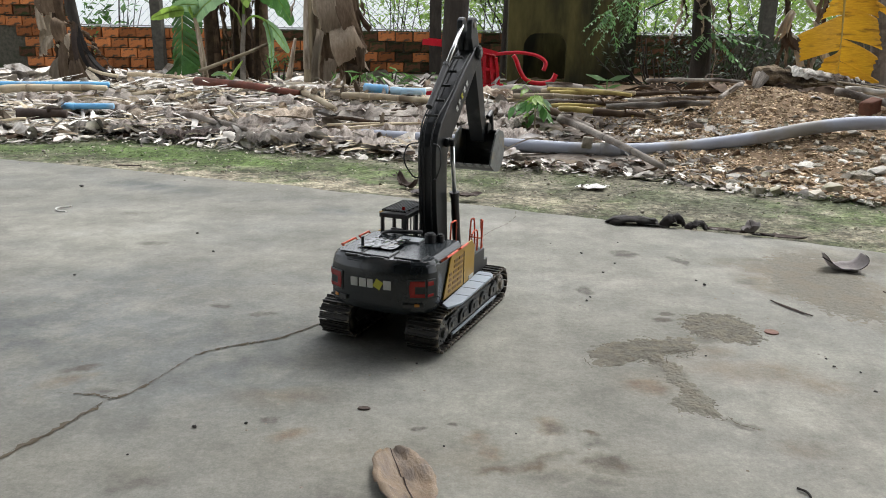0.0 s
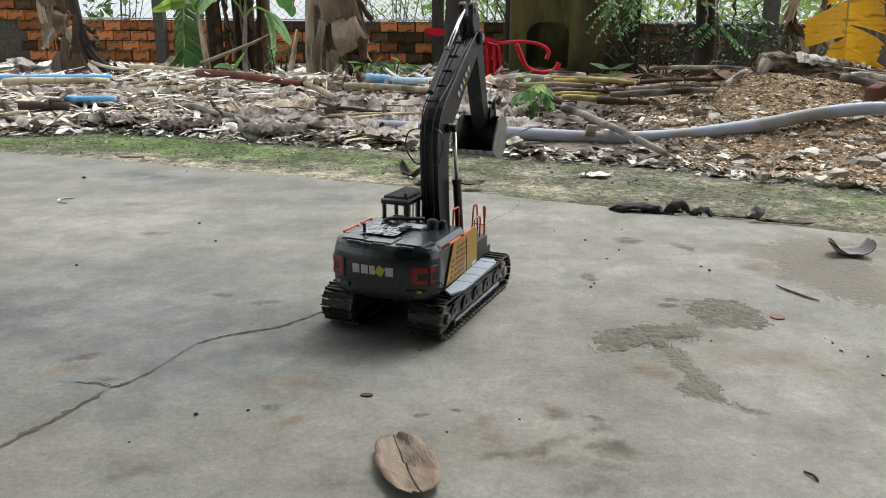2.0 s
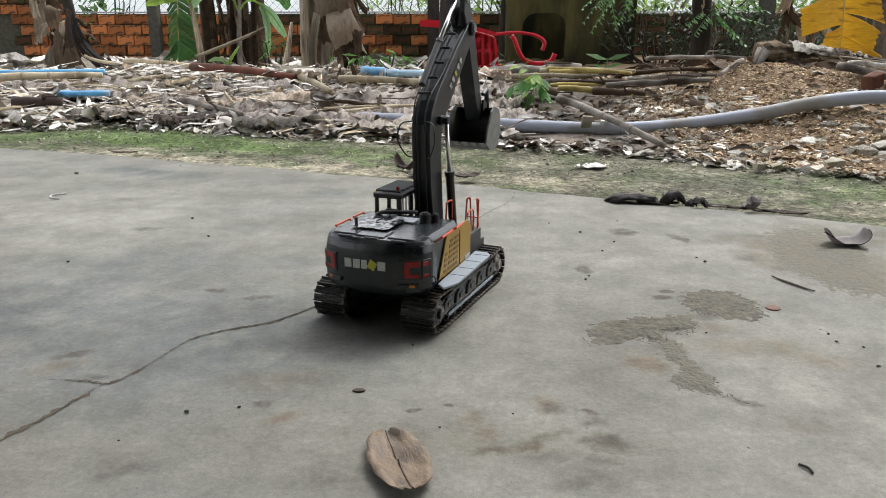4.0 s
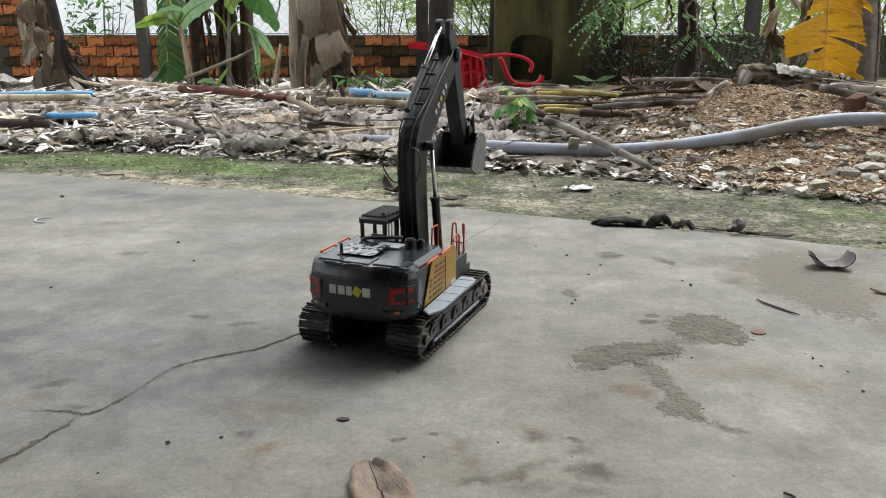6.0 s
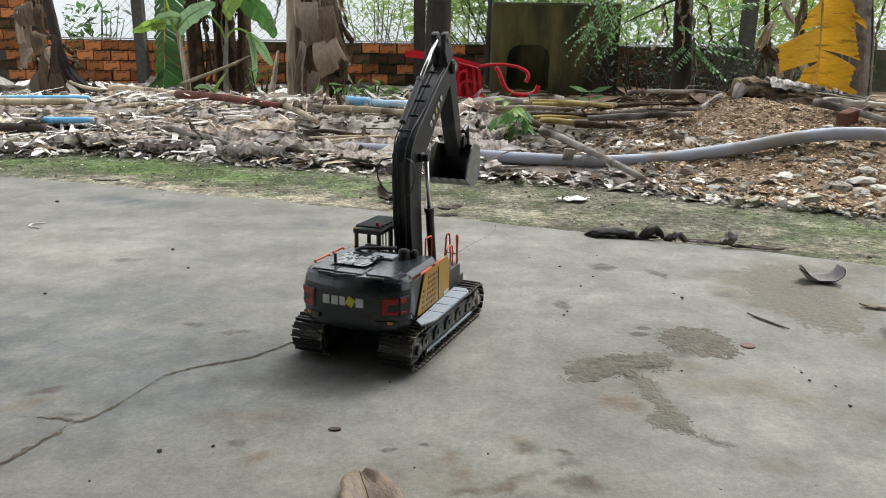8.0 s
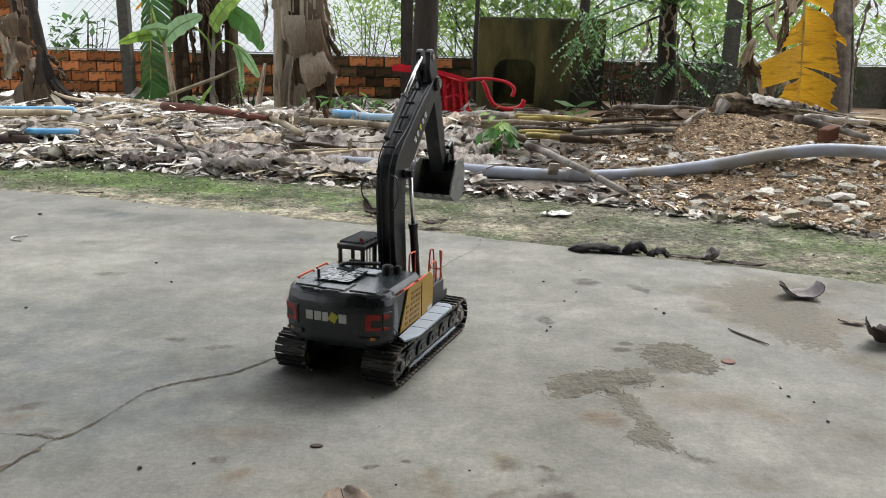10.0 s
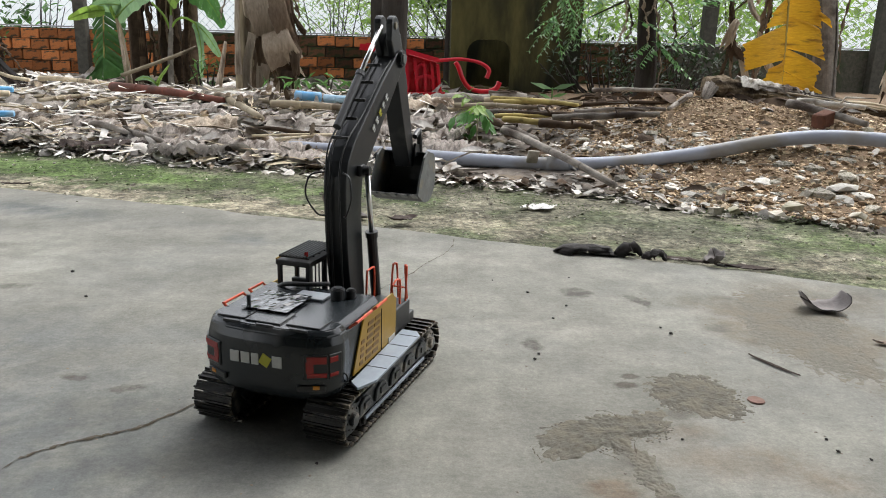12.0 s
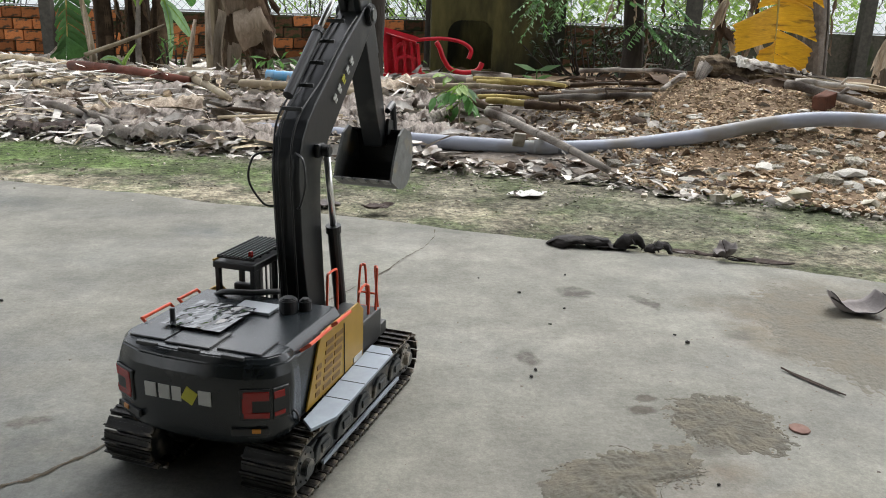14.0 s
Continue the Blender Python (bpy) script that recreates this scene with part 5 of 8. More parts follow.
def tree(name, x, y, r, height, lean, seed, label, crown=((0.0, 0.0, 0.8), (1.0, 0.8, 0.6), 900, 0.10), material=GREEN, bark=BARK, limbs=5):
    rng = random.Random(seed)
    z0 = heap(x, y) - 0.03
    t = thing(name, pose(x, y, z0), label, "tree")
    pts = [(0, 0, -0.02), (lean * 0.15, 0, height * 0.2), (lean * 0.45, 0.02, height * 0.55), (lean, 0, height)]
    P = curve_pts(pts, 6)
    n = len(P)
    bm = tube(bmesh.new(), P, [r * (1.25 if i == 0 else 1.08 if i == 1 else 1.0 - 0.45 * i / n) * (1 + 0.05 * rng.uniform(-1, 1)) for i in range(n)], 14)
    part("trunk", bm, bark, t, "", True)
    for k in range(limbs):
        a = rng.uniform(0, 6.3)
        L = rng.uniform(0.4, 0.9)
        p = P[-1 - rng.randint(0, 4)]
        tip = p + Vector((math.cos(a) * L, math.sin(a) * L, rng.uniform(0.1, 0.6)))
        part("limb", tubed(curve_pts([p, p.lerp(tip, 0.5) + Vector((0, 0, 0.08)), tip], 4), [r * 0.4 * (1 - 0.8 * i / 8) for i in range(9)], 7), bark, t, "", True)
    c, rad, cnt, size = crown
    cloud(t, "crown", material, (lean + c[0], c[1], height + c[2]), rad, cnt, size, seed, 0.45)
    return t


def banana_left():
    z0 = heap(-2.93, 5.6) - 0.02
    b = thing("banana_plant", pose(-2.93, 5.6, z0), "dead banana plant with dry hanging leaves", "banana plant", "banana plants by the wall")
    stem_part(b, [(0.08, -0.20, 0), (0.09, -0.16, 0.3), (0.06, -0.12, 0.7), (0.0, -0.05, 1.3)], 0.042, 0.034, DRYDARK, 1)
    for k, (x, y, top, bot, w, lean) in enumerate(((0.06, -0.12, 1.05, 0.28, 0.11, 0.03), (0.12, -0.14, 0.75, -0.03, 0.10, 0.02), (0.02, -0.10, 1.2, 0.45, 0.10, -0.02), (0.20, -0.10, 0.50, -0.02, 0.10, 0.04), (0.28, -0.08, 0.42, -0.02, 0.10, 0.10))):
        dry_hang(b, x, y, top, bot, w, 3 + k, (BROWNSHEET, DRYDARK)[min(k, 1)], lean)
    # broad torn pieces, by their two places at the stem and two at their edge
    for k, (r0, r1, t0, t1, m, n, curl) in enumerate((
            ((-2.957, 0.691), (-2.826, 0.740), (-2.901, 0.585), (-2.753, 0.616), BROWNSHEET, 6, 0.06),
            ((-2.905, 0.715), (-2.870, 0.715), (-2.917, 0.478), (-2.885, 0.490), PAPERY, 3, 0.05),
            ((-2.836, 0.541), (-2.737, 0.504), (-2.817, 0.403), (-2.737, 0.409), BROWNSHEET, 6, 0.10),
            ((-2.800, 0.720), (-2.740, 0.700), (-2.775, 0.560), (-2.720, 0.520), DRYDARK, 4, 0.05),
            ((-2.854, 0.422), (-2.823, 0.409), (-2.929, 0.313), (-2.895, 0.320), PAPERY, 3, 0.04),
            ((-2.768, 0.422), (-2.714, 0.434), (-2.714, 0.339), (-2.699, 0.352), PAPERY, 3, 0.04),
            ((-2.820, 0.287), (-2.788, 0.281), (-2.877, 0.079), (-2.793, 0.106), PAPERY, 4, 0.05),
            ((-2.793, 0.383), (-2.734, 0.339), (-2.791, 0.119), (-2.723, 0.079), BROWNSHEET, 4, 0.06),
            ((-2.700, 0.440), (-2.660, 0.420), (-2.690, 0.100), (-2.600, 0.110), DRYDARK, 4, 0.05),
            ((-2.690, 0.520), (-2.660, 0.505), (-2.665, 0.125), (-2.620, 0.110), DRYDARK, 2, 0.06),
            ((-2.675, 0.510), (-2.648, 0.495), (-2.620, 0.120), (-2.575, 0.125), LEAFDARK, 2, 0.07),
            ((-2.665, 0.505), (-2.640, 0.490), (-2.570, 0.130), (-2.530, 0.120), DRYDARK, 2, 0.05),
            ((-2.655, 0.500), (-2.634, 0.482), (-2.520, 0.140), (-2.480, 0.130), LEAFBLACK, 2, 0.07),
            ((-2.645, 0.495), (-2.626, 0.478), (-2.470, 0.150), (-2.435, 0.140), LEAFDARK, 2, 0.06),
            ((-2.640, 0.490), (-2.620, 0.470), (-2.425, 0.165), (-2.390, 0.160), LEAFBLACK, 2, 0.08),
            ((-2.700, 0.280), (-2.640, 0.300), (-2.700, 0.090), (-2.560, 0.100), BROWNSHEET, 5, 0.05))):
        y = -0.25 - 0.006 * k
        bm = lobe(bmesh.new(), (r0[0] + 2.93, y + 0.04, r0[1] - z0), (r1[0] + 2.93, y + 0.02, r1[1] - z0), (t0[0] + 2.93, y - 0.03, t0[1] - z0), (t1[0] + 2.93, y, t1[1] - z0), n, curl, 0.009, 600 + k, 0.016)
        part("dead_leaf", bm, m, b, "crumpled brown dead leaf", True)
    papery(b, 0.02, 0.20, -0.20, 0.12, 0.62, 5, 300)
    cloud(b, "creeper", GREEN, (0.20, 0.1, 0.55), (0.05, 0.06, 0.4), 50, 0.04, 5)
    return b


def banana_young():
    b = thing("young_banana_plant", pose(-2.0, 6.0, heap(-2.0, 6.0) - 0.02), "young banana plant with fresh pale green leaves", "banana plant", "banana plants by the wall")
    stem_part(b, [(0.004, 0, 0), (-0.016, 0, 0.245), (-0.038, 0, 0.44), (-0.056, 0, 0.545)], 0.027, 0.014, STEM, 2)
    leaf_part(b, "leaf", PALEGREEN, [(-0.050, -0.02, 0.53), (0.0, -0.05, 0.61), (-0.13, -0.07, 0.615), (-0.235, -0.09, 0.565)], 0.060, (0.15, -0.55, 0.85), 11, LIMEGREEN, "pale green leaf", strips=18, droop=0.12, gap=0.0, sweep=0.15)
    leaf_part(b, "leaf", LIMEGREEN, [(-0.10, -0.09, 0.575), (-0.19, -0.10, 0.565), (-0.27, -0.11, 0.54), (-0.355, -0.12, 0.505)], 0.050, (0.15, -0.55, 0.85), 16, LIMEGREEN, "lime green leaf tip", strips=12, droop=0.1, gap=0.0, sweep=0.2)
    leaf_part(b, "leaf", PALEGREEN, [(-0.040, -0.03, 0.53), (0.056, -0.08, 0.615), (0.167, -0.12, 0.675), (0.299, -0.14, 0.722)], 0.080, (0.45, -0.45, -0.80), 12, LIMEGREEN, "pale green leaf", strips=18, droop=0.10, gap=0.0, sweep=0.1)
    leaf_part(b, "leaf", LIMEGREEN, [(-0.055, -0.03, 0.52), (-0.075, -0.05, 0.60), (-0.085, -0.05, 0.66), (-0.11, -0.05, 0.79)], 0.016, (0.9, -0.3, 0.1), 14, LIMEGREEN, "rolled new leaf", strips=8, droop=0.05, gap=0.0)
    leaf_part(b, "leaf", LIMEGREEN, [(0.235, -0.1, 0.05), (0.26, -0.12, 0.10), (0.295, -0.12, 0.15), (0.34, -0.12, 0.21)], 0.030, (0.6, -0.6, 0.0), 15, LIMEGREEN, "small new leaf", strips=10, droop=0.05, gap=0.0)
    leaf_part(b, "leaf", PALEGREEN, [(0.235, -0.1, 0.06), (0.20, -0.12, 0.10), (0.15, -0.13, 0.11), (0.09, -0.14, 0.09)], 0.028, (0.1, -0.6, 0.6), 17, LIMEGREEN, "small pale leaf", strips=10, droop=0.05, gap=0.0)
    return b


def banana_green():
    b = thing("banana_plant", pose(-2.2, 6.45, heap(-2.2, 6.45) - 0.02), "banana plant with a broad drooping green leaf", "banana plant", "banana plants by the wall")
    stem_part(b, [(0.1, 0.1, 0), (0.1, 0.1, 0.5), (0.06, 0.1, 1.3)], 0.07, 0.05, DRYDARK, 3)
    mid = [(0.02, -0.20, 1.15), (0.0, -0.24, 0.80), (-0.03, -0.25, 0.45), (-0.055, -0.25, 0.10)]
    lf = part("leaf", bmesh.new(), BANANAGREEN, b, "broad drooping green leaf", True)
    bm = bmesh.new()
    for k in range(17):
        z = 1.10 - 0.054 * k
        xm = 0.02 - 0.075 * (1.15 - z)
        lobe(bm, (xm, -0.25, z), (xm, -0.25, z - 0.056), (xm - 0.098, -0.20, z - 0.075), (xm - 0.100, -0.22, z - 0.122), 1, 0.014, 0.010, k, 0.004)
        lobe(bm, (xm, -0.25, z), (xm, -0.25, z - 0.056), (xm + 0.145, -0.19, z - 0.085 - 0.008 * (k % 3)), (xm + 0.135, -0.21, z - 0.130), 1, 0.014, 0.012, 20 + k, 0.004)
    lobe(bm, (-0.052, -0.26, 0.25), (-0.056, -0.26, 0.17), (-0.150, -0.24, 0.125), (-0.215, -0.26, 0.100), 3, 0.02, 0.006, 50, 0.004)
    lobe(bm, (-0.052, -0.26, 0.25), (-0.056, -0.26, 0.17), (0.118, -0.24, 0.145), (-0.060, -0.27, 0.110), 3, 0.02, 0.006, 51, 0.004)
    lobe(bm, (-0.054, -0.26, 0.19), (-0.056, -0.26, 0.16), (-0.060, -0.27, 0.110), (-0.200, -0.27, 0.105), 2, 0.01, 0.004, 52, 0.003)
    bm.to_mesh(lf.data)
    bm.free()
    lf.data.polygons.foreach_set("use_smooth", [True] * len(lf.data.polygons))
    part("midrib", rib(bmesh.new(), mid, 0.012), YELLOWCANE, lf, "", True)
    leaf_part(b, "leaf", YELLOWLEAF, [(0.06, -0.05, 0.98), (0.02, -0.14, 0.95), (-0.04, -0.16, 0.90), (-0.16, -0.18, 0.78)], 0.05, (0.3, -0.6, 0.6), 22, None, "yellowing leaf", strips=12, droop=0.3, gap=0.1)
    leaf_part(b, "leaf", BANANAGREEN, [(0.06, -0.05, 1.00), (0.10, -0.14, 0.98), (0.18, -0.16, 0.92), (0.26, -0.18, 0.82)], 0.06, (0.4, -0.6, 0.5), 23, None, "green leaf with yellow streaks", strips=12, droop=0.3, gap=0.1)
    return b


def banana_clump():
    b = thing("banana_plant", pose(-2.0, 6.7, heap(-2.0, 6.7) - 0.02), "banana clump with brown dead leaves and green shoots", "banana plant", "banana plants by the wall")
    stem_part(b, [(0.12, 0, 0), (0.12, 0, 0.4), (0.08, 0, 1.6)], 0.10, 0.08, DRYDARK, 4)
    stem_part(b, [(0.30, -0.1, 0), (0.31, -0.1, 0.3), (0.34, -0.1, 1.3)], 0.07, 0.05, DRYDARK, 5)
    for k in range(9):
        a = -2.6 + k * 0.26
        dry_hang(b, 0.16 + 0.24 * math.cos(a * 1.7), -0.12 + 0.07 * math.sin(a * 3), 1.25 - 0.06 * (k % 4), 0.02 + 0.07 * (k % 3), 0.07 + 0.012 * (k % 3), 40 + k, (BROWNSHEET, DRYDARK, DRYDARK)[k % 3], 0.05 * math.sin(k))
    stem_part(b, [(0.189, -0.3, 0.0), (0.194, -0.3, 0.242), (0.216, -0.3, 0.473), (0.221, -0.3, 0.575)], 0.024, 0.012, GREYWOOD, 9, "shoot")
    for pts in ([(0.216, -0.3, 0.473), (0.262, -0.31, 0.535), (0.33, -0.32, 0.560), (0.428, -0.33, 0.514)], [(0.206, -0.3, 0.473), (0.169, -0.31, 0.572), (0.086, -0.32, 0.665)], [(0.221, -0.3, 0.56), (0.228, -0.31, 0.63), (0.235, -0.32, 0.69)]):
        part("leaf_stalk", tubed(curve_pts(pts, 5), 0.009, 7), LIMEGREEN, b, "", True)
    leaf_part(b, "leaf", LIMEGREEN, [(0.225, -0.33, 0.66), (0.27, -0.34, 0.74), (0.365, -0.36, 0.845), (0.535, -0.38, 0.965)], 0.085, (0.6, -0.5, -0.65), 32, LIMEGREEN, "bright lime green leaf", strips=18, droop=0.12, gap=0.0, sweep=0.1)
    leaf_part(b, "leaf", BANANAGREEN, [(0.34, -0.30, 0.84), (0.46, -0.31, 0.75), (0.55, -0.32, 0.65), (0.635, -0.33, 0.50)], 0.10, (0.65, -0.4, 0.6), 31, LIMEGREEN, "broad dark green leaf", strips=16, droop=0.2, gap=0.04)
    leaf_part(b, "leaf", PALEGREEN, [(0.40, -0.33, 0.53), (0.482, -0.34, 0.456), (0.545, -0.35, 0.37), (0.60, -0.36, 0.27)], 0.052, (0.75, -0.4, 0.5), 33, LIMEGREEN, "pale green drooping leaf", strips=14, droop=0.2, gap=0.03)
    leaf_part(b, "leaf", PALEGREEN, [(0.415, -0.33, 0.52), (0.448, -0.35, 0.40), (0.455, -0.36, 0.247), (0.439, -0.36, 0.09)], 0.034, (0.9, -0.4, 0.1), 34, LIMEGREEN, "pale green drooping leaf", strips=14, droop=0.1, gap=0.03)
    return b


def banana_thick():
    b = thing("banana_plant", pose(-1.10, 5.85, heap(-1.10, 5.85) - 0.02), "thick pale banana stem with a shroud of dead leaves", "banana plant", "banana plants by the wall")
    stem_part(b, [(-0.004, 0, -0.02), (-0.002, 0, 0.35), (0.012, 0, 0.9), (0.02, 0, 1.6)], 0.080, 0.064, STEM, 6)
    for k in range(8):
        dry_hang(b, 0.10 + 0.036 * k, -0.16 - 0.05 * math.sin(k * 2.1), 1.15 - 0.05 * (k % 4), -0.02 + 0.07 * (k % 4), 0.11 + 0.02 * (k % 3), 60 + k, DRYDARK if k % 2 == 1 else BROWNSHEET, 0.03 * math.sin(k * 2))
    dry_hang(b, -0.09, -0.10, 1.1, 0.55, 0.08, 71, DRY, 0.0)
    for k, (x0, z0, x1, z1, w) in enumerate(((0.12, 1.0, 0.10, 0.62, 0.06), (0.26, 1.0, 0.24, 0.55, 0.07), (0.16, 0.68, 0.19, 0.36, 0.035), (0.34, 0.72, 0.40, 0.46, 0.04), (0.26, 0.52, 0.40, 0.28, 0.065), (0.18, 0.36, 0.15, 0.06, 0.035), (0.37, 0.36, 0.40, 0.04, 0.03))):
        bm = lobe(bmesh.new(), (x0 - w, -0.24, z0), (x0 + w, -0.26, z0 - 0.02), (x1 - w * 0.8, -0.30, z1), (x1 + w * 0.7, -0.24, z1 - 0.06), 3, 0.07, 0.012, 5 + k, 0.03)
        part("dead_leaf", bm, DRYDARK if k == 3 else PAPERY, b, "broad papery dead leaf", True)
    for k, (r0, r1, t0, t1, m) in enumerate((((0.09, 1.00), (0.20, 1.02), (0.13, 0.40), (0.26, 0.36), DRYDARK), ((0.20, 1.00), (0.34, 1.00), (0.24, 0.42), (0.40, 0.50), BROWNSHEET), ((0.26, 0.62), (0.36, 0.64), (0.29, 0.34), (0.44, 0.35), BROWNSHEET), ((0.15, 0.62), (0.24, 0.60), (0.13, 0.27), (0.24, 0.20), BROWNSHEET), ((0.28, 0.36), (0.40, 0.37), (0.30, 0.06), (0.42, 0.10), DRYDARK))):
        part("dead_leaf", lobe(bmesh.new(), (r0[0], -0.22, r0[1]), (r1[0], -0.24, r1[1]), (t0[0], -0.30, t0[1]), (t1[0], -0.27, t1[1]), 5, 0.09, 0.010, 500 + k, 0.03), m, b, "broad brown draped dead leaf", True)
    # broad folded sheets that hang in front of the shroud
    z0 = heap(-1.10, 5.85) - 0.02
    for k, (r0, r1, t0, t1, m, curl) in enumerate((
            ((-1.028, 0.760), (-0.872, 0.760), (-0.955, 0.485), (-0.825, 0.501), TANSHEET, 0.08),
            ((-0.923, 0.493), (-0.743, 0.532), (-0.856, 0.257), (-0.643, 0.368), TANSHEET, 0.12),
            ((-0.745, 0.493), (-0.643, 0.376), (-0.705, 0.225), (-0.664, 0.249), BROWNSHEET, 0.06),
            ((-0.900, 0.720), (-0.760, 0.740), (-0.800, 0.480), (-0.690, 0.500), BROWNSHEET, 0.08),
            ((-0.932, 0.289), (-0.860, 0.270), (-0.934, 0.077), (-0.880, 0.097), TANSHEET, 0.05),
            ((-1.008, 0.493), (-0.950, 0.470), (-1.046, 0.137), (-1.000, 0.117), PAPERY, 0.05),
            ((-0.794, 0.257), (-0.705, 0.233), (-0.802, 0.077), (-0.743, 0.097), DRYDARK, 0.05))):
        y = -0.33 - 0.012 * (k % 3)
        bm = lobe(bmesh.new(), (r0[0] + 1.10, y, r0[1] - z0), (r1[0] + 1.10, y - 0.02, r1[1] - z0), (t0[0] + 1.10, y - 0.05, t0[1] - z0), (t1[0] + 1.10, y - 0.01, t1[1] - z0), 6, curl, 0.008, 540 + k, 0.012)
        part("dead_leaf", bm, m, b, "broad folded dead leaf", True)
    papery(b, 0.10, 0.38, -0.26, 0.2, 1.1, 8, 330)
    part("fallen_stalk", tubed(curve_pts([(-0.20, -0.12, 0.0), (-0.15, -0.14, 0.2), (-0.11, -0.14, 0.40)], 5), [0.03 - 0.002 * i for i in range(11)], 8), DRY, b, "", True)
    return b


def banana_right():
    b = thing("banana_plant", pose(2.92, 5.25, heap(2.92, 5.25) - 0.02), "pale banana stem with one large yellow leaf", "banana plant", "banana plants by the wall")
    stem_part(b, [(0.02, 0, -0.02), (0.015, 0, 0.13), (-0.031, 0, 0.56), (-0.095, 0, 0.94), (-0.14, 0, 1.5)], 0.080, 0.070, GREYWOOD, 7)
    mid = [(-0.495, -0.29, 1.05), (-0.48, -0.30, 0.811), (-0.454, -0.30, 0.509), (-0.437, -0.30, 0.16)]
    bm = bmesh.new()

    def torn(rib0, rib1, tip0, tip1, ribs, curl, seed):
        """One torn lobe of the leaf between two places on the midrib and two at its edge."""
        lobe(bm, (rib0[0], -0.30, rib0[1]), (rib1[0], -0.30, rib1[1]), (tip0[0], -0.35, tip0[1] + 0.03), (tip1[0], -0.33, tip1[1] + 0.03), ribs, curl, 0.008, seed, 0.008)

    torn((-0.478, 0.780), (-0.463, 0.595), (-0.560, 0.690), (-0.610, 0.560), 4, 0.02, 1)
    torn((-0.462, 0.595), (-0.444, 0.378), (-0.743, 0.466), (-0.704, 0.299), 7, 0.03, 2)
    torn((-0.442, 0.390), (-0.437, 0.165), (-0.560, 0.320), (-0.612, 0.150), 5, 0.06, 3)
    torn((-0.483, 0.960), (-0.478, 0.860), (-0.300, 0.903), (-0.319, 0.776), 4, 0.04, 4)
    torn((-0.476, 0.830), (-0.460, 0.630), (-0.305, 0.740), (-0.245, 0.575), 7, 0.03, 5)
    torn((-0.318, 0.700), (-0.299, 0.645), (-0.223, 0.637), (-0.171, 0.575), 2, 0.02, 6)
    torn((-0.459, 0.640), (-0.455, 0.450), (-0.262, 0.570), (-0.190, 0.380), 6, 0.04, 7)
    torn((-0.451, 0.450), (-0.443, 0.310), (-0.225, 0.340), (-0.246, 0.205), 5, 0.03, 8)
    torn((-0.445, 0.308), (-0.441, 0.240), (-0.186, 0.184), (-0.200, 0.150), 2, 0.02, 9)
    torn((-0.442, 0.245), (-0.439, 0.190), (-0.205, 0.155), (-0.225, 0.120), 2, 0.02, 10)
    lf = part("leaf", bm, YELLOWLEAF, b, "large torn yellow leaf", True)
    part("midrib", rib(bmesh.new(), mid, 0.012), YELLOWCANE, lf, "", True)
    for k, (x, y, top, bot, w) in enumerate(((-0.64, 0.02, 1.15, 0.02, 0.13), (-0.72, 0.0, 1.0, 0.05, 0.12), (-0.40, 0.06, 1.2, 0.0, 0.10), (0.02, -0.14, 1.2, 0.30, 0.08), (-0.18, 0.02, 1.1, 0.0, 0.10), (-0.10, -0.02, 1.1, 0.1, 0.09), (-0.56, 0.0, 1.1, 0.05, 0.12))):
        dry_hang(b, x, y, top, bot, w, 80 + k, (BROWNSHEET, DRYDARK, DRY)[k % 3], 0.02)
    papery(b, -0.74, -0.50, -0.06, 0.25, 1.1, 9, 380)
    b2 = thing("banana_plant", pose(3.55, 5.3, heap(3.55, 5.3) - 0.02), "dead banana plant with dry hanging leaves", "banana plant", "banana plants by the wall")
    stem_part(b2, [(0, 0, -0.02), (-0.02, 0, 0.4), (-0.05, 0, 1.6)], 0.09, 0.07, seed=8)
    for k in range(7):
        dry_hang(b2, -0.22 + 0.09 * k, -0.1, 1.2, 0.05 + 0.08 * (k % 3), 0.075, 90 + k, DRY if k % 2 else DRYDARK, 0.03)
    papery(b2, -0.28, 0.25, -0.2, 0.2, 1.1, 16, 420)


banana_left()
banana_young()
banana_green()
banana_clump()
banana_thick()
banana_right()
# the crowns stand above the view, added and thinned to shade wall and plants
tree("tree", -2.94, 6.0, 0.048, 2.0, -0.36, 5, "dark leaning tree trunk beside the wall", ((0, 0.3, 0.7), (1.4, 1.2, 0.6), 160, 0.14))
tree("tree", -0.03, 4.45, 0.084, 2.3, 0.12, 6, "dark straight tree trunk at the edge of the heap", ((0.2, 1.2, 0.6), (1.9, 1.6, 0.6), 500, 0.14))
tree("tree", 0.50, 8.1, 0.032, 2.0, 0.05, 7, "slim dark sapling against the fence", ((0.1, 0.0, 0.4), (1.0, 0.8, 0.6), 800, 0.12), limbs=3)
tree("tree", 1.60, 8.0, 0.07, 2.2, 0.1, 8, "leafy tree behind the cistern", ((0.5, -0.4, 0.3), (1.7, 1.2, 0.7), 1300, 0.13))


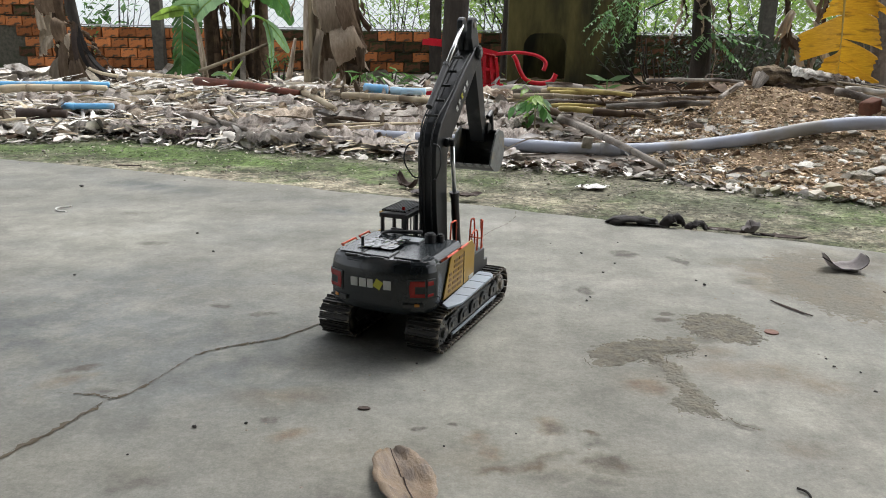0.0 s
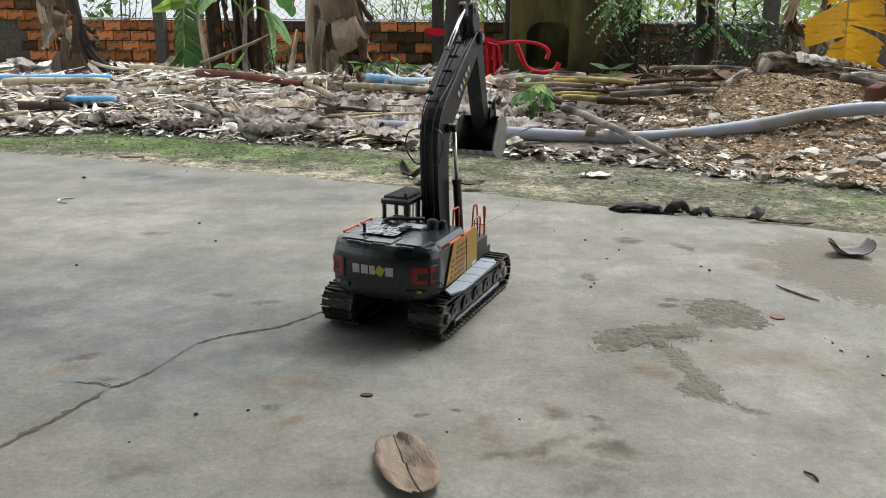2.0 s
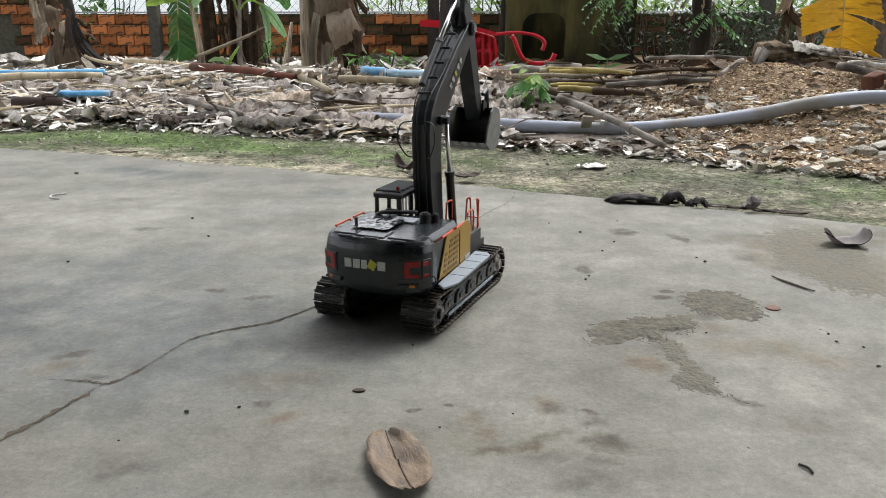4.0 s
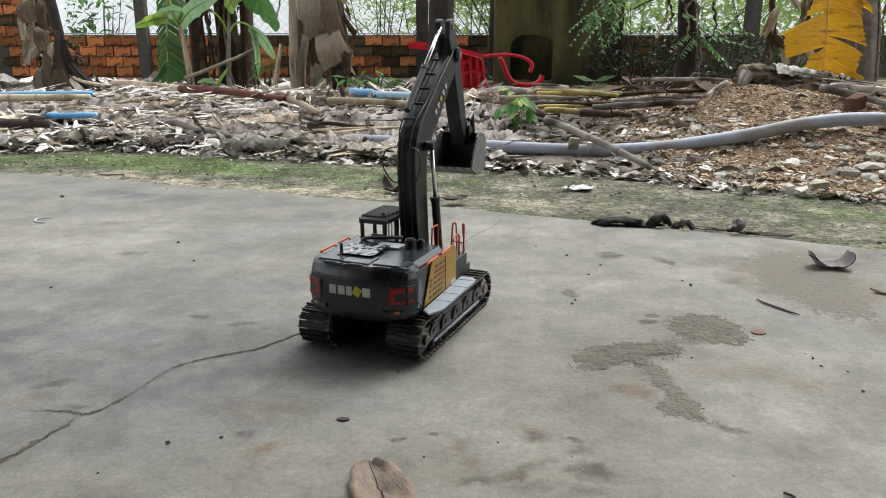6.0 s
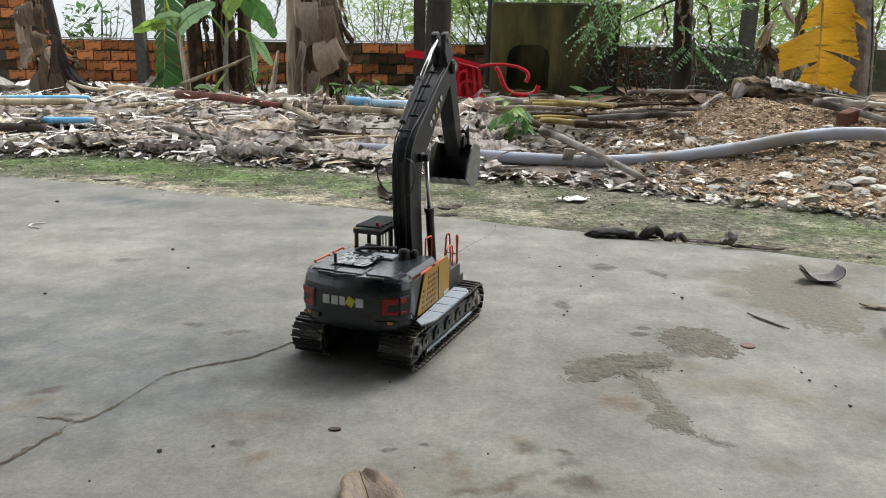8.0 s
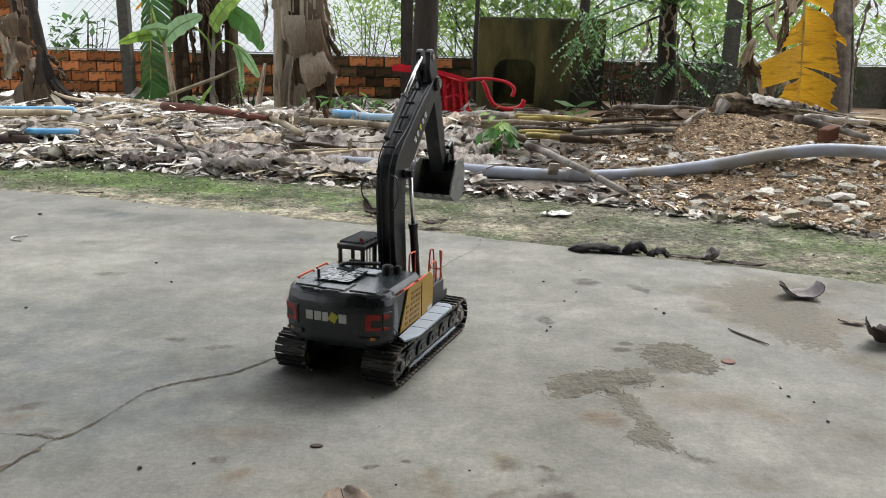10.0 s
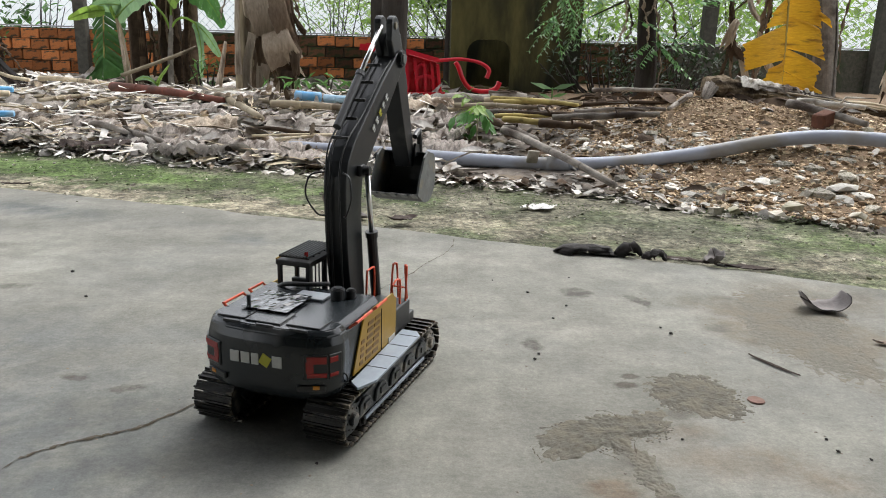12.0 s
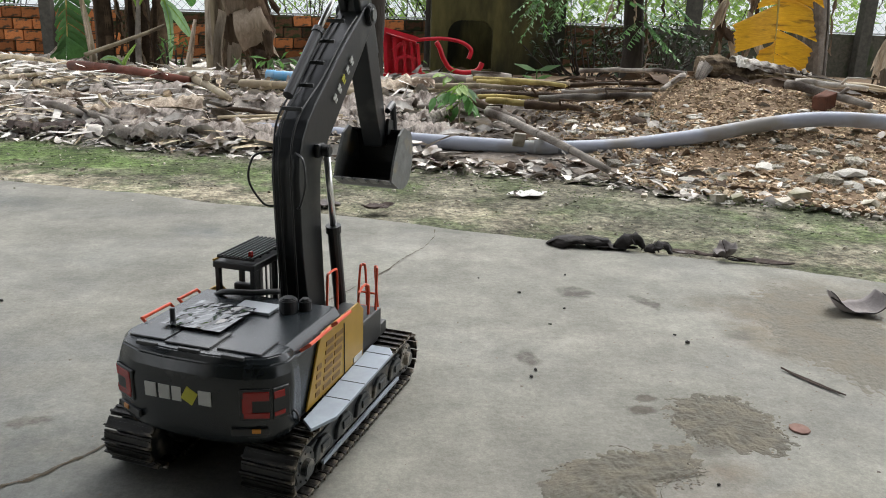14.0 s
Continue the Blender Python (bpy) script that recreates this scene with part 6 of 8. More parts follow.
def fern_tree():
    t = thing("tree", pose(1.72, 5.4, heap(1.72, 5.4) - 0.03), "dark stump with feathery green shoots", "tree")
    part("trunk", tubed(curve_pts([(0, 0, 0), (0.01, 0, 0.3), (-0.02, 0, 0.7), (-0.02, 0, 1.6)], 5), [0.078 - 0.0016 * i for i in range(16)], 12), BARK, t, "", True)
    rng = random.Random(12)
    for k in range(26):
        a = rng.uniform(-1.2, math.pi + 1.2)
        z = rng.uniform(0.55, 1.15)
        base = Vector((math.cos(a) * 0.06 - 0.05 + rng.uniform(-0.25, 0.25), -0.05 - 0.06 * rng.random(), z))
        L = rng.uniform(0.2, 0.42)
        tip = base + Vector((math.cos(a) * L, -rng.uniform(0.0, 0.25), rng.uniform(-0.12, 0.16)))
        bm = bmesh.new()
        frond(bm, base, tip, rng.uniform(0.02, 0.12), 8, rng.uniform(0.10, 0.16), rng)
        part("frond", bm, FROND, t, "feathery green frond")
    # the feathered leaves beside the stump
    h = heap(1.72, 5.4) - 0.03
    for (ax, az), (bx, bz) in (((1.70, 0.50), (2.03, 0.44)), ((1.74, 0.48), (1.94, 0.31)), ((1.72, 0.47), (1.60, 0.37)), ((1.78, 0.52), (2.06, 0.52)), ((1.72, 0.53), (1.86, 0.36)), ((1.84, 0.66), (2.02, 0.53)), ((1.68, 0.49), (1.55, 0.43))):
        bm = bmesh.new()
        frond(bm, (ax - 1.72, -0.15, az - h), (bx - 1.72, -0.26, bz - h), 0.03, 8, 0.085, rng)
        part("frond", bm, FROND, t, "feathery green frond")
    for k, x in enumerate((-0.16, -0.08, 0.10)):
        dry_hang(t, x, -0.1, 0.85, 0.42 if k < 2 else 0.0, 0.05, 100 + k, DRY, 0.0)
    # the long sprays that hang before the cistern
    for k in range(26):
        base = Vector((rng.uniform(1.02, 1.42) - 1.72, rng.uniform(-0.2, 0.2), rng.uniform(0.58, 0.86) - h))
        tip = base + Vector((rng.uniform(-0.22, 0.15), -0.08, rng.uniform(-0.24, -0.06)))
        bm = bmesh.new()
        frond(bm, base, tip, 0.05, 8, rng.uniform(0.045, 0.075), rng)
        part("frond", bm, FROND if k % 3 else GREEN, t, "feathery green frond")
    for pts in ([(0, 0, 0.95), (-0.25, -0.05, 0.86), (-0.60, -0.05, 0.72)], [(0, 0, 1.05), (-0.3, 0.05, 0.98), (-0.55, 0.05, 0.80)], [(0, 0, 0.8), (-0.2, -0.1, 0.72), (-0.45, -0.1, 0.60)]):
        part("limb", tubed(curve_pts(pts, 5), [0.012 - 0.0008 * i for i in range(11)], 6), BARK, t, "", True)
    return t


fern_tree()


def shrub(x, y, z, radii, n, size, seed, label, material=GREEN, stems=8, slim=0.4):
    s = thing("shrub", pose(x, y, 0), label, "shrub")
    rng = random.Random(seed)
    for k in range(stems):
        a = rng.uniform(-1, 1)
        b = (a * radii[0], rng.uniform(-0.5, 0.5) * radii[1], z + rng.uniform(-0.2, 0.8) * radii[2])
        part("stem", tubed(curve_pts([(a * 0.15, 0, heap(x, y) - 0.03), (a * radii[0] * 0.6, 0, z * 0.5), b], 4), [0.010 - 0.0007 * i for i in range(9)], 5), BARK, s, "", True)
    cloud(s, "foliage", material, (0, 0, z), radii, n, size, seed, slim)
    return s


shrub(1.75, 6.5, 0.25, (0.6, 0.35, 0.34), 380, 0.06, 31, "dark tangled shrub beside the cistern", SHADEGREEN, 30)
# added before the bricks to darken the shaded stretch of wall
shrub(3.0, 7.9, 0.26, (0.9, 0.3, 0.30), 600, 0.08, 44, "dark undergrowth added for shade along the brick wall", SHADEGREEN, 20)
shrub(2.30, 6.8, 0.30, (0.5, 0.3, 0.28), 200, 0.06, 32, "sparse dark shrub by the brick wall", SHADEGREEN, 12)
shrub(-0.75, 8.86, 0.86, (0.75, 0.10, 0.30), 420, 0.055, 33, "yellow-green creeper over the wall", LIMEGREEN, 10, 0.5)
shrub(0.30, 8.86, 0.88, (0.60, 0.10, 0.32), 420, 0.055, 34, "yellow-green creeper over the wall", LIMEGREEN, 10, 0.5)
shrub(-4.27, 9.6, 0.72, (0.42, 0.2, 0.30), 60, 0.15, 35, "dark leafy shrub behind the fence", GREEN, 8, 0.45)
shrub(2.4, 9.8, 0.95, (2.2, 0.5, 0.8), 1500, 0.085, 36, "leafy hedge behind the fence", LIMEGREEN, 16, 0.5)
shrub(4.4, 9.9, 0.95, (2.0, 0.5, 0.8), 2200, 0.085, 37, "leafy hedge behind the fence", LIMEGREEN, 12, 0.5)
shrub(-0.2, 10.2, 1.05, (1.6, 0.5, 0.7), 1500, 0.075, 38, "light green hedge behind the fence", LIMEGREEN, 10, 0.5)
shrub(1.2, 8.9, 1.15, (1.3, 0.25, 0.55), 900, 0.12, 45, "light green leaves hanging over the fence", LIMEGREEN, 12, 0.45)
shrub(0.9, 9.3, 1.35, (1.6, 0.3, 0.5), 800, 0.13, 46, "dark leaves hanging over the fence", GREEN, 12, 0.45)
shrub(4.5, 14.0, 1.5, (6.0, 0.8, 1.3), 2600, 0.22, 47, "pale green trees far behind the fence", LIMEGREEN, 8, 0.5)
shrub(0.20, 4.95, 0.17, (0.35, 0.25, 0.06), 24, 0.06, 39, "low green weeds on the heap", GREEN, 6, 0.35)
shrub(-0.45, 4.9, 0.19, (0.36, 0.22, 0.05), 34, 0.10, 41, "low green weeds on the heap", GREEN, 6, 0.3)
shrub(-1.30, 5.45, 0.22, (0.10, 0.08, 0.14), 40, 0.06, 42, "small weed at a banana stem", GREEN, 4, 0.3)


def sapling():
    s = thing("sapling", pose(0.34, 3.23, heap(0.34, 3.23) - 0.03) @ Matrix.Scale(0.98, 4), "small green sapling growing out of the heap", "sapling")
    part("stem", tubed(curve_pts([(0.03, -0.12, -0.06), (0.0, -0.02, 0.03), (0.0, 0, 0.10), (-0.01, 0, 0.17)], 4), 0.0035, 6), CANE, s, "", True)
    rng = random.Random(77)
    # leaflets in drooping sprays
    for k in range(11):
        a = rng.uniform(0, 6.3)
        p0 = Vector((rng.uniform(-0.02, 0.02), rng.uniform(-0.02, 0.02), rng.uniform(0.11, 0.19)))
        out = Vector((math.cos(a) * rng.uniform(0.05, 0.11), math.sin(a) * 0.06, rng.uniform(-0.06, 0.03)))
        part("leaf_stalk", tubed(curve_pts([p0, p0 + out * 0.6 + Vector((0, 0, 0.012)), p0 + out], 3), 0.0014, 5), LIMEGREEN, s, "", True)
        for j in range(7):
            p = p0 + out * (0.35 + 0.65 * (j // 2) / 3)
            L = rng.uniform(0.035, 0.062)
            side = -1 if j % 2 else 1
            o = (out.normalized() * (1.2 if j == 6 else 0.5) + Vector((-out.y, out.x, 0)).normalized() * side * 0.9 + Vector((0, 0, rng.uniform(-0.9, -0.1)))).normalized()
            w = o.cross(Vector((0, -0.5, 1))).normalized() * L * 0.20
            dip = Vector((0, 0, -0.15 * L))
            bm = sheet(bmesh.new(), [[p - w * 0.1, p, p + w * 0.1], [p + o * L * 0.35 - w, p + o * L * 0.35 + dip * 0.4, p + o * L * 0.35 + w], [p + o * L * 0.7 - w * 0.75 + dip * 0.4, p + o * L * 0.7 + dip * 0.7, p + o * L * 0.7 + w * 0.75 + dip * 0.4], [p + o * L - w * 0.05 + dip, p + o * L + dip, p + o * L + w * 0.05 + dip]])
            part("leaf", bm, LIMEGREEN if k % 3 == 0 else FROND, s, "", True)
    return s


sapling()


def seedling():
    s = thing("seedling", pose(1.0, 5.0, heap(1.0, 5.0) - 0.01), "seedling with a few broad green leaves", "seedling")
    part("stem", tubed([(0, 0, 0), (0, 0, 0.14)], 0.004, 6), GREEN, s)
    for a, L, z in ((0.1, 0.15, 0.13), (2.9, 0.15, 0.13), (0.5, 0.10, 0.08), (2.4, 0.11, 0.07), (1.2, 0.1, 0.03)):
        o = Vector((math.cos(a), -math.sin(a) * 0.4, 0.25)).normalized()
        w = Vector((0, 1, 0.9)).normalized() * L * 0.16
        p = Vector((0, 0, z))
        bm = sheet(bmesh.new(), [[p - w * 0.1, p + w * 0.1], [p + o * L * 0.45 - w, p + o * L * 0.45 + w], [p + o * L - w * 0.1, p + o * L + w * 0.1]])
        part("leaf", bm, GREEN, s)


seedling()


# ---- unseen roof and wall, added to shade the near slab ----
roof = obj("shade_roof", boxed((0, -1.7, 2.65), (12.0, 5.8, 0.08)), POSTM)
tagged(roof, "unseen roof added to shade the slab", "roof", kind="structure")
tagged(obj("shade_wall", boxed((0, -3.9, 1.3), (12.0, 0.15, 2.7)), CISTERN), "unseen wall added behind the shading roof", "wall", kind="structure")


# ---- the toppled chair ----
def build_chair():
    c = thing("plastic_armchair", pose(0.02, 4.85, heap(0.15, 4.85) - 0.004), "toppled red plastic armchair on the heap", "chair")

    def band(pts, w, t):
        """A flat moulded bar along the points, w deep and t thick."""
        P = curve_pts(pts, 6)
        bm = bmesh.new()
        rows = []
        for i, p in enumerate(P):
            d = (P[min(i + 1, len(P) - 1)] - P[max(i - 1, 0)]).normalized()
            n = d.cross(Vector((0, 1, 0)))
            h = Vector((0, w, 0))
            rows.append([p - h + n * t, p + h + n * t, p + h - n * t, p - h - n * t, p - h + n * t])
        sheet(bm, rows)
        bmesh.ops.remove_doubles(bm, verts=bm.verts, dist=0.0001)
        bmesh.ops.holes_fill(bm, edges=bm.edges)
        bmesh.ops.recalc_face_normals(bm, faces=bm.faces)
        return bm

    # the seat stands on edge: a ribbed underside between rims
    part("seat", prismed([(0.035, 0.310), (0.222, 0.262), (0.252, 0.082), (0.045, 0.077)], -0.085, 0.26, 0.008, "y"), REDPLASTIC, c)
    for x0, x1 in ((0.040, 0.050), (0.090, 0.110), (0.148, 0.160), (0.190, 0.208), (0.226, 0.246)):
        part("rib", band([(x0, -0.08, 0.300 - 0.22 * x0), (x1, -0.08, 0.085)], 0.040, 0.009), REDPLASTIC, c)
    part("rim", band([(-0.010, -0.10, 0.335), (0.10, -0.115, 0.306), (0.229, -0.115, 0.273)], 0.030, 0.013), REDPLASTIC, c)
    part("crossbar", band([(0.085, -0.10, 0.205), (0.130, -0.105, 0.245), (0.160, -0.10, 0.235)], 0.018, 0.009), REDPLASTIC, c)
    part("crossbar", band([(0.090, -0.10, 0.150), (0.150, -0.105, 0.180), (0.225, -0.10, 0.165)], 0.018, 0.009), REDPLASTIC, c)
    part("backrest", boxed((0.12, 0.05, 0.046), (0.31, 0.40, 0.026), 0.008), REDPLASTIC, c)
    part("edge_strip", band([(-0.030, -0.14, 0.068), (0.12, -0.145, 0.076), (0.272, -0.14, 0.082)], 0.016, 0.010), REDPLASTIC, c)
    part("leg", band([(-0.235, -0.10, 0.339), (-0.081, -0.10, 0.325), (0.048, -0.10, 0.311)], 0.022, 0.018), REDPLASTIC, c)
    part("leg", band([(-0.215, 0.22, 0.345), (-0.07, 0.22, 0.330), (0.06, 0.22, 0.300)], 0.022, 0.018), REDPLASTIC, c)
    part("armrest", band([(0.222, -0.10, 0.270), (0.300, -0.10, 0.279), (0.378, -0.10, 0.282), (0.480, -0.10, 0.265), (0.535, -0.10, 0.226), (0.524, -0.10, 0.175)], 0.026, 0.010), REDPLASTIC, c, "", True)
    part("armrest", band([(0.345, 0.06, 0.262), (0.366, 0.06, 0.230), (0.392, 0.06, 0.165), (0.437, 0.06, 0.108), (0.525, 0.06, 0.088), (0.600, 0.06, 0.105), (0.625, 0.06, 0.150)], 0.026, 0.013), REDPLASTIC, c, "", True)
    return c


build_chair()


def rubbish():
    """White plastic scraps and a small carton thrown beside the chair."""
    h = heap(-0.155, 3.98)
    box_ = thing("carton", pose(-0.155, 3.98, h + 0.016, 4, -6, 18), "small red carton with a white lid on the heap", "carton")
    part("body", boxed((0, 0, 0.022), (0.052, 0.045, 0.044), 0.004), REDPLASTIC, box_, "red carton body")
    part("lid", boxed((0, 0, 0.051), (0.056, 0.049, 0.014), 0.004), SCRAP, box_, "white lid")
    for k, (x, y, L, W, rz) in enumerate(((-0.225, 4.00, 0.11, 0.075, 20), (-0.29, 4.04, 0.10, 0.06, -15), (-0.20, 3.93, 0.06, 0.05, 40))):
        g = [[(u * L / 10 - L / 2, v * W / 6 - W / 2, 0.020 * noise.noise((u * 0.5, v * 0.6, k)) + 0.010 * noise.noise((u * 1.3, v * 1.1, k + 5)) + 0.022) for u in range(11)] for v in range(7)]
        ob = obj("plastic_scrap", sheet(bmesh.new(), g), PAPER, smooth=True, m=pose(x, y, heap(x, y) + 0.020, 0, 0, rz))
        tagged(ob, "crumpled white plastic scrap on the heap", "plastic scrap", "plastic scraps on the heap")


rubbish()


# ---- sticks, stalks and pipes on the heap ----
KINDS = {
    "RED": ("stalk", REDCANE, "reddish dead stalk on the leaf litter", "stalk"), "CANE": ("cane", CANE, "dry split cane on the leaf litter", "cane"),
    "TAN": ("cane", CANE, "pale tan cane on the leaf litter", "cane"), "PALE": ("cane", LICHENLOG, "bleached dead branch on the rubble", "branch"),
    "DARK": ("branch", DRYDARK, "dark brown dead branch on the heap", "branch"), "GREY": ("branch", GREYWOOD, "grey weathered branch on the heap", "branch"),
    "BLACK": ("log", LEAFDARK, "short blackened log at the edge of the moss", "log"), "BARK": ("log", GREYWOOD, "half buried grey log behind the stalks", "log"),
    "YEL": ("stalk", YELLOWCANE, "straw yellow stalk in a bundle", "stalk"), "YEL2": ("stalk", YELLOWCANE, "bright yellow stalk in a bundle", "stalk"),
    "BLUE": ("plastic_pipe", BLUEPVC, "thin blue plastic pipe in the litter", "pipe"), "BLUE2": ("plastic_pipe", BLUEPVC, "short piece of bright blue pipe", "pipe"),
    "BLUE3": ("plastic_pipe", PALEBLUE, "short piece of faded blue pipe", "pipe"), "SPLIT": ("cane", GREYWOOD, "broken grey cane lying across the pipe", "cane"),
}


def stick(kind, a, b, r, seed=0):
    name, material, label, cat = KINDS[kind]
    rng = random.Random(seed)
    a, b = Vector(a), Vector(b)
    L = (b - a).length
    straight = "BLUE" in kind
    lift = r * 0.6 + 0.012
    ob = thing(name, Matrix.Translation(a + Vector((0, 0, lift))), label, cat)
    n = 9
    pts, rad = [], []
    for i in range(n):
        u = i / (n - 1)
        p = (b - a) * u
        if not straight:
            sway = 0.004 if cat in ("cane", "stalk") else 0.012
            p += Vector((0, sway * noise.noise((u * 3, seed, 1)), sway * noise.noise((u * 3, seed, 5)) + 0.05 * L * u * (1 - u)))
        pts.append(p)
        rad.append(r * (1 if straight else (1 - 0.35 * u) * (1 + (0.025 if cat in ("cane", "stalk") else 0.08) * rng.uniform(-1, 1))))
    bm = bmesh.new()
    tube(bm, pts, rad, 10)
    part("shaft", bm, material, ob, "", True)
    if cat in ("cane", "stalk"):
        for u in (0.25, 0.55, 0.8):
            i = int(u * (n - 1))
            d = (pts[i + 1] - pts[i]).normalized()
            part("node", tubed([pts[i] - d * r * 0.3, pts[i], pts[i] + d * r * 0.3], [rad[i] * 1.01, rad[i] * 1.07, rad[i] * 1.01], 10), material, ob, "", True)
        if kind in ("RED", "CANE"):
            for k in range(3):
                bm = bmesh.new()
                q = pts[rng.randint(2, 7)]
                o = Vector((rng.uniform(-1, 1), rng.uniform(-1, -0.2), rng.uniform(-0.2, 0.7))).normalized() * rng.uniform(0.03, 0.09)
                w = Vector((rng.uniform(-1, 1), 0.2, 0.1)).normalized() * 0.012
                sheet(bm, [[q - w, q + w], [q + o * 0.6 - w * 1.4, q + o * 0.6 + w * 1.2 + Vector((0, 0, 0.01))], [q + o - w * 0.3, q + o + w * 0.3]])
                part("loose_sheath", bm, DRY, ob, "", True)
    elif straight:
        d = (b - a).normalized()
        part("coupling", tubed([pts[0], pts[0] + d * min(0.06, L * 0.3)], r * 1.18, 12), material, ob, "", True)
    else:
        p = pts[5]
        part("twig", tubed([p, p + Vector((rng.uniform(-0.05, 0.05), -0.03, 0.03)), p + Vector((rng.uniform(-0.12, 0.12), -0.06, 0.03))], [r * 0.4, r * 0.3, r * 0.12], 6), material, ob, "", True)
    return ob


STALKS = [
    ("RED", (-1.49, 4.28, 0.150), (-0.81, 3.82, 0.125), 0.024),
    ("CANE", (-0.88, 4.00, 0.140), (-0.565, 3.443, 0.085), 0.020),
    ("TAN", (-0.573, 3.756, 0.125), (0.012, 3.493, 0.115), 0.018),
    ("DARK", (-0.592, 3.365, 0.05), (-0.15, 3.254, 0.05), 0.010),
    ("GREY", (-1.27, 3.42, 0.050), (-0.89, 3.12, 0.025), 0.016),
    ("BLACK", (-2.02, 3.40, 0.035), (-1.80, 3.40, 0.04), 0.028),
    ("BLUE", (-2.62, 4.06, 0.135), (-1.92, 4.12, 0.140), 0.015),
    ("BLUE", (-1.90, 3.56, 0.070), (-1.66, 3.58, 0.072), 0.014),
    ("TAN", (-2.4, 3.92, 0.115), (-1.87, 3.98, 0.125), 0.022),
    ("CANE", (-1.77, 3.62, 0.05), (-1.55, 3.71, 0.05), 0.012),
    ("BLUE2", (-0.48, 3.91, 0.150), (-0.36, 3.88, 0.150), 0.023),
    ("BLUE3", (-0.34, 3.86, 0.148), (-0.16, 3.83, 0.148), 0.017),
    ("YEL", (0.46, 3.78, 0.175), (0.81, 3.49, 0.172), 0.013),
    ("TAN", (0.43, 3.80, 0.165), (0.846, 3.56, 0.178), 0.013),
    ("TAN", (0.274, 3.622, 0.150), (0.641, 3.51, 0.155), 0.013),
]
BRANCHES = [
    ("YEL", (0.464, 3.715, 0.162), (0.845, 3.588, 0.170), 0.014),
    ("YEL2", (0.462, 3.362, 0.112), (0.758, 3.185, 0.108), 0.015),
    ("DARK", (0.60, 3.262, 0.108), (0.80, 3.165, 0.106), 0.017),
    ("GREY", (0.40, 3.50, 0.135), (0.78, 3.40, 0.140), 0.010),
    ("YEL2", (0.429, 3.408, 0.125), (0.745, 3.36, 0.135), 0.010),
    ("DARK", (0.45, 3.44, 0.13), (0.80, 3.33, 0.14), 0.014),
    ("GREY", (0.79, 3.46, 0.15), (1.13, 3.27, 0.18), 0.011),
    ("GREY", (0.66, 3.30, 0.125), (1.086, 3.222, 0.160), 0.017),
    ("DARK", (0.376, 3.398, 0.112), (0.564, 3.041, 0.065), 0.017),
    ("GREY", (0.457, 3.219, 0.090), (0.55, 3.028, 0.062), 0.021),
    ("SPLIT", (0.442, 3.195, 0.085), (0.685, 2.416, 0.006), 0.016),
    ("CANE", (-0.19, 3.74, 0.12), (0.02, 3.39, 0.08), 0.011),
    ("BARK", (0.22, 3.81, 0.15), (0.64, 3.86, 0.17), 0.027),
    ("CANE", (-1.72, 3.94, 0.1), (-1.57, 4.17, 0.12), 0.013),
    ("CANE", (-2.12, 4.85, 0.16), (-1.5, 4.45, 0.15), 0.015),
    ("GREY", (-1.22, 3.96, 0.1), (-0.95, 3.48, 0.05), 0.012),
]
CANES = [
    ("GREY", (1.29, 3.43, 0.23), (1.14, 3.27, 0.18), 0.014),
    ("PALE", (1.63, 3.17, 0.23), (1.82, 3.01, 0.22), 0.014),
    ("GREY", (1.58, 3.14, 0.22), (1.72, 2.83, 0.17), 0.018),
    ("CANE", (-1.55, 3.82, 0.07), (-1.4, 4.08, 0.11), 0.016),
    ("GREY", (-1.6, 3.49, 0.03), (-1.52, 3.83, 0.07), 0.012),
    ("CANE", (-1.9, 3.45, 0.03), (-1.8, 3.76, 0.08), 0.012),
    ("CANE", (-0.66, 3.93, 0.13), (-0.41, 3.76, 0.11), 0.012),
    ("DARK", (-0.38, 3.49, 0.07), (-0.06, 3.53, 0.1), 0.011),
    ("GREY", (0.19, 3.38, 0.08), (0.39, 3.27, 0.08), 0.013),
    ("CANE", (0.18, 3.63, 0.12), (0.4, 3.66, 0.14), 0.011),
    ("GREY", (1.04, 4.13, 0.21), (1.32, 3.48, 0.24), 0.012),
    ("DARK", (0.80, 3.643, 0.158), (1.212, 3.464, 0.197), 0.012),
]
for n, row in enumerate(STALKS + BRANCHES + CANES):
    stick(*row, seed=n)

rng = random.Random(91)
for n in range(60):
    x = rng.uniform(-2.6, 0.15)
    y = table(FEET, x) + 0.12 + 1.7 * rng.random() ** 1.2
    a, L = rng.gauss(0, 0.8), rng.uniform(0.15, 0.5)
    p = [(x + s * math.cos(a) * L / 2, y + s * math.sin(a) * L / 2) for s in (-1, 1)]
    ob = stick(rng.choice(("CANE", "CANE", "TAN", "GREY", "PALE")), *[(u, v, heap(u, v) + 0.012 + rng.uniform(0, 0.02)) for u, v in p], rng.uniform(0.003, 0.009), seed=400 + n)
    ob["group"] = "loose sticks on the heap"

# the big grey pipe that rides over the rubble
pipe = thing("drain_pipe", pose(0, 0, 0), "long curved grey plastic drain pipe across the heap", "pipe")
run = curve_pts([(-0.40, 3.10, 0.035), (0.02, 2.97, 0.034), (0.30, 2.87, 0.032), (0.569, 2.79, 0.033), (0.80, 2.77, 0.046), (0.98, 2.76, 0.070), (1.15, 2.75, 0.100), (1.30, 2.73, 0.134), (1.45, 2.70, 0.157), (1.60, 2.65, 0.161), (1.90, 2.52, 0.150), (2.4, 2.3, 0.13)], 8)
part("tube", tubed(run, 0.0240, 18), PVC, pipe, "", True)
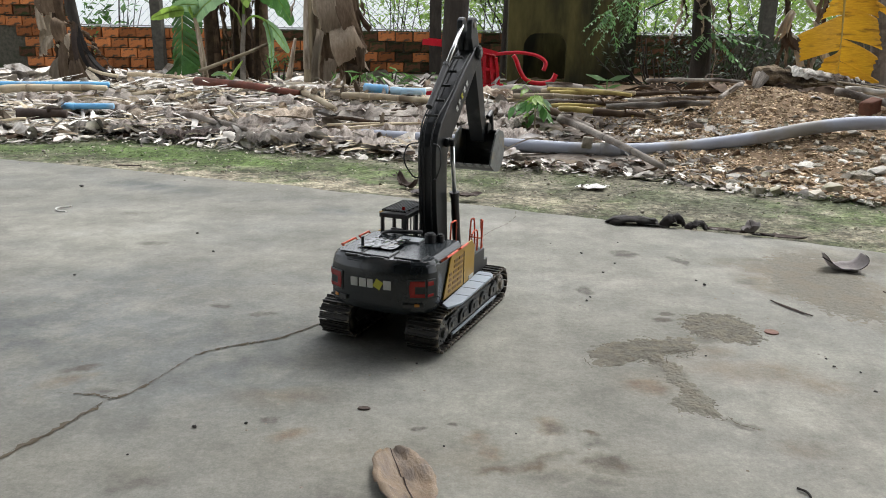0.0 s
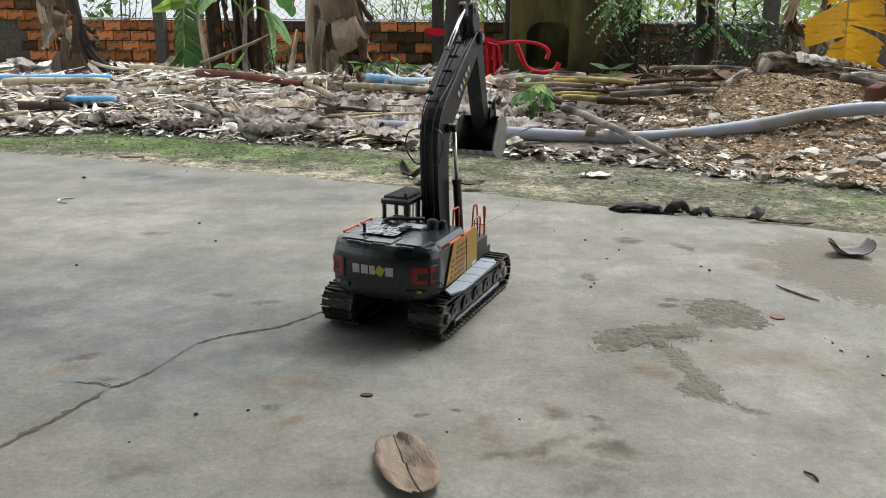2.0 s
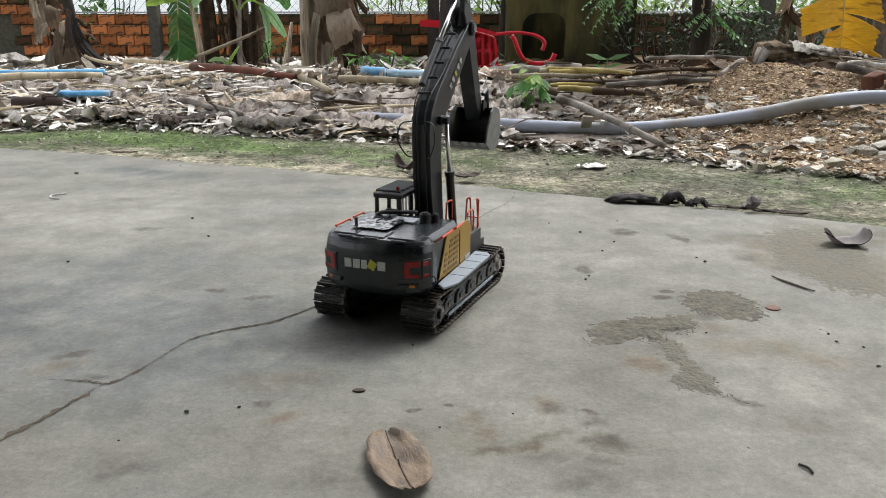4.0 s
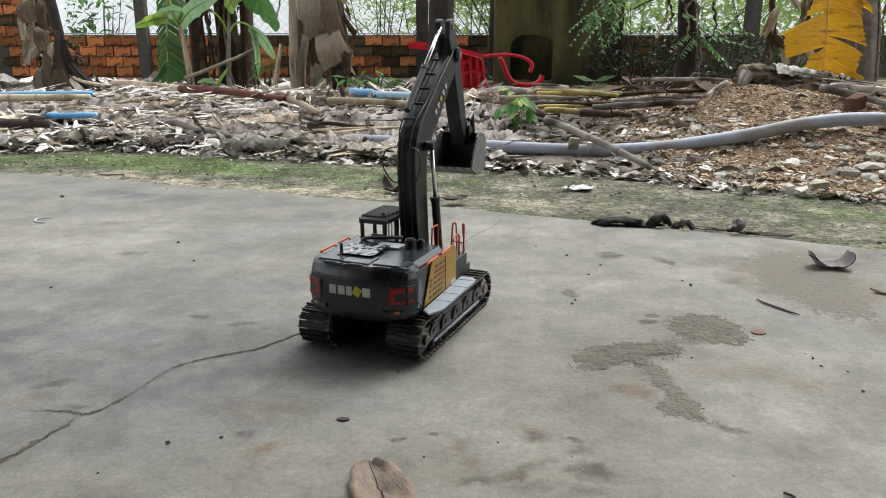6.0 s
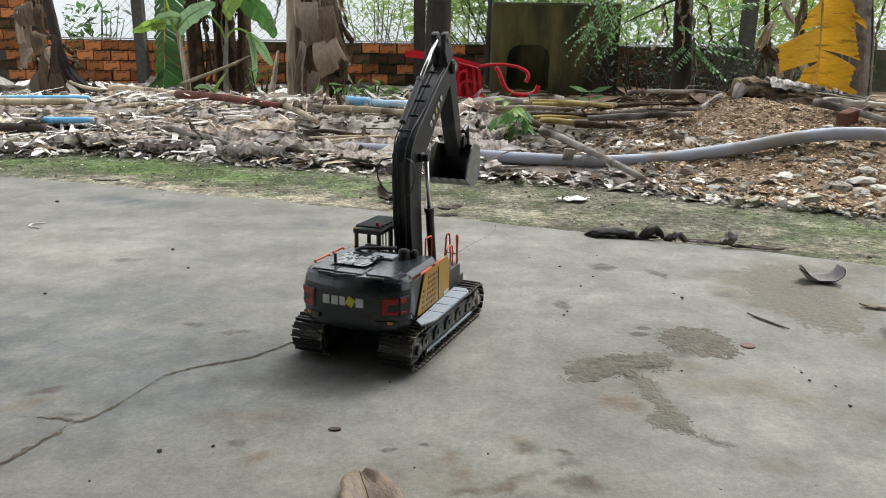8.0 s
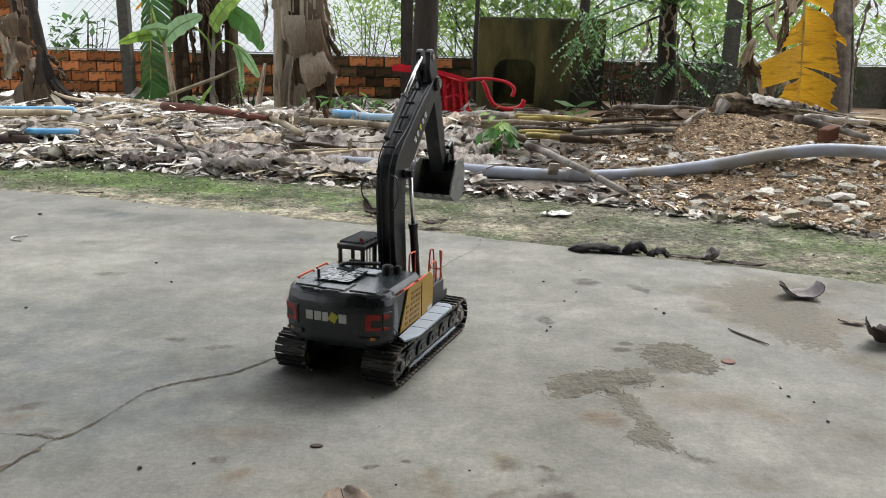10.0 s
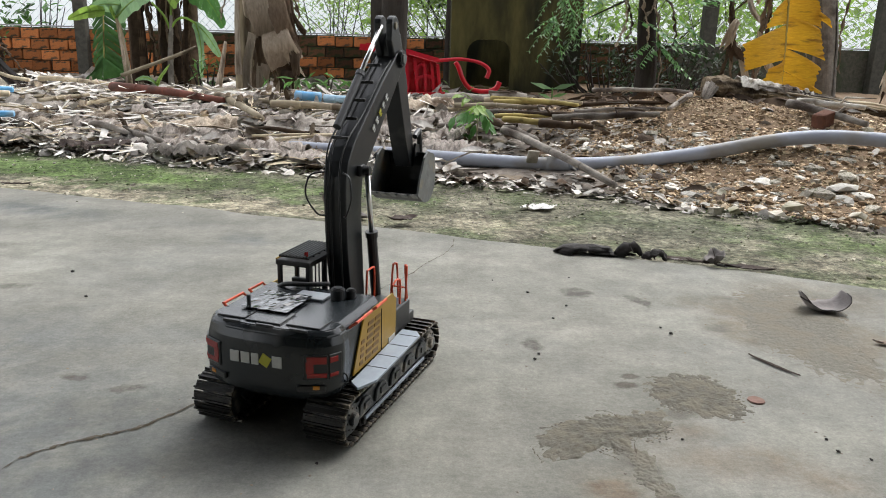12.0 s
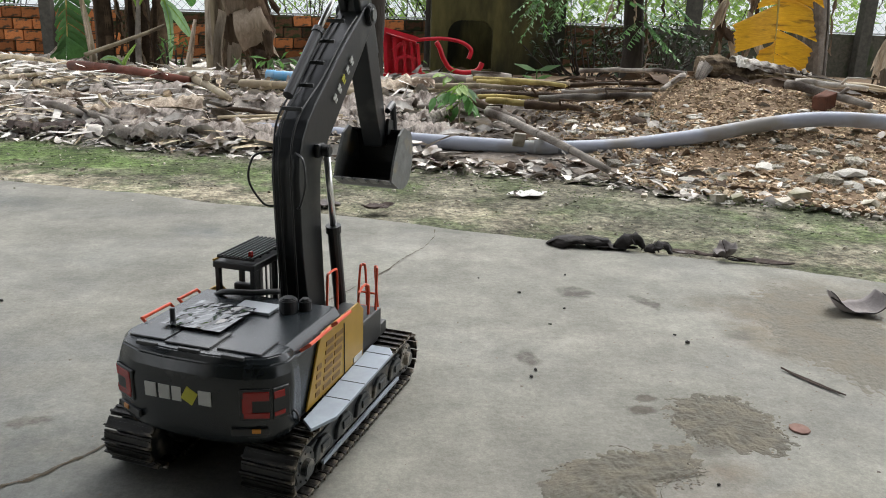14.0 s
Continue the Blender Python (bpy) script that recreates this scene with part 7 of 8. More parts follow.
part("socket", tubed([(0.545, 2.797, 0.0328), (0.62, 2.785, 0.0345)], 0.0262, 18), PVC, pipe, "slightly wider pipe socket", True)
part("socket_rim", tubed([(0.618, 2.7855, 0.0345), (0.628, 2.784, 0.035)], 0.0276, 18), PVC, pipe, "", True)
clip = obj("bracket", boxed((0, 0, 0), (0.040, 0.012, 0.045), 0.003), STONE, m=pose(0.492, 2.78, 0.060, 12, 5, 10))
tagged(clip, "pale wooden offcut leaning on the pipe", "wood piece")


def big_log():
    lg = thing("log", pose(0, 0, 0), "pale crusted fallen log on top of the rubble", "log")
    P = curve_pts([(1.37, 3.50, 0.285), (1.50, 3.49, 0.283), (1.61, 3.48, 0.268), (1.78, 3.47, 0.240), (1.95, 3.46, 0.218), (2.12, 3.44, 0.186), (2.30, 3.40, 0.155)], 12)
    rng = random.Random(4)
    bm = tube(bmesh.new(), P, [0.046 - 0.010 * i / len(P) + rng.uniform(-0.004, 0.004) for i in range(len(P))], 18)
    for v in bm.verts:
        v.co += Vector((0.004 * noise.noise(v.co * 60), -0.010 * noise.noise(v.co * 45 + Vector((5, 0, 0))), 0.012 * noise.noise(v.co * 38) + 0.005 * noise.noise(v.co * 110)))
    part("trunk", bm, LOGWOOD, lg, "brown split log")
    # a whitish crust that wraps the upper side
    rows = []
    for i, p in enumerate(P[int(len(P) * 0.20):int(len(P) * 0.52)]):
        rows.append([])
        for j in range(11):
            a = 0.25 + 2.5 * j / 10 + 0.35 * noise.noise((i * 0.35, 4.0 * (j > 5), 2))
            r = 0.053 + 0.010 * noise.noise((i * 0.55, j * 0.6, 7)) + 0.006 * noise.noise((i * 1.3, j * 1.4, 9))
            rows[-1].append(p + Vector((0.004 * noise.noise((i, j, 3)), -math.cos(a) * r, math.sin(a) * r)))
    crust = part("lichen_crust", sheet(bmesh.new(), rows), LICHENLOG, lg, "whitish crusted lichen")
    thicken(crust, 0.004)
    for k in range(44):
        p = P[int(rng.uniform(0.30, 0.98) * (len(P) - 1))] + Vector((0, -rng.uniform(0.040, 0.050), rng.uniform(-0.020, 0.030)))
        q = p + Vector((rng.uniform(0.08, 0.30), -rng.uniform(0.0, 0.03), -rng.uniform(0.02, 0.05)))
        r = rng.uniform(0.003, 0.008)
        part("bark_strip", tubed(curve_pts([p, p.lerp(q, 0.5) + Vector((0, 0, 0.006)), q], 4), [r, r, r * 1.1, r, r * 0.9, r * 0.8, r * 0.7, r * 0.5, r * 0.2], 5), (CANE, GREYWOOD, DRYDARK, CANE)[k % 4], lg)
    for k in range(70):
        p = P[int(rng.uniform(0.22, 0.58) * (len(P) - 1))] + Vector((rng.uniform(-0.02, 0.02), -rng.uniform(0.012, 0.042), rng.uniform(0.014, 0.048)))
        s = min(0.004 * rng.lognormvariate(0.6, 0.5), 0.018)
        bm = bmesh.new()
        bmesh.ops.create_icosphere(bm, subdivisions=1, radius=s, matrix=Matrix.Translation(p))
        for v in bm.verts:
            v.co = p + (v.co - p) * rng.uniform(0.5, 1.1)
        part("lichen_crust", bm, LICHENLOG, lg, "whitish crusted lichen")
    for k in range(5):
        p = Vector((1.385 + 0.015 * k, 3.48, 0.305))
        q = p + Vector((-0.05 - 0.012 * k, -0.07, -0.06 - 0.01 * k))
        part("root", tubed(curve_pts([p, p.lerp(q, 0.5) + Vector((0, 0, 0.012)), q], 4), [0.014, 0.013, 0.012, 0.011, 0.010, 0.009, 0.007, 0.005, 0.003], 7), GREYWOOD, lg)
    return lg


big_log()


def leaning(pts, r, label):
    ob = thing("cane", Matrix.Translation(pts[0]), label, "cane")
    P = [Vector(p) - Vector(pts[0]) for p in curve_pts(pts, 5)]
    part("shaft", tubed(P, [r * (1 - 0.3 * i / len(P)) for i in range(len(P))], 8), CANE, ob, "", True)


leaning([(-1.95, 5.7, 0.17), (-1.6, 5.8, 0.31), (-1.45, 5.85, 0.38)], 0.015, "bamboo cane leaning against a banana stem")
leaning([(-2.35, 5.2, 0.15), (-2.55, 5.25, 0.19), (-2.85, 5.4, 0.35)], 0.013, "curved dry cane propped on the heap")
leaning([(-0.95, 3.33, 0.03), (-1.02, 3.34, 0.10), (-1.03, 3.34, 0.125)], 0.007, "broken pale stalk standing in the litter")


# ---- litter and rubble ----
def scatter(name, material, n, region, size, slim, curl, seed, label, cat, dense=None, lift=0.012, tilt=0.5):
    """Loose curled pieces lying on the heap, past counting."""
    rng = random.Random(seed)
    vs, fs = [], []
    x0, x1, y0, y1 = region
    made = 0
    while made < n:
        x = rng.uniform(x0, x1)
        f = table(FEET, x)
        y = f + y0 + (y1 - y0) * rng.random() ** 1.25
        if dense and rng.random() > dense(x, y - f):
            continue
        made += 1
        L = size * rng.uniform(0.4, 1.5) * (1 + 0.12 * (y - f))
        W = L * slim * rng.uniform(0.5, 1.5)
        a = rng.gauss(0, 1.2)
        d = Vector((math.cos(a), math.sin(a), rng.gauss(0, tilt * 0.4)))
        s = Vector((-math.sin(a), math.cos(a), rng.gauss(0, tilt)))
        up = d.cross(s).normalized()
        if up.z < 0:
            up = -up
        c = Vector((x, y, heap(x, y) - 0.022 + rng.uniform(0.0, lift)))
        k = curl * rng.uniform(-0.5, 1.3)
        k2 = curl * rng.uniform(-1, 1)
        i = len(vs)
        for r in range(5):
            u = r / 4 - 0.5
            w = W * (0.25 + 0.75 * math.cos(u * 2.7)) * rng.uniform(0.7, 1.15)
            for q in (-0.5, 0.0, 0.5):
                vs.append(tuple(c + d * u * L + s * q * w + up * (k * L * (0.25 - u * u) * 0.8 + k2 * abs(q) * w * 1.1 + rng.uniform(-0.10, 0.10) * W)))
        for r in range(4):
            for q in range(2):
                j = i + r * 3 + q
                fs.append((j, j + 1, j + 4, j + 3))
    o = mesh_of(name, vs, fs, material, True)
    return tagged(o, label, cat, kind="stuff")


def left(x, e):
    """Where litter lies: thick on the left, thinning into the rubble, clear of the drain pipe."""
    off = table(FEET, x) + e - float(np.interp(x, [0.02, 0.57, 1.15, 1.6], [2.97, 2.79, 2.75, 2.65]))
    if x > -0.05 and -0.09 < off < 0.04:
        return 0.0
    return 1.0 if x < 0.3 else max(0.0, 1.0 - (x - 0.3) * 1.1)



right = lambda x, e: min(max((x - 0.72 + 0.25 * min(e, 0.6)) * 2.2, 0.0), 1.0)
scatter("dry_leaf_litter", LITTER, 4300, (-4.6, 0.30, 0.0, 2.1), 0.105, 0.20, 0.6, 21, "dry grey-brown banana leaf litter", "leaf litter", left, 0.055, 0.9)
scatter("dry_leaf_scraps", LITTER, 7500, (-4.6, 1.3, -0.08, 1.5), 0.045, 0.32, 0.6, 22, "small dry leaf scraps", "leaf litter", left, 0.03)
scatter("brown_leaf_litter", DRYDARK, 2600, (-4.6, 1.3, -0.02, 1.9), 0.058, 0.45, 0.7, 23, "dark brown dead leaves", "leaf litter", left, 0.035)
scatter("pale_fibre_strips", CANE, 1900, (-4.6, -0.15, 0.02, 1.9), 0.24, 0.06, 0.25, 24, "pale dry fibre strips and thin stalks", "dry stalks", left, 0.06, 0.3)
scatter("bleached_scraps", SCRAP, 1900, (-4.6, -0.3, 0.0, 1.9), 0.08, 0.2, 0.7, 27, "bleached whitish leaf scraps", "leaf litter", left, 0.05, 0.25)
scatter("bleached_stalks", SCRAP, 800, (-4.0, -0.8, 0.10, 1.9), 0.34, 0.045, 0.2, 29, "long bleached dry stalks on the heap", "dry stalks", left, 0.07, 0.25)
scatter("far_brown_litter", DRYDARK, 900, (0.2, 3.5, 1.4, 4.5), 0.12, 0.4, 0.5, 28, "dark dead leaves at the back of the heap", "leaf litter", None, 0.03)
scatter("far_litter", LITTER, 800, (-4.5, 0.4, 1.5, 4.5), 0.16, 0.4, 0.5, 25, "dry leaf litter under the banana plants", "leaf litter", None, 0.03)
low = lambda x, e: min(max((x - 0.1) * 1.6, 0.0), 1.0) * (1.0 if e < 0.45 else 0.55)
scatter("grey_shards", GREYWOOD, 1700, (0.1, 2.6, -0.06, 1.1), 0.040, 0.55, 0.25, 30, "flat grey bark and leaf shards on the rubble", "leaf litter", low, 0.02, 0.35)
scatter("plaster_shards", WHITECHIP, 420, (0.5, 2.6, -0.08, 0.75), 0.046, 0.6, 0.05, 39, "flat white plaster shards at the foot of the rubble", "rubble", low, 0.02, 0.3)
scatter("rubble_brown_bits", BROWNSHEET, 2600, (0.5, 3.2, 0.0, 1.9), 0.026, 0.5, 0.5, 43, "brown leaf bits on the rubble", "leaf litter", right, 0.02, 0.4)
scatter("rubble_leaves", LITTER, 420, (0.3, 3.2, -0.05, 1.6), 0.050, 0.5, 0.6, 26, "dead leaves on the rubble", "leaf litter", right, 0.02)


def lumps(name, material, n, region, size, seed, label, cat, dense=None, flat=0.7, spread=1.2):
    rng = random.Random(seed)
    vs, fs = [], []
    x0, x1, y0, y1 = region
    made = 0
    while made < n:
        x = rng.uniform(x0, x1)
        f = table(FEET, x)
        y = f + y0 + (y1 - y0) * rng.random() ** spread
        if dense and rng.random() > dense(x, y - f):
            continue
        made += 1
        s = size * rng.lognormvariate(0, 0.45)
        c = Vector((x, y, heap(x, y) - 0.003 + s * 0.15))
        R = Euler((rng.uniform(0, 6), rng.uniform(0, 6), rng.uniform(0, 6))).to_matrix()
        i = len(vs)
        for q in [(a, b, d) for a in (-1, 1) for b in (-1, 1) for d in (-1, 1)]:
            v = R @ Vector([a * s * 0.42 * rng.uniform(0.45, 1.2) for a in q])
            v.z *= flat
            vs.append(tuple(c + v))
        for t in ((0, 1, 3, 2), (4, 6, 7, 5), (0, 4, 5, 1), (2, 3, 7, 6), (0, 2, 6, 4), (1, 5, 7, 3)):
            fs.append(tuple(i + k for k in t))
    return tagged(mesh_of(name, vs, fs, material, False), label, cat, kind="stuff")


lumps("rubble_gravel", RUBBLE, 64000, (0.40, 3.4, -0.02, 1.9), 0.0064, 31, "loose orange-brown rubble and gravel", "rubble", right)
RUBBLELIGHT = mat("pale orange gravel", (0.80, 0.67, 0.49), (0.56, 0.43, 0.29), rough=0.9, scale=60, bump=0.5, island=0.4)
lumps("pale_gravel", RUBBLELIGHT, 11000, (0.45, 3.4, 0.0, 1.9), 0.0066, 51, "pale orange and tan gravel", "rubble", right)
lumps("dark_rubble_crumbs", RUBBLESOIL, 9000, (0.40, 3.4, -0.04, 1.8), 0.010, 38, "dark brown crumbs among the rubble", "rubble", right)
lumps("rubble_stones", STONE, 1300, (0.3, 4.4, -0.10, 1.0), 0.015, 32, "pale stones and broken plaster", "stones", right)
lumps("white_rubble_chips", WHITECHIP, 800, (0.55, 3.2, -0.10, 1.0), 0.013, 33, "white plaster crumbs", "rubble", right, 0.5)
lumps("soil_crumbs", GREYWOOD, 600, (-3.2, 2.2, -0.60, 0.5), 0.0040, 34, "dark soil crumbs and scraps at the foot of the heap", "soil", None, 0.6, 1.6)
def aggregate(name, material, spots, n, size, seed, label):
    """Bare aggregate showing in the worn patches of the slab."""
    rng = random.Random(seed)
    vs, fs = [], []
    for k in range(n):
        x, y, rx, ry = spots[rng.randrange(len(spots))]
        a, q = rng.uniform(0, 6.3), rng.random() ** 0.6
        c = Vector((x + math.cos(a) * rx * q, y + math.sin(a) * ry * q, 0.0))
        s = size * rng.uniform(0.5, 1.6)
        i = len(vs)
        t = rng.uniform(0, 1.5)
        for j in range(4):
            vs.append((c.x + math.cos(t + j * 1.57) * s * rng.uniform(0.6, 1.2), c.y + math.sin(t + j * 1.57) * s * rng.uniform(0.6, 1.2), 0.0))
        vs.append((c.x, c.y, s * 0.3))
        fs += [(i + j, i + (j + 1) % 4, i + 4) for j in range(4)]
    return tagged(mesh_of(name, vs, fs, material), label, "gravel", kind="stuff")


WORN = [(0.402, 1.055, 0.064, 0.058), (0.402, 1.055, 0.062, 0.060), (0.235, 0.955, 0.050, 0.035), (0.305, 0.968, 0.040, 0.028), (0.287, 0.805, 0.026, 0.028)]
GRITSTONE = mat("dull grit", (0.20, 0.182, 0.145), (0.10, 0.09, 0.072), rough=0.95, scale=40, bump=0.3, island=0.5)
aggregate("worn_aggregate", GRITSTONE, WORN, 1100, 0.0017, 71, "fine aggregate bared in worn concrete")
aggregate("slab_grit", MOUND, [(0.1, 1.1, 0.9, 0.6), (-0.5, 1.1, 0.7, 0.6), (0.6, 1.2, 0.3, 0.3)], 420, 0.0016, 73, "dark grit strewn over the slab")
MOSSM = mat("moss tuft", (0.076, 0.120, 0.030), (0.044, 0.072, 0.021), rough=0.95, scale=40, bump=0.5, island=0.5)
mossy = lambda x, e: 1.0 if noise.noise((x * 2.3, e * 6, 3)) + 0.6 * noise.noise((x * 8, e * 14, 5)) > 0.05 else 0.04
lumps("moss_tufts", MOSSM, 4200, (-2.6, 1.8, -0.40, 0.06), 0.0030, 36, "low tufts of bright green moss on the soil", "moss", mossy, 0.3, 0.8)
lumps("soil_clods", SOIL, 900, (-2.6, 1.8, -0.60, 0.06), 0.0045, 37, "small sandy clods on the soil", "soil", None, 0.5, 1.0)
lumps("edge_grit", STONE, 600, (-1.6, 1.6, -0.80, 0.1), 0.005, 35, "fine grit strewn on the soil", "grit", None, 0.7, 1.0)

# pale backdrop added behind the fence and trees; its own faint glow brightens it
BACKGLOW = mat("glowing pale backdrop", (0.93, 0.95, 0.97), (0.84, 0.87, 0.88), rough=1.0, scale=1.6, bump=0.0, spots=(0.74, 0.81, 0.77), spot_scale=0.7, spot_at=0.58)
BACKGLOW.node_tree.nodes["Principled BSDF"].inputs["Emission Color"].default_value = (0.93, 0.97, 1.0, 1)
BACKGLOW.node_tree.nodes["Principled BSDF"].inputs["Emission Strength"].default_value = 0.20
tagged(obj("backdrop", boxed((0, 26.0, 3.0), (70.0, 0.3, 6.4), 0.0), BACKGLOW), "glowing pale backdrop behind the trees", "backdrop", kind="structure")

STONES = [stone_mesh("stone", STONE, k, 0.22, 0.6) for k in range(4)]
CHIPS = [stone_mesh("plaster_chip", WHITECHIP, 10 + k, 0.18, 0.3) for k in range(4)]


def put_lump(me, name, x, y, sx, sy, sz, rz, label, cat, group, extra=0.0, tip=0.0):
    o = new(name, me)
    o.matrix_basis = Matrix.LocRotScale((x, y, heap(x, y) - 0.014 + sz * 0.16 + extra), Euler((tip, 0, rz)), (sx, sy, sz))
    return tagged(o, label, cat, group)


rng = random.Random(55)
for k, (x, y, s) in enumerate(((1.31, 2.61, 0.085), (1.39, 2.56, 0.075), (1.15, 2.44, 0.06), (1.12, 3.04, 0.06), (1.29, 2.34, 0.10), (1.44, 2.44, 0.09), (0.76, 3.14, 0.07), (0.59, 4.3, 0.10), (0.95, 2.95, 0.05), (1.05, 2.75, 0.05), (1.23, 2.50, 0.07), (1.52, 2.60, 0.08), (1.6, 2.45, 0.09), (0.9, 3.25, 0.05), (0.66, 2.98, 0.055), (0.83, 3.02, 0.045))):
    put_lump(STONES[k % 4], "stone", x, y, s * 1.1, s * 0.8, s * 0.75, rng.uniform(0, 6), "pale sandy stone in the rubble", "stone", "stones in the rubble")
for k, (x, y, s) in enumerate(((0.81, 2.58, 0.055), (0.845, 2.585, 0.04), (1.2, 2.5, 0.09), (1.31, 2.49, 0.06), (1.37, 2.36, 0.11), (1.56, 2.96, 0.06), (1.19, 3.05, 0.055), (1.21, 3.17, 0.05), (1.07, 2.54, 0.05), (0.94, 2.57, 0.04), (1.02, 2.50, 0.045), (1.40, 2.30, 0.07), (1.15, 2.56, 0.05), (0.92, 2.9, 0.05), (0.74, 3.0, 0.05))):
    put_lump(CHIPS[k % 4], "plaster_chip", x, y, s * 1.1, s * 0.8, s * 0.9, rng.uniform(0, 6), "white broken plaster chip on the rubble", "plaster chip", "plaster chips in the rubble", 0.004, 0.5 if k < 2 else rng.uniform(-0.3, 0.3))
for k in range(46):
    x = rng.uniform(0.75, 2.1)
    y = table(FEET, x) + rng.uniform(0.02, 0.60)
    if abs(y - float(np.interp(x, [0.02, 0.57, 1.15, 1.6, 2.4], [2.97, 2.79, 2.75, 2.65, 2.3]))) < 0.07:
        continue
    sz = rng.uniform(0.025, 0.075)
    if k % 3:
        put_lump(STONES[k % 4], "stone", x, y, sz * 1.2, sz * 0.9, sz * 0.8, rng.uniform(0, 6), "pale sandy stone in the rubble", "stone", "stones in the rubble", 0.0, rng.uniform(-0.4, 0.4))
    else:
        put_lump(CHIPS[k % 4], "plaster_chip", x, y, sz * 1.3, sz * 0.9, sz * 0.9, rng.uniform(0, 6), "white broken plaster chip on the rubble", "plaster chip", "plaster chips in the rubble", 0.004, rng.uniform(-0.4, 0.4))
half = boxed((0, 0, 0.034), (0.066, 0.050, 0.075), 0.008)
for v in half.verts:
    v.co += Vector((0.010 * noise.noise(v.co * 40), 0.008 * noise.noise(v.co * 40 + Vector((3, 0, 0))), 0.012 * noise.noise(v.co * 25 + Vector((0, 5, 0)))))
tagged(obj("brick_piece", half, REDCLAY, m=pose(1.63, 2.96, heap(1.63, 2.96) - 0.016, 8, -14, 24)), "broken dark red brick on the rubble", "brick")
put_lump(CHIPS[2], "plaster_chip", 1.655, 3.10, 0.060, 0.050, 0.16, 0.6, "white broken plaster chip on the rubble", "plaster chip", "plaster chips in the rubble", 0.012, 0.3)
put_lump(STONES[1], "stone", 0.55, 4.45, 0.11, 0.09, 0.12, 1.0, "round brown stone at the back of the heap", "stone", "", 0.03)
cup = obj("plastic_cup", bmesh.ops.create_cone and tubed([(0, 0, 0), (0, 0, 0.05)], [0.022, 0.028], 14), PVC, m=pose(0.83, 4.35, heap(0.83, 4.35) + 0.0, 180, 0, 0))
cup.location.z += 0.05
tagged(cup, "grey plastic cup upside down on the heap", "cup")
tub = obj("food_carton", boxed((0, 0, 0.03), (0.09, 0.06, 0.06), 0.006), PAPER, m=pose(-0.22, 4.35, heap(-0.22, 4.35), 10, 15, 20))
tagged(tub, "crushed white carton on the heap", "carton")
tub2 = obj("red_tub", boxed((0, 0, 0.025), (0.06, 0.05, 0.05), 0.008), REDPLASTIC, m=pose(-0.13, 4.3, heap(-0.13, 4.3), 0, 10, 5))
tagged(tub2, "small red plastic tub on the heap", "tub")


def dark_leaf_sheet(x, y, L, W, rz, material, label, seed, hump=0.05, extra=0.0):
    """A large dead leaf draped on the heap, pleated across."""
    rng = random.Random(seed)
    bm = bmesh.new()
    R = Matrix.Rotation(radians(rz), 3, "Z")
    g = []
    for j in range(13):
        row = []
        for i in range(43):
            u, v = i / 42 - 0.5, j / 12 - 0.5
            w = W * (1 - 1.6 * u * u) * (1.0 + 0.35 * noise.noise((u * 9, 2 * (v > 0), seed)) + 0.22 * noise.noise((u * 31, 2 * (v > 0), seed + 3)))
            p = R @ Vector((u * L + 0.012 * noise.noise((v * 6, u * 3, seed + 8)), v * w, 0))
            px, py = x + p.x, y + p.y
            fold = 0.007 * math.sin(i * 1.7 + 0.8 * math.sin(j * 0.5 + seed)) * (0.3 + abs(v) * 1.3) + 0.020 * noise.noise((u * L * 26, v * 1.6, seed)) + 0.005 * noise.noise((px * 60, py * 60, seed + 1))
            row.append((px, py, heap(px, py) + 0.024 + extra + hump * (0.25 - v * v) * 2 + fold))
        g.append(row)
    sheet(bm, g)
    ob = obj("dead_banana_leaf", bm, material, smooth=True)
    return tagged(ob, label, "dead leaf", "large dead leaves on the heap")


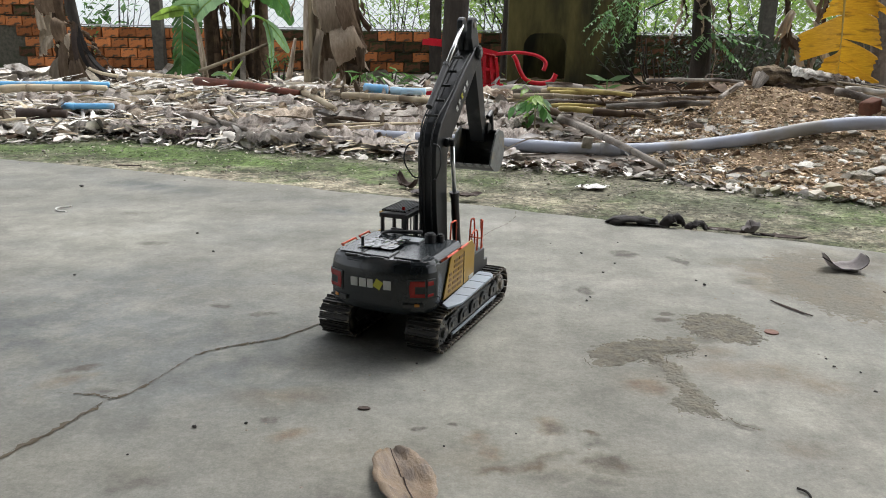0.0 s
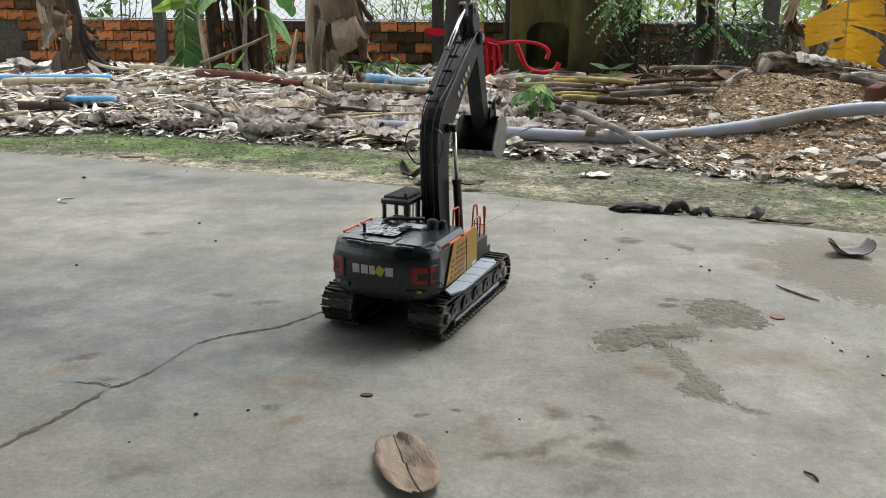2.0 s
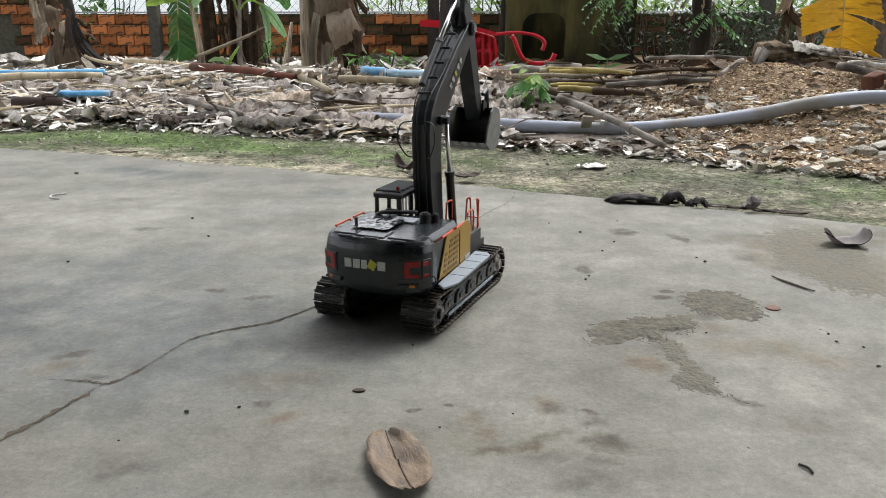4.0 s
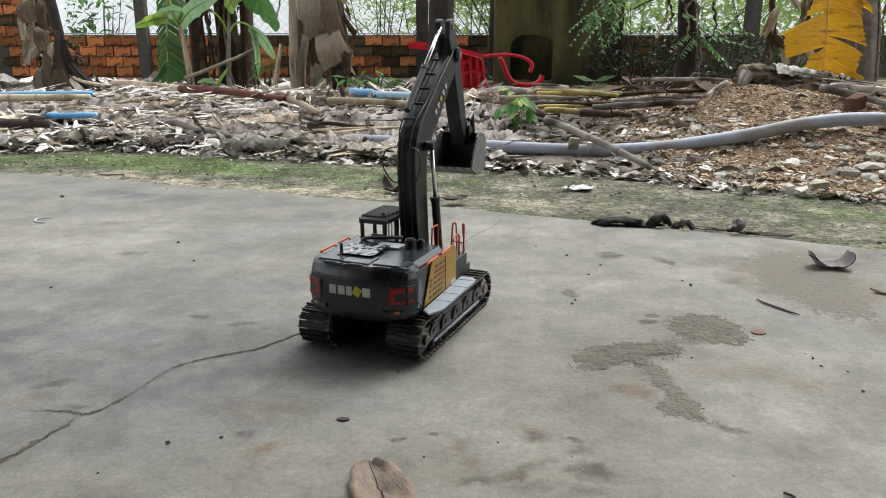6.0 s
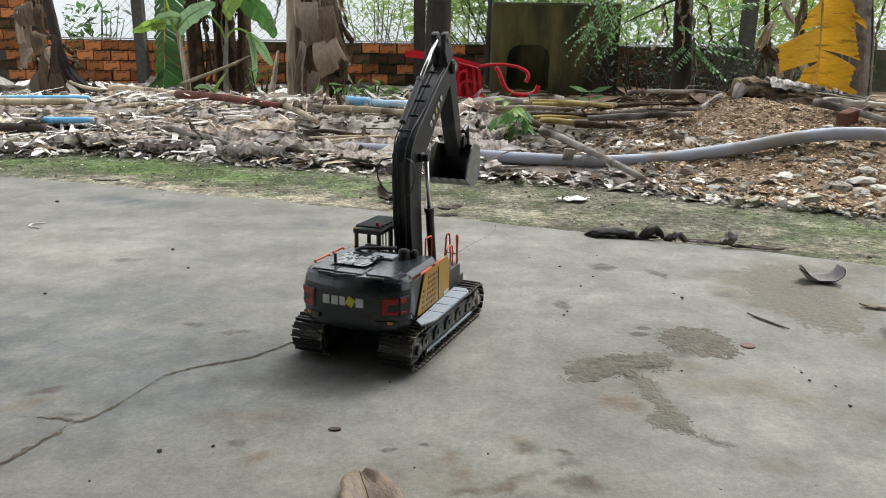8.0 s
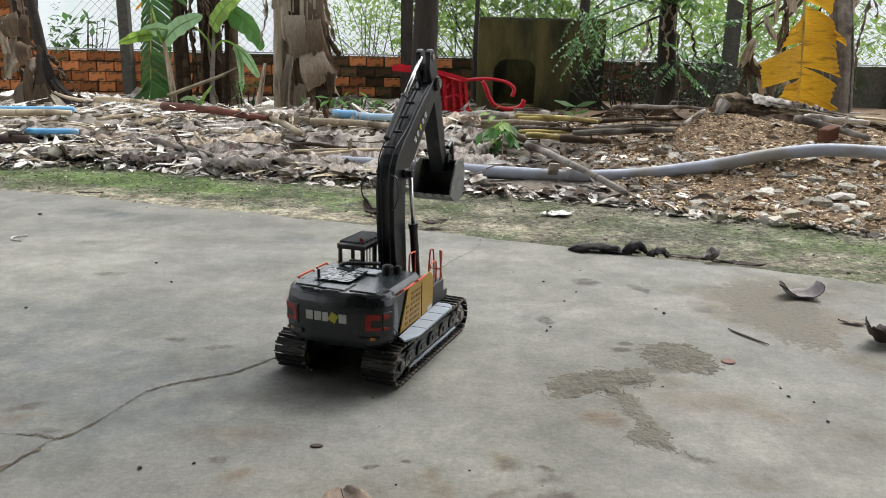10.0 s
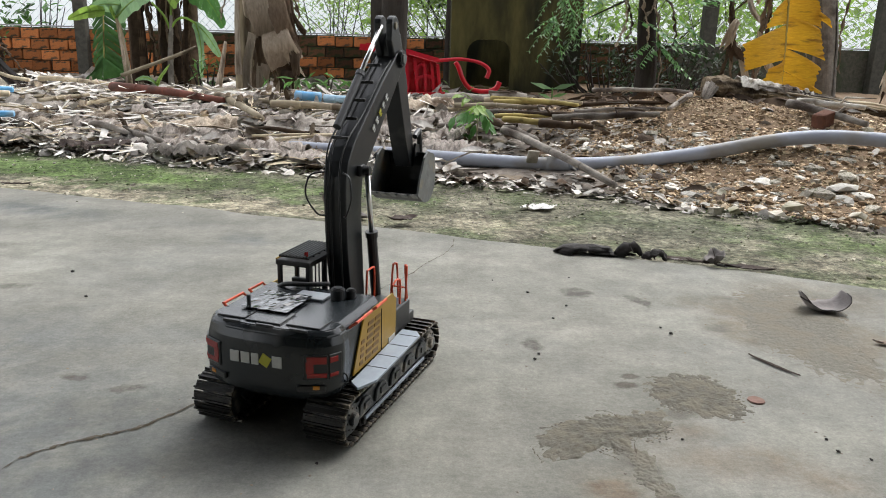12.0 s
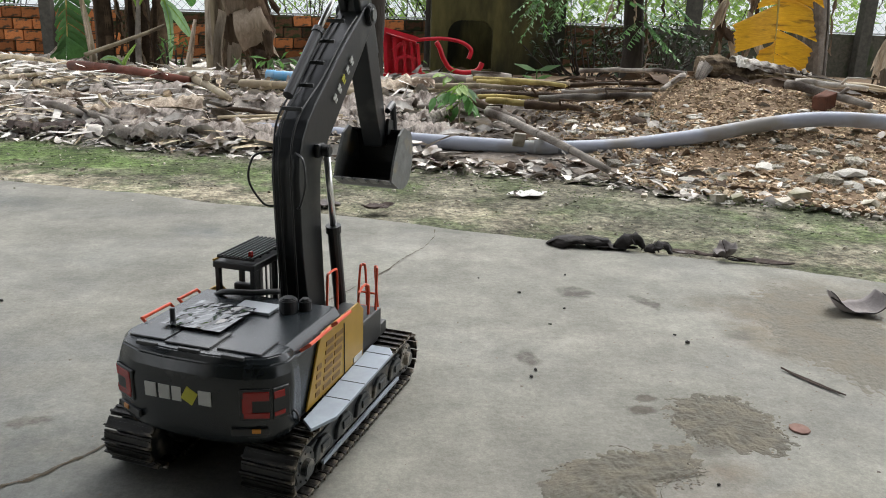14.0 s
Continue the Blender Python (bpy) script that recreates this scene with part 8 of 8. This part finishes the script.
SHEETS = [
    (-0.62, 3.12, 0.55, 0.22, -8, CRUMPLED), (-0.30, 3.48, 0.50, 0.20, 4, GREYWOOD), (-0.92, 3.45, 0.50, 0.24, 12, DRY), (-0.05, 3.05, 0.42, 0.20, -14, GREYWOOD), (-0.55, 4.15, 0.55, 0.20, -3, CRUMPLED),
    (-1.35, 3.65, 0.5, 0.2, 18, DRY), (-1.1, 3.12, 0.34, 0.10, 6, LEAFDARK), (-1.65, 3.95, 0.45, 0.2, -10, GREYWOOD), (0.05, 3.75, 0.45, 0.18, 10, DRY), (-0.30, 2.93, 0.40, 0.16, -15, CRUMPLED), (-0.75, 2.98, 0.3, 0.12, -6, GREYWOOD),
    (-0.78, 3.30, 0.48, 0.17, -12, CRUMPLED), (-0.42, 3.22, 0.42, 0.15, -20, CRUMPLED), (-0.12, 3.28, 0.36, 0.16, 8, CRUMPLED), (-1.0, 3.75, 0.44, 0.18, -14, CRUMPLED), (-1.45, 3.35, 0.36, 0.13, 14, CRUMPLED), (0.22, 3.02, 0.26, 0.12, -20, CRUMPLED),
    (-0.48, 3.02, 0.36, 0.13, -22, CRUMPLED), (-0.88, 3.16, 0.36, 0.12, -16, CRUMPLED), (-0.20, 3.12, 0.34, 0.15, 2, CRUMPLED), (-1.22, 3.50, 0.42, 0.15, -20, CRUMPLED), (-0.60, 3.62, 0.44, 0.17, -10, CRUMPLED), (-1.75, 3.66, 0.4, 0.15, 8, CRUMPLED),
    (0.00, 3.42, 0.36, 0.16, -12, CRUMPLED), (0.16, 3.22, 0.30, 0.14, 18, CRUMPLED), (-1.55, 3.22, 0.30, 0.10, -8, GREYWOOD), (-2.1, 3.9, 0.4, 0.16, 4, CRUMPLED), (-0.15, 4.05, 0.5, 0.2, -6, GREYWOOD), (0.30, 3.45, 0.30, 0.13, -30, CRUMPLED),
]
for k, (x, y, L, W, rz, m) in enumerate(SHEETS):
    dark_leaf_sheet(x, y, L, W, rz, m, "large pleated dead banana leaf on the heap", 200 + k, 0.03 + 0.02 * (k % 3))


# ---- leaves and bits on the slab ----
def fallen_leaf(x, y, L, W, rz, material, label, seed, curl=0.3, bend=0.2, name="fallen_leaf", z=0.0, stem=True, roll=0.0, ends=0.0, taper=0.62):
    """A single leaf: two halves folded on the midrib, its edges curled."""
    rng = random.Random(seed)
    ob = thing(name, pose(x, y, z, 0, 0, rz) @ Matrix.Rotation(roll, 4, "X"), label, "leaf")
    g = []
    low = 1e9
    for i in range(13):
        u = i / 12
        w = W * 0.5 * max(math.sin(math.pi * (0.04 + 0.94 * u)) ** taper, 0.05) * (1 + 0.06 * rng.uniform(-1, 1))
        row = []
        for j in range(-4, 5):
            v = j / 4
            h = curl * w * (abs(v) ** 1.7) + bend * L * 2.0 * abs(u - 0.5) ** 3 + 0.10 * W * noise.noise((u * 4, v * 2, seed)) + 0.06 * W * noise.noise((u * 11, v * 5, seed))
            k = min(max((abs(2 * u - 1) - 0.42) / 0.58, 0), 1)
            h += ends * k * k * (3 - 2 * k) * (1 + 0.25 * v)
            row.append(Vector(((u - 0.5) * L, v * w * (1 - 0.25 * curl), h)))
        g.append(row)
    low = min(p.z for r in g for p in r)
    for r in g:
        for p in r:
            p.z += 0.0012 - low
    lf = part("blade", sheet(bmesh.new(), g), material, ob, "", True)
    thicken(lf, 0.0008)
    mid = [r[4] + Vector((0, 0, 0.0006)) for r in g]
    if stem:
        mid = [mid[0] + Vector((-0.10 * L, 0, 0.002))] + mid
    part("midrib", tubed(mid, [0.0011 * (1 - 0.6 * i / len(mid)) for i in range(len(mid))], 5), LEAFDARK, ob)
    return ob


fallen_leaf(-0.059, 0.620, 0.104, 0.062, 109, LEAFTAN, "large tan fallen leaf on the concrete", 1, 0.22, 0.18, stem=False, taper=0.36)
def cupped_leaf(x, y, L, W, H, rz, material, label):
    """A leaf dried into a cup: both ends stand up, one rolled over, a dark edge and stalk."""
    ob = thing("fallen_leaf", pose(x, y, 0.0015, 0, 0, rz), label, "leaf")
    g = []
    for i in range(21):
        u = i / 10 - 1
        w = W * 0.5 * (1 - abs(u) ** 3.2) ** 0.5 * (0.85 if u < 0 else 1.0) + 0.003
        row = []
        for j in range(-4, 5):
            v = j / 4
            k = max(abs(u) - 0.25, 0) / 0.75
            roll = max(u - 0.72, 0) / 0.28
            row.append(Vector((u * L / 2 * (1 - 0.10 * k * k) - 0.010 * roll, v * w, H * k ** 1.9 * (1.0 if u > 0 else 0.85) - 0.006 * roll * roll + 0.30 * w * v * v + 0.0022 * noise.noise((u * 3, v * 2, 5)))))
        g.append(row)
    low = min(p.z for r in g for p in r)
    for r in g:
        for p in r:
            p.z -= low
    bl = part("blade", sheet(bmesh.new(), g), material, ob, "", True)
    thicken(bl, 0.0009)
    part("leaf_edge", tubed([r[0] for r in g], 0.0008, 5), LEAFBLACK, ob, "dark withered edge")
    tip = g[3][0]
    part("stalk", tubed(curve_pts([tip, tip + Vector((-0.010, -0.002, 0.006)), tip + Vector((-0.021, -0.003, 0.012))], 4), 0.0014, 5), LEAFBLACK, ob, "dark leaf stalk")
    return ob


cupped_leaf(0.757, 1.378, 0.098, 0.050, 0.037, -4, CUPGREY, "cupped grey fallen leaf on the concrete")


def curled_leaf(x, y, r, L, rz, arc, material, label, seed, squash=1.0):
    """A rotten leaf rolled into an arch, its hollow side to one end."""
    rng = random.Random(seed)
    ob = thing("fallen_leaf", pose(x, y, 0.0, 0, 0, rz), label, "leaf")
    g = []
    for i in range(8):
        u = i / 7
        rr = r * (0.15 + 0.9 * math.sin(math.pi * (0.06 + 0.88 * u)) ** 0.5) * rng.uniform(0.85, 1.12)
        row = []
        for j in range(11):
            a = math.pi / 2 + arc * (j / 10 - 0.5)
            row.append(Vector((math.cos(a) * rr * 1.15 + 0.3 * r * noise.noise((u * 3, j * 0.4, seed)), (u - 0.5) * L + 0.4 * r * noise.noise((j * 0.5, u * 4, seed)), max(math.sin(a) * rr * squash * (1 + 0.5 * noise.noise((j * 0.7, u * 3, seed + 4))), 0.0) + 0.0008)))
        g.append(row)
    bl = part("blade", sheet(bmesh.new(), g), material, ob, "", True)
    thicken(bl, 0.0012)
    part("midrib", tubed([r_[5] for r_ in g], 0.0011, 5), material, ob)
    return ob


curled_leaf(0.425, 1.735, 0.052, 0.050, -4, 3.1, LEAFBLACK, "rotten black leaf folded at the slab edge", 3, 0.36)
curled_leaf(0.516, 1.712, 0.027, 0.034, 6, 3.0, LEAFBLACK, "rotten black leaf rolled up at the slab edge", 4, 1.1)
curled_leaf(0.553, 1.696, 0.010, 0.030, 20, 3.2, LEAFBLACK, "small rotten black leaf at the slab edge", 5, 1.1)
curled_leaf(0.570, 1.690, 0.018, 0.030, -10, 3.0, LEAFBLACK, "small rotten black leaf at the slab edge", 6, 1.1)
fallen_leaf(0.48, 1.712, 0.10, 0.03, -10, LEAFBLACK, "flat rotten black leaf at the slab edge", 17, 0.2, 0.1, stem=False)
fallen_leaf(0.605, 1.68, 0.035, 0.016, -10, LEAFGREY, "small pale leaf scrap at the slab edge", 18, 0.2, 0.1, stem=False)
fallen_leaf(0.66, 1.66, 0.06, 0.02, -20, LEAFDARK, "dark leaf scrap at the slab edge", 19, 0.3, 0.2)
fallen_leaf(0.70, 1.63, 0.05, 0.02, -10, LEAFBLACK, "dark leaf scrap at the slab edge", 20, 0.3, 0.2)
fallen_leaf(0.69, 1.665, 0.08, 0.05, 70, LEAFGREY, "curled grey leaf at the slab edge", 6, 0.5, 0.9, roll=-0.4)
fallen_leaf(0.74, 1.62, 0.10, 0.03, -18, LEAFDARK, "flat dark leaf at the slab edge", 7, 0.3, 0.2)
fallen_leaf(0.62, 1.68, 0.09, 0.03, -24, LEAFDARK, "flat dark leaf at the slab edge", 8, 0.2, 0.1)
fallen_leaf(-0.150, 2.19, 0.085, 0.05, -40, LEAFDARK, "curled dark leaf on the soil", 9, 0.5, 0.3, z=-0.012, ends=0.03)
fallen_leaf(-0.096, 2.09, 0.085, 0.06, -15, LEAFGREY, "grey fallen leaf on the soil", 10, 0.3, 0.2, z=-0.012)
fallen_leaf(0.035, 2.03, 0.075, 0.05, 25, LEAFDARK, "crumpled dark leaf at the slab edge", 11, 0.2, 0.35)
fallen_leaf(0.785, 1.130, 0.11, 0.07, 20, LEAFDARK, "curled brown leaf on the concrete", 12, 0.5, 0.2, ends=0.03)
fallen_leaf(0.775, 1.22, 0.045, 0.018, -20, LEAFTAN, "small tan leaf on the concrete", 13, 0.2, 0.2)
# the strip's dark brown also paints the shadow under its lifted edge
fallen_leaf(0.552, 1.146, 0.082, 0.007, -62, LEAFDARK, "thin warped leaf strip with its shadow in the dark colour", 14, 0.0, 0.05, stem=False)
fallen_leaf(-2.0, 3.02, 0.16, 0.06, 10, LEAFDARK, "dark dead leaf on the moss", 15, 0.5, 0.5)
fallen_leaf(-1.1, 2.42, 0.09, 0.02, 0, LEAFDARK, "thin dark leaf scrap by the slab edge", 16, 0.3, 0.2)
paper = obj("paper_scrap", sheet(bmesh.new(), [[(0.020 * i + 0.006 * j + 0.004 * math.sin(i * 5 + j * 3), 0.018 * j + 0.005 * math.sin(i * 3 + j), 0.003 + 0.0025 * math.sin(i * 2 + j)) for i in range(-2, 3)] for j in range(-2, 3)]), PAPER, m=pose(0.42, 2.245, -0.008, 0, 0, -14))
tagged(thicken(paper, 0.0005), "torn white paper scrap on the soil", "paper")
hook = obj("white_thread", tubed(curve_pts([(0, 0, 0.002), (-0.03, 0.012, 0.002), (-0.04, 0.04, 0.002), (-0.015, 0.058, 0.002)], 6), 0.0022, 6), PAPER, m=pose(-0.968, 1.745, 0.0))
tagged(hook, "curl of white string on the concrete", "string")
CLAY = mat("reddish clay", (0.23, 0.145, 0.118), (0.17, 0.105, 0.085), rough=0.9, scale=60, bump=0.4)
chip = obj("clay_chip", disc(bmesh.new(), (0, 0, 0.001), 0.011, 0.002, 9, "z", 0.0006), CLAY, m=pose(0.476, 1.040, 0.0))
tagged(chip, "flat reddish clay chip on the concrete", "chip")

PEBBLES = [stone_mesh("pebble", LEAFBLACK, 60 + k, 0.3, 0.7) for k in range(3)]
for k, (x, y, s) in enumerate(((-0.300, 0.719, 0.007), (0.446, 1.263, 0.010), (0.44, 1.29, 0.006), (-0.09, 1.133, 0.008), (0.31, 1.39, 0.007), (0.275, 1.33, 0.006), (-1.081, 2.057, 0.016), (-0.58, 1.56, 0.010), (-0.50, 1.42, 0.008), (-0.70, 1.25, 0.008), (-0.245, 0.73, 0.006), (0.255, 1.46, 0.008), (0.511, 0.917, 0.006), (0.512, 0.943, 0.006), (0.538, 0.900, 0.005), (0.526, 0.843, 0.006), (0.345, 0.945, 0.005), (0.216, 1.167, 0.007), (-0.02, 0.69, 0.004), (0.06, 0.72, 0.004), (0.225, 1.185, 0.006), (-0.06, 0.90, 0.005), (-0.35, 0.66, 0.004), (0.35, 1.55, 0.006), (0.20, 1.53, 0.005), (0.62, 0.78, 0.005))):
    o = new("pebble", PEBBLES[k % 3])
    o.matrix_basis = Matrix.LocRotScale((x, y, s * 0.25), Euler((0, 0, k)), (s * 0.9, s * 0.7, s * 0.6))
    tagged(o, "tiny dark clod on the concrete", "clod", "clods on the concrete")
twig = obj("twig", tubed(curve_pts([(0, 0, 0.0016), (0.006, -0.007, 0.0022), (0.007, -0.016, 0.0014)], 4), [0.0013] * 8 + [0.0006], 6), LEAFBLACK, m=pose(0.330, 0.625, 0.0))
tagged(twig, "short black twig on the concrete", "twig")
flat = obj("seed_husk", disc(bmesh.new(), (0, 0, 0.001), 0.006, 0.002, 12, "z", 0.0005), LEAFDARK, m=Matrix.LocRotScale((-0.116, 0.771, 0.0), None, (1.3, 0.7, 1.0)))
tagged(flat, "flat dark seed husk on the concrete", "seed husk")


# ---- bricks of the wall ----
def build_bricks():
    me, dark = [], []
    for k in range(5):
        r = random.Random(300 + k)
        bm = boxed((0, 0, 0), (0.182, 0.05, 0.098), 0.006)
        for v in bm.verts:
            v.co += Vector((r.uniform(-1, 1), r.uniform(-1, 1), r.uniform(-1, 1))) * 0.004
        m = bpy.data.meshes.new("brick")
        bm.to_mesh(m)
        bm.free()
        m.materials.append(BRICK)
        me.append(m)
        d = m.copy()
        d.materials[0] = SHADYMOSSBRICK
        dark.append(d)
    r = random.Random(8)
    made = 0
    places = [(row, k) for row in range(5) for k in range(-25, 16)] + [(row, k) for row in range(5, 15) for k in range(-29, -22)]
    for row, k in places:
        z = 0.015 + row * 0.1105
        x = k * 0.195 + (0.0975 if row % 2 else 0.0) + r.uniform(-0.006, 0.006)
        made += 1
        damp = noise.noise((x * 1.7, row * 0.9, 6)) > (0.30 if x < -2.6 else -0.10)
        # right of the cistern every brick is dark, painting in the shade there
        mossy_or_shaded = x + 0.5 * noise.noise((x * 2, row, 1)) > 1.3 or damp
        o = new("brick", (dark if mossy_or_shaded else me)[made % 5])
        o.matrix_basis = pose(x, WALL_Y + 0.006 + r.uniform(-0.006, 0.004), z + r.uniform(-0.004, 0.004), r.uniform(-1.5, 1.5), r.uniform(-1, 1), r.uniform(-1.5, 1.5))
        o.parent = wall if row < 5 else pier
    return made


build_bricks()
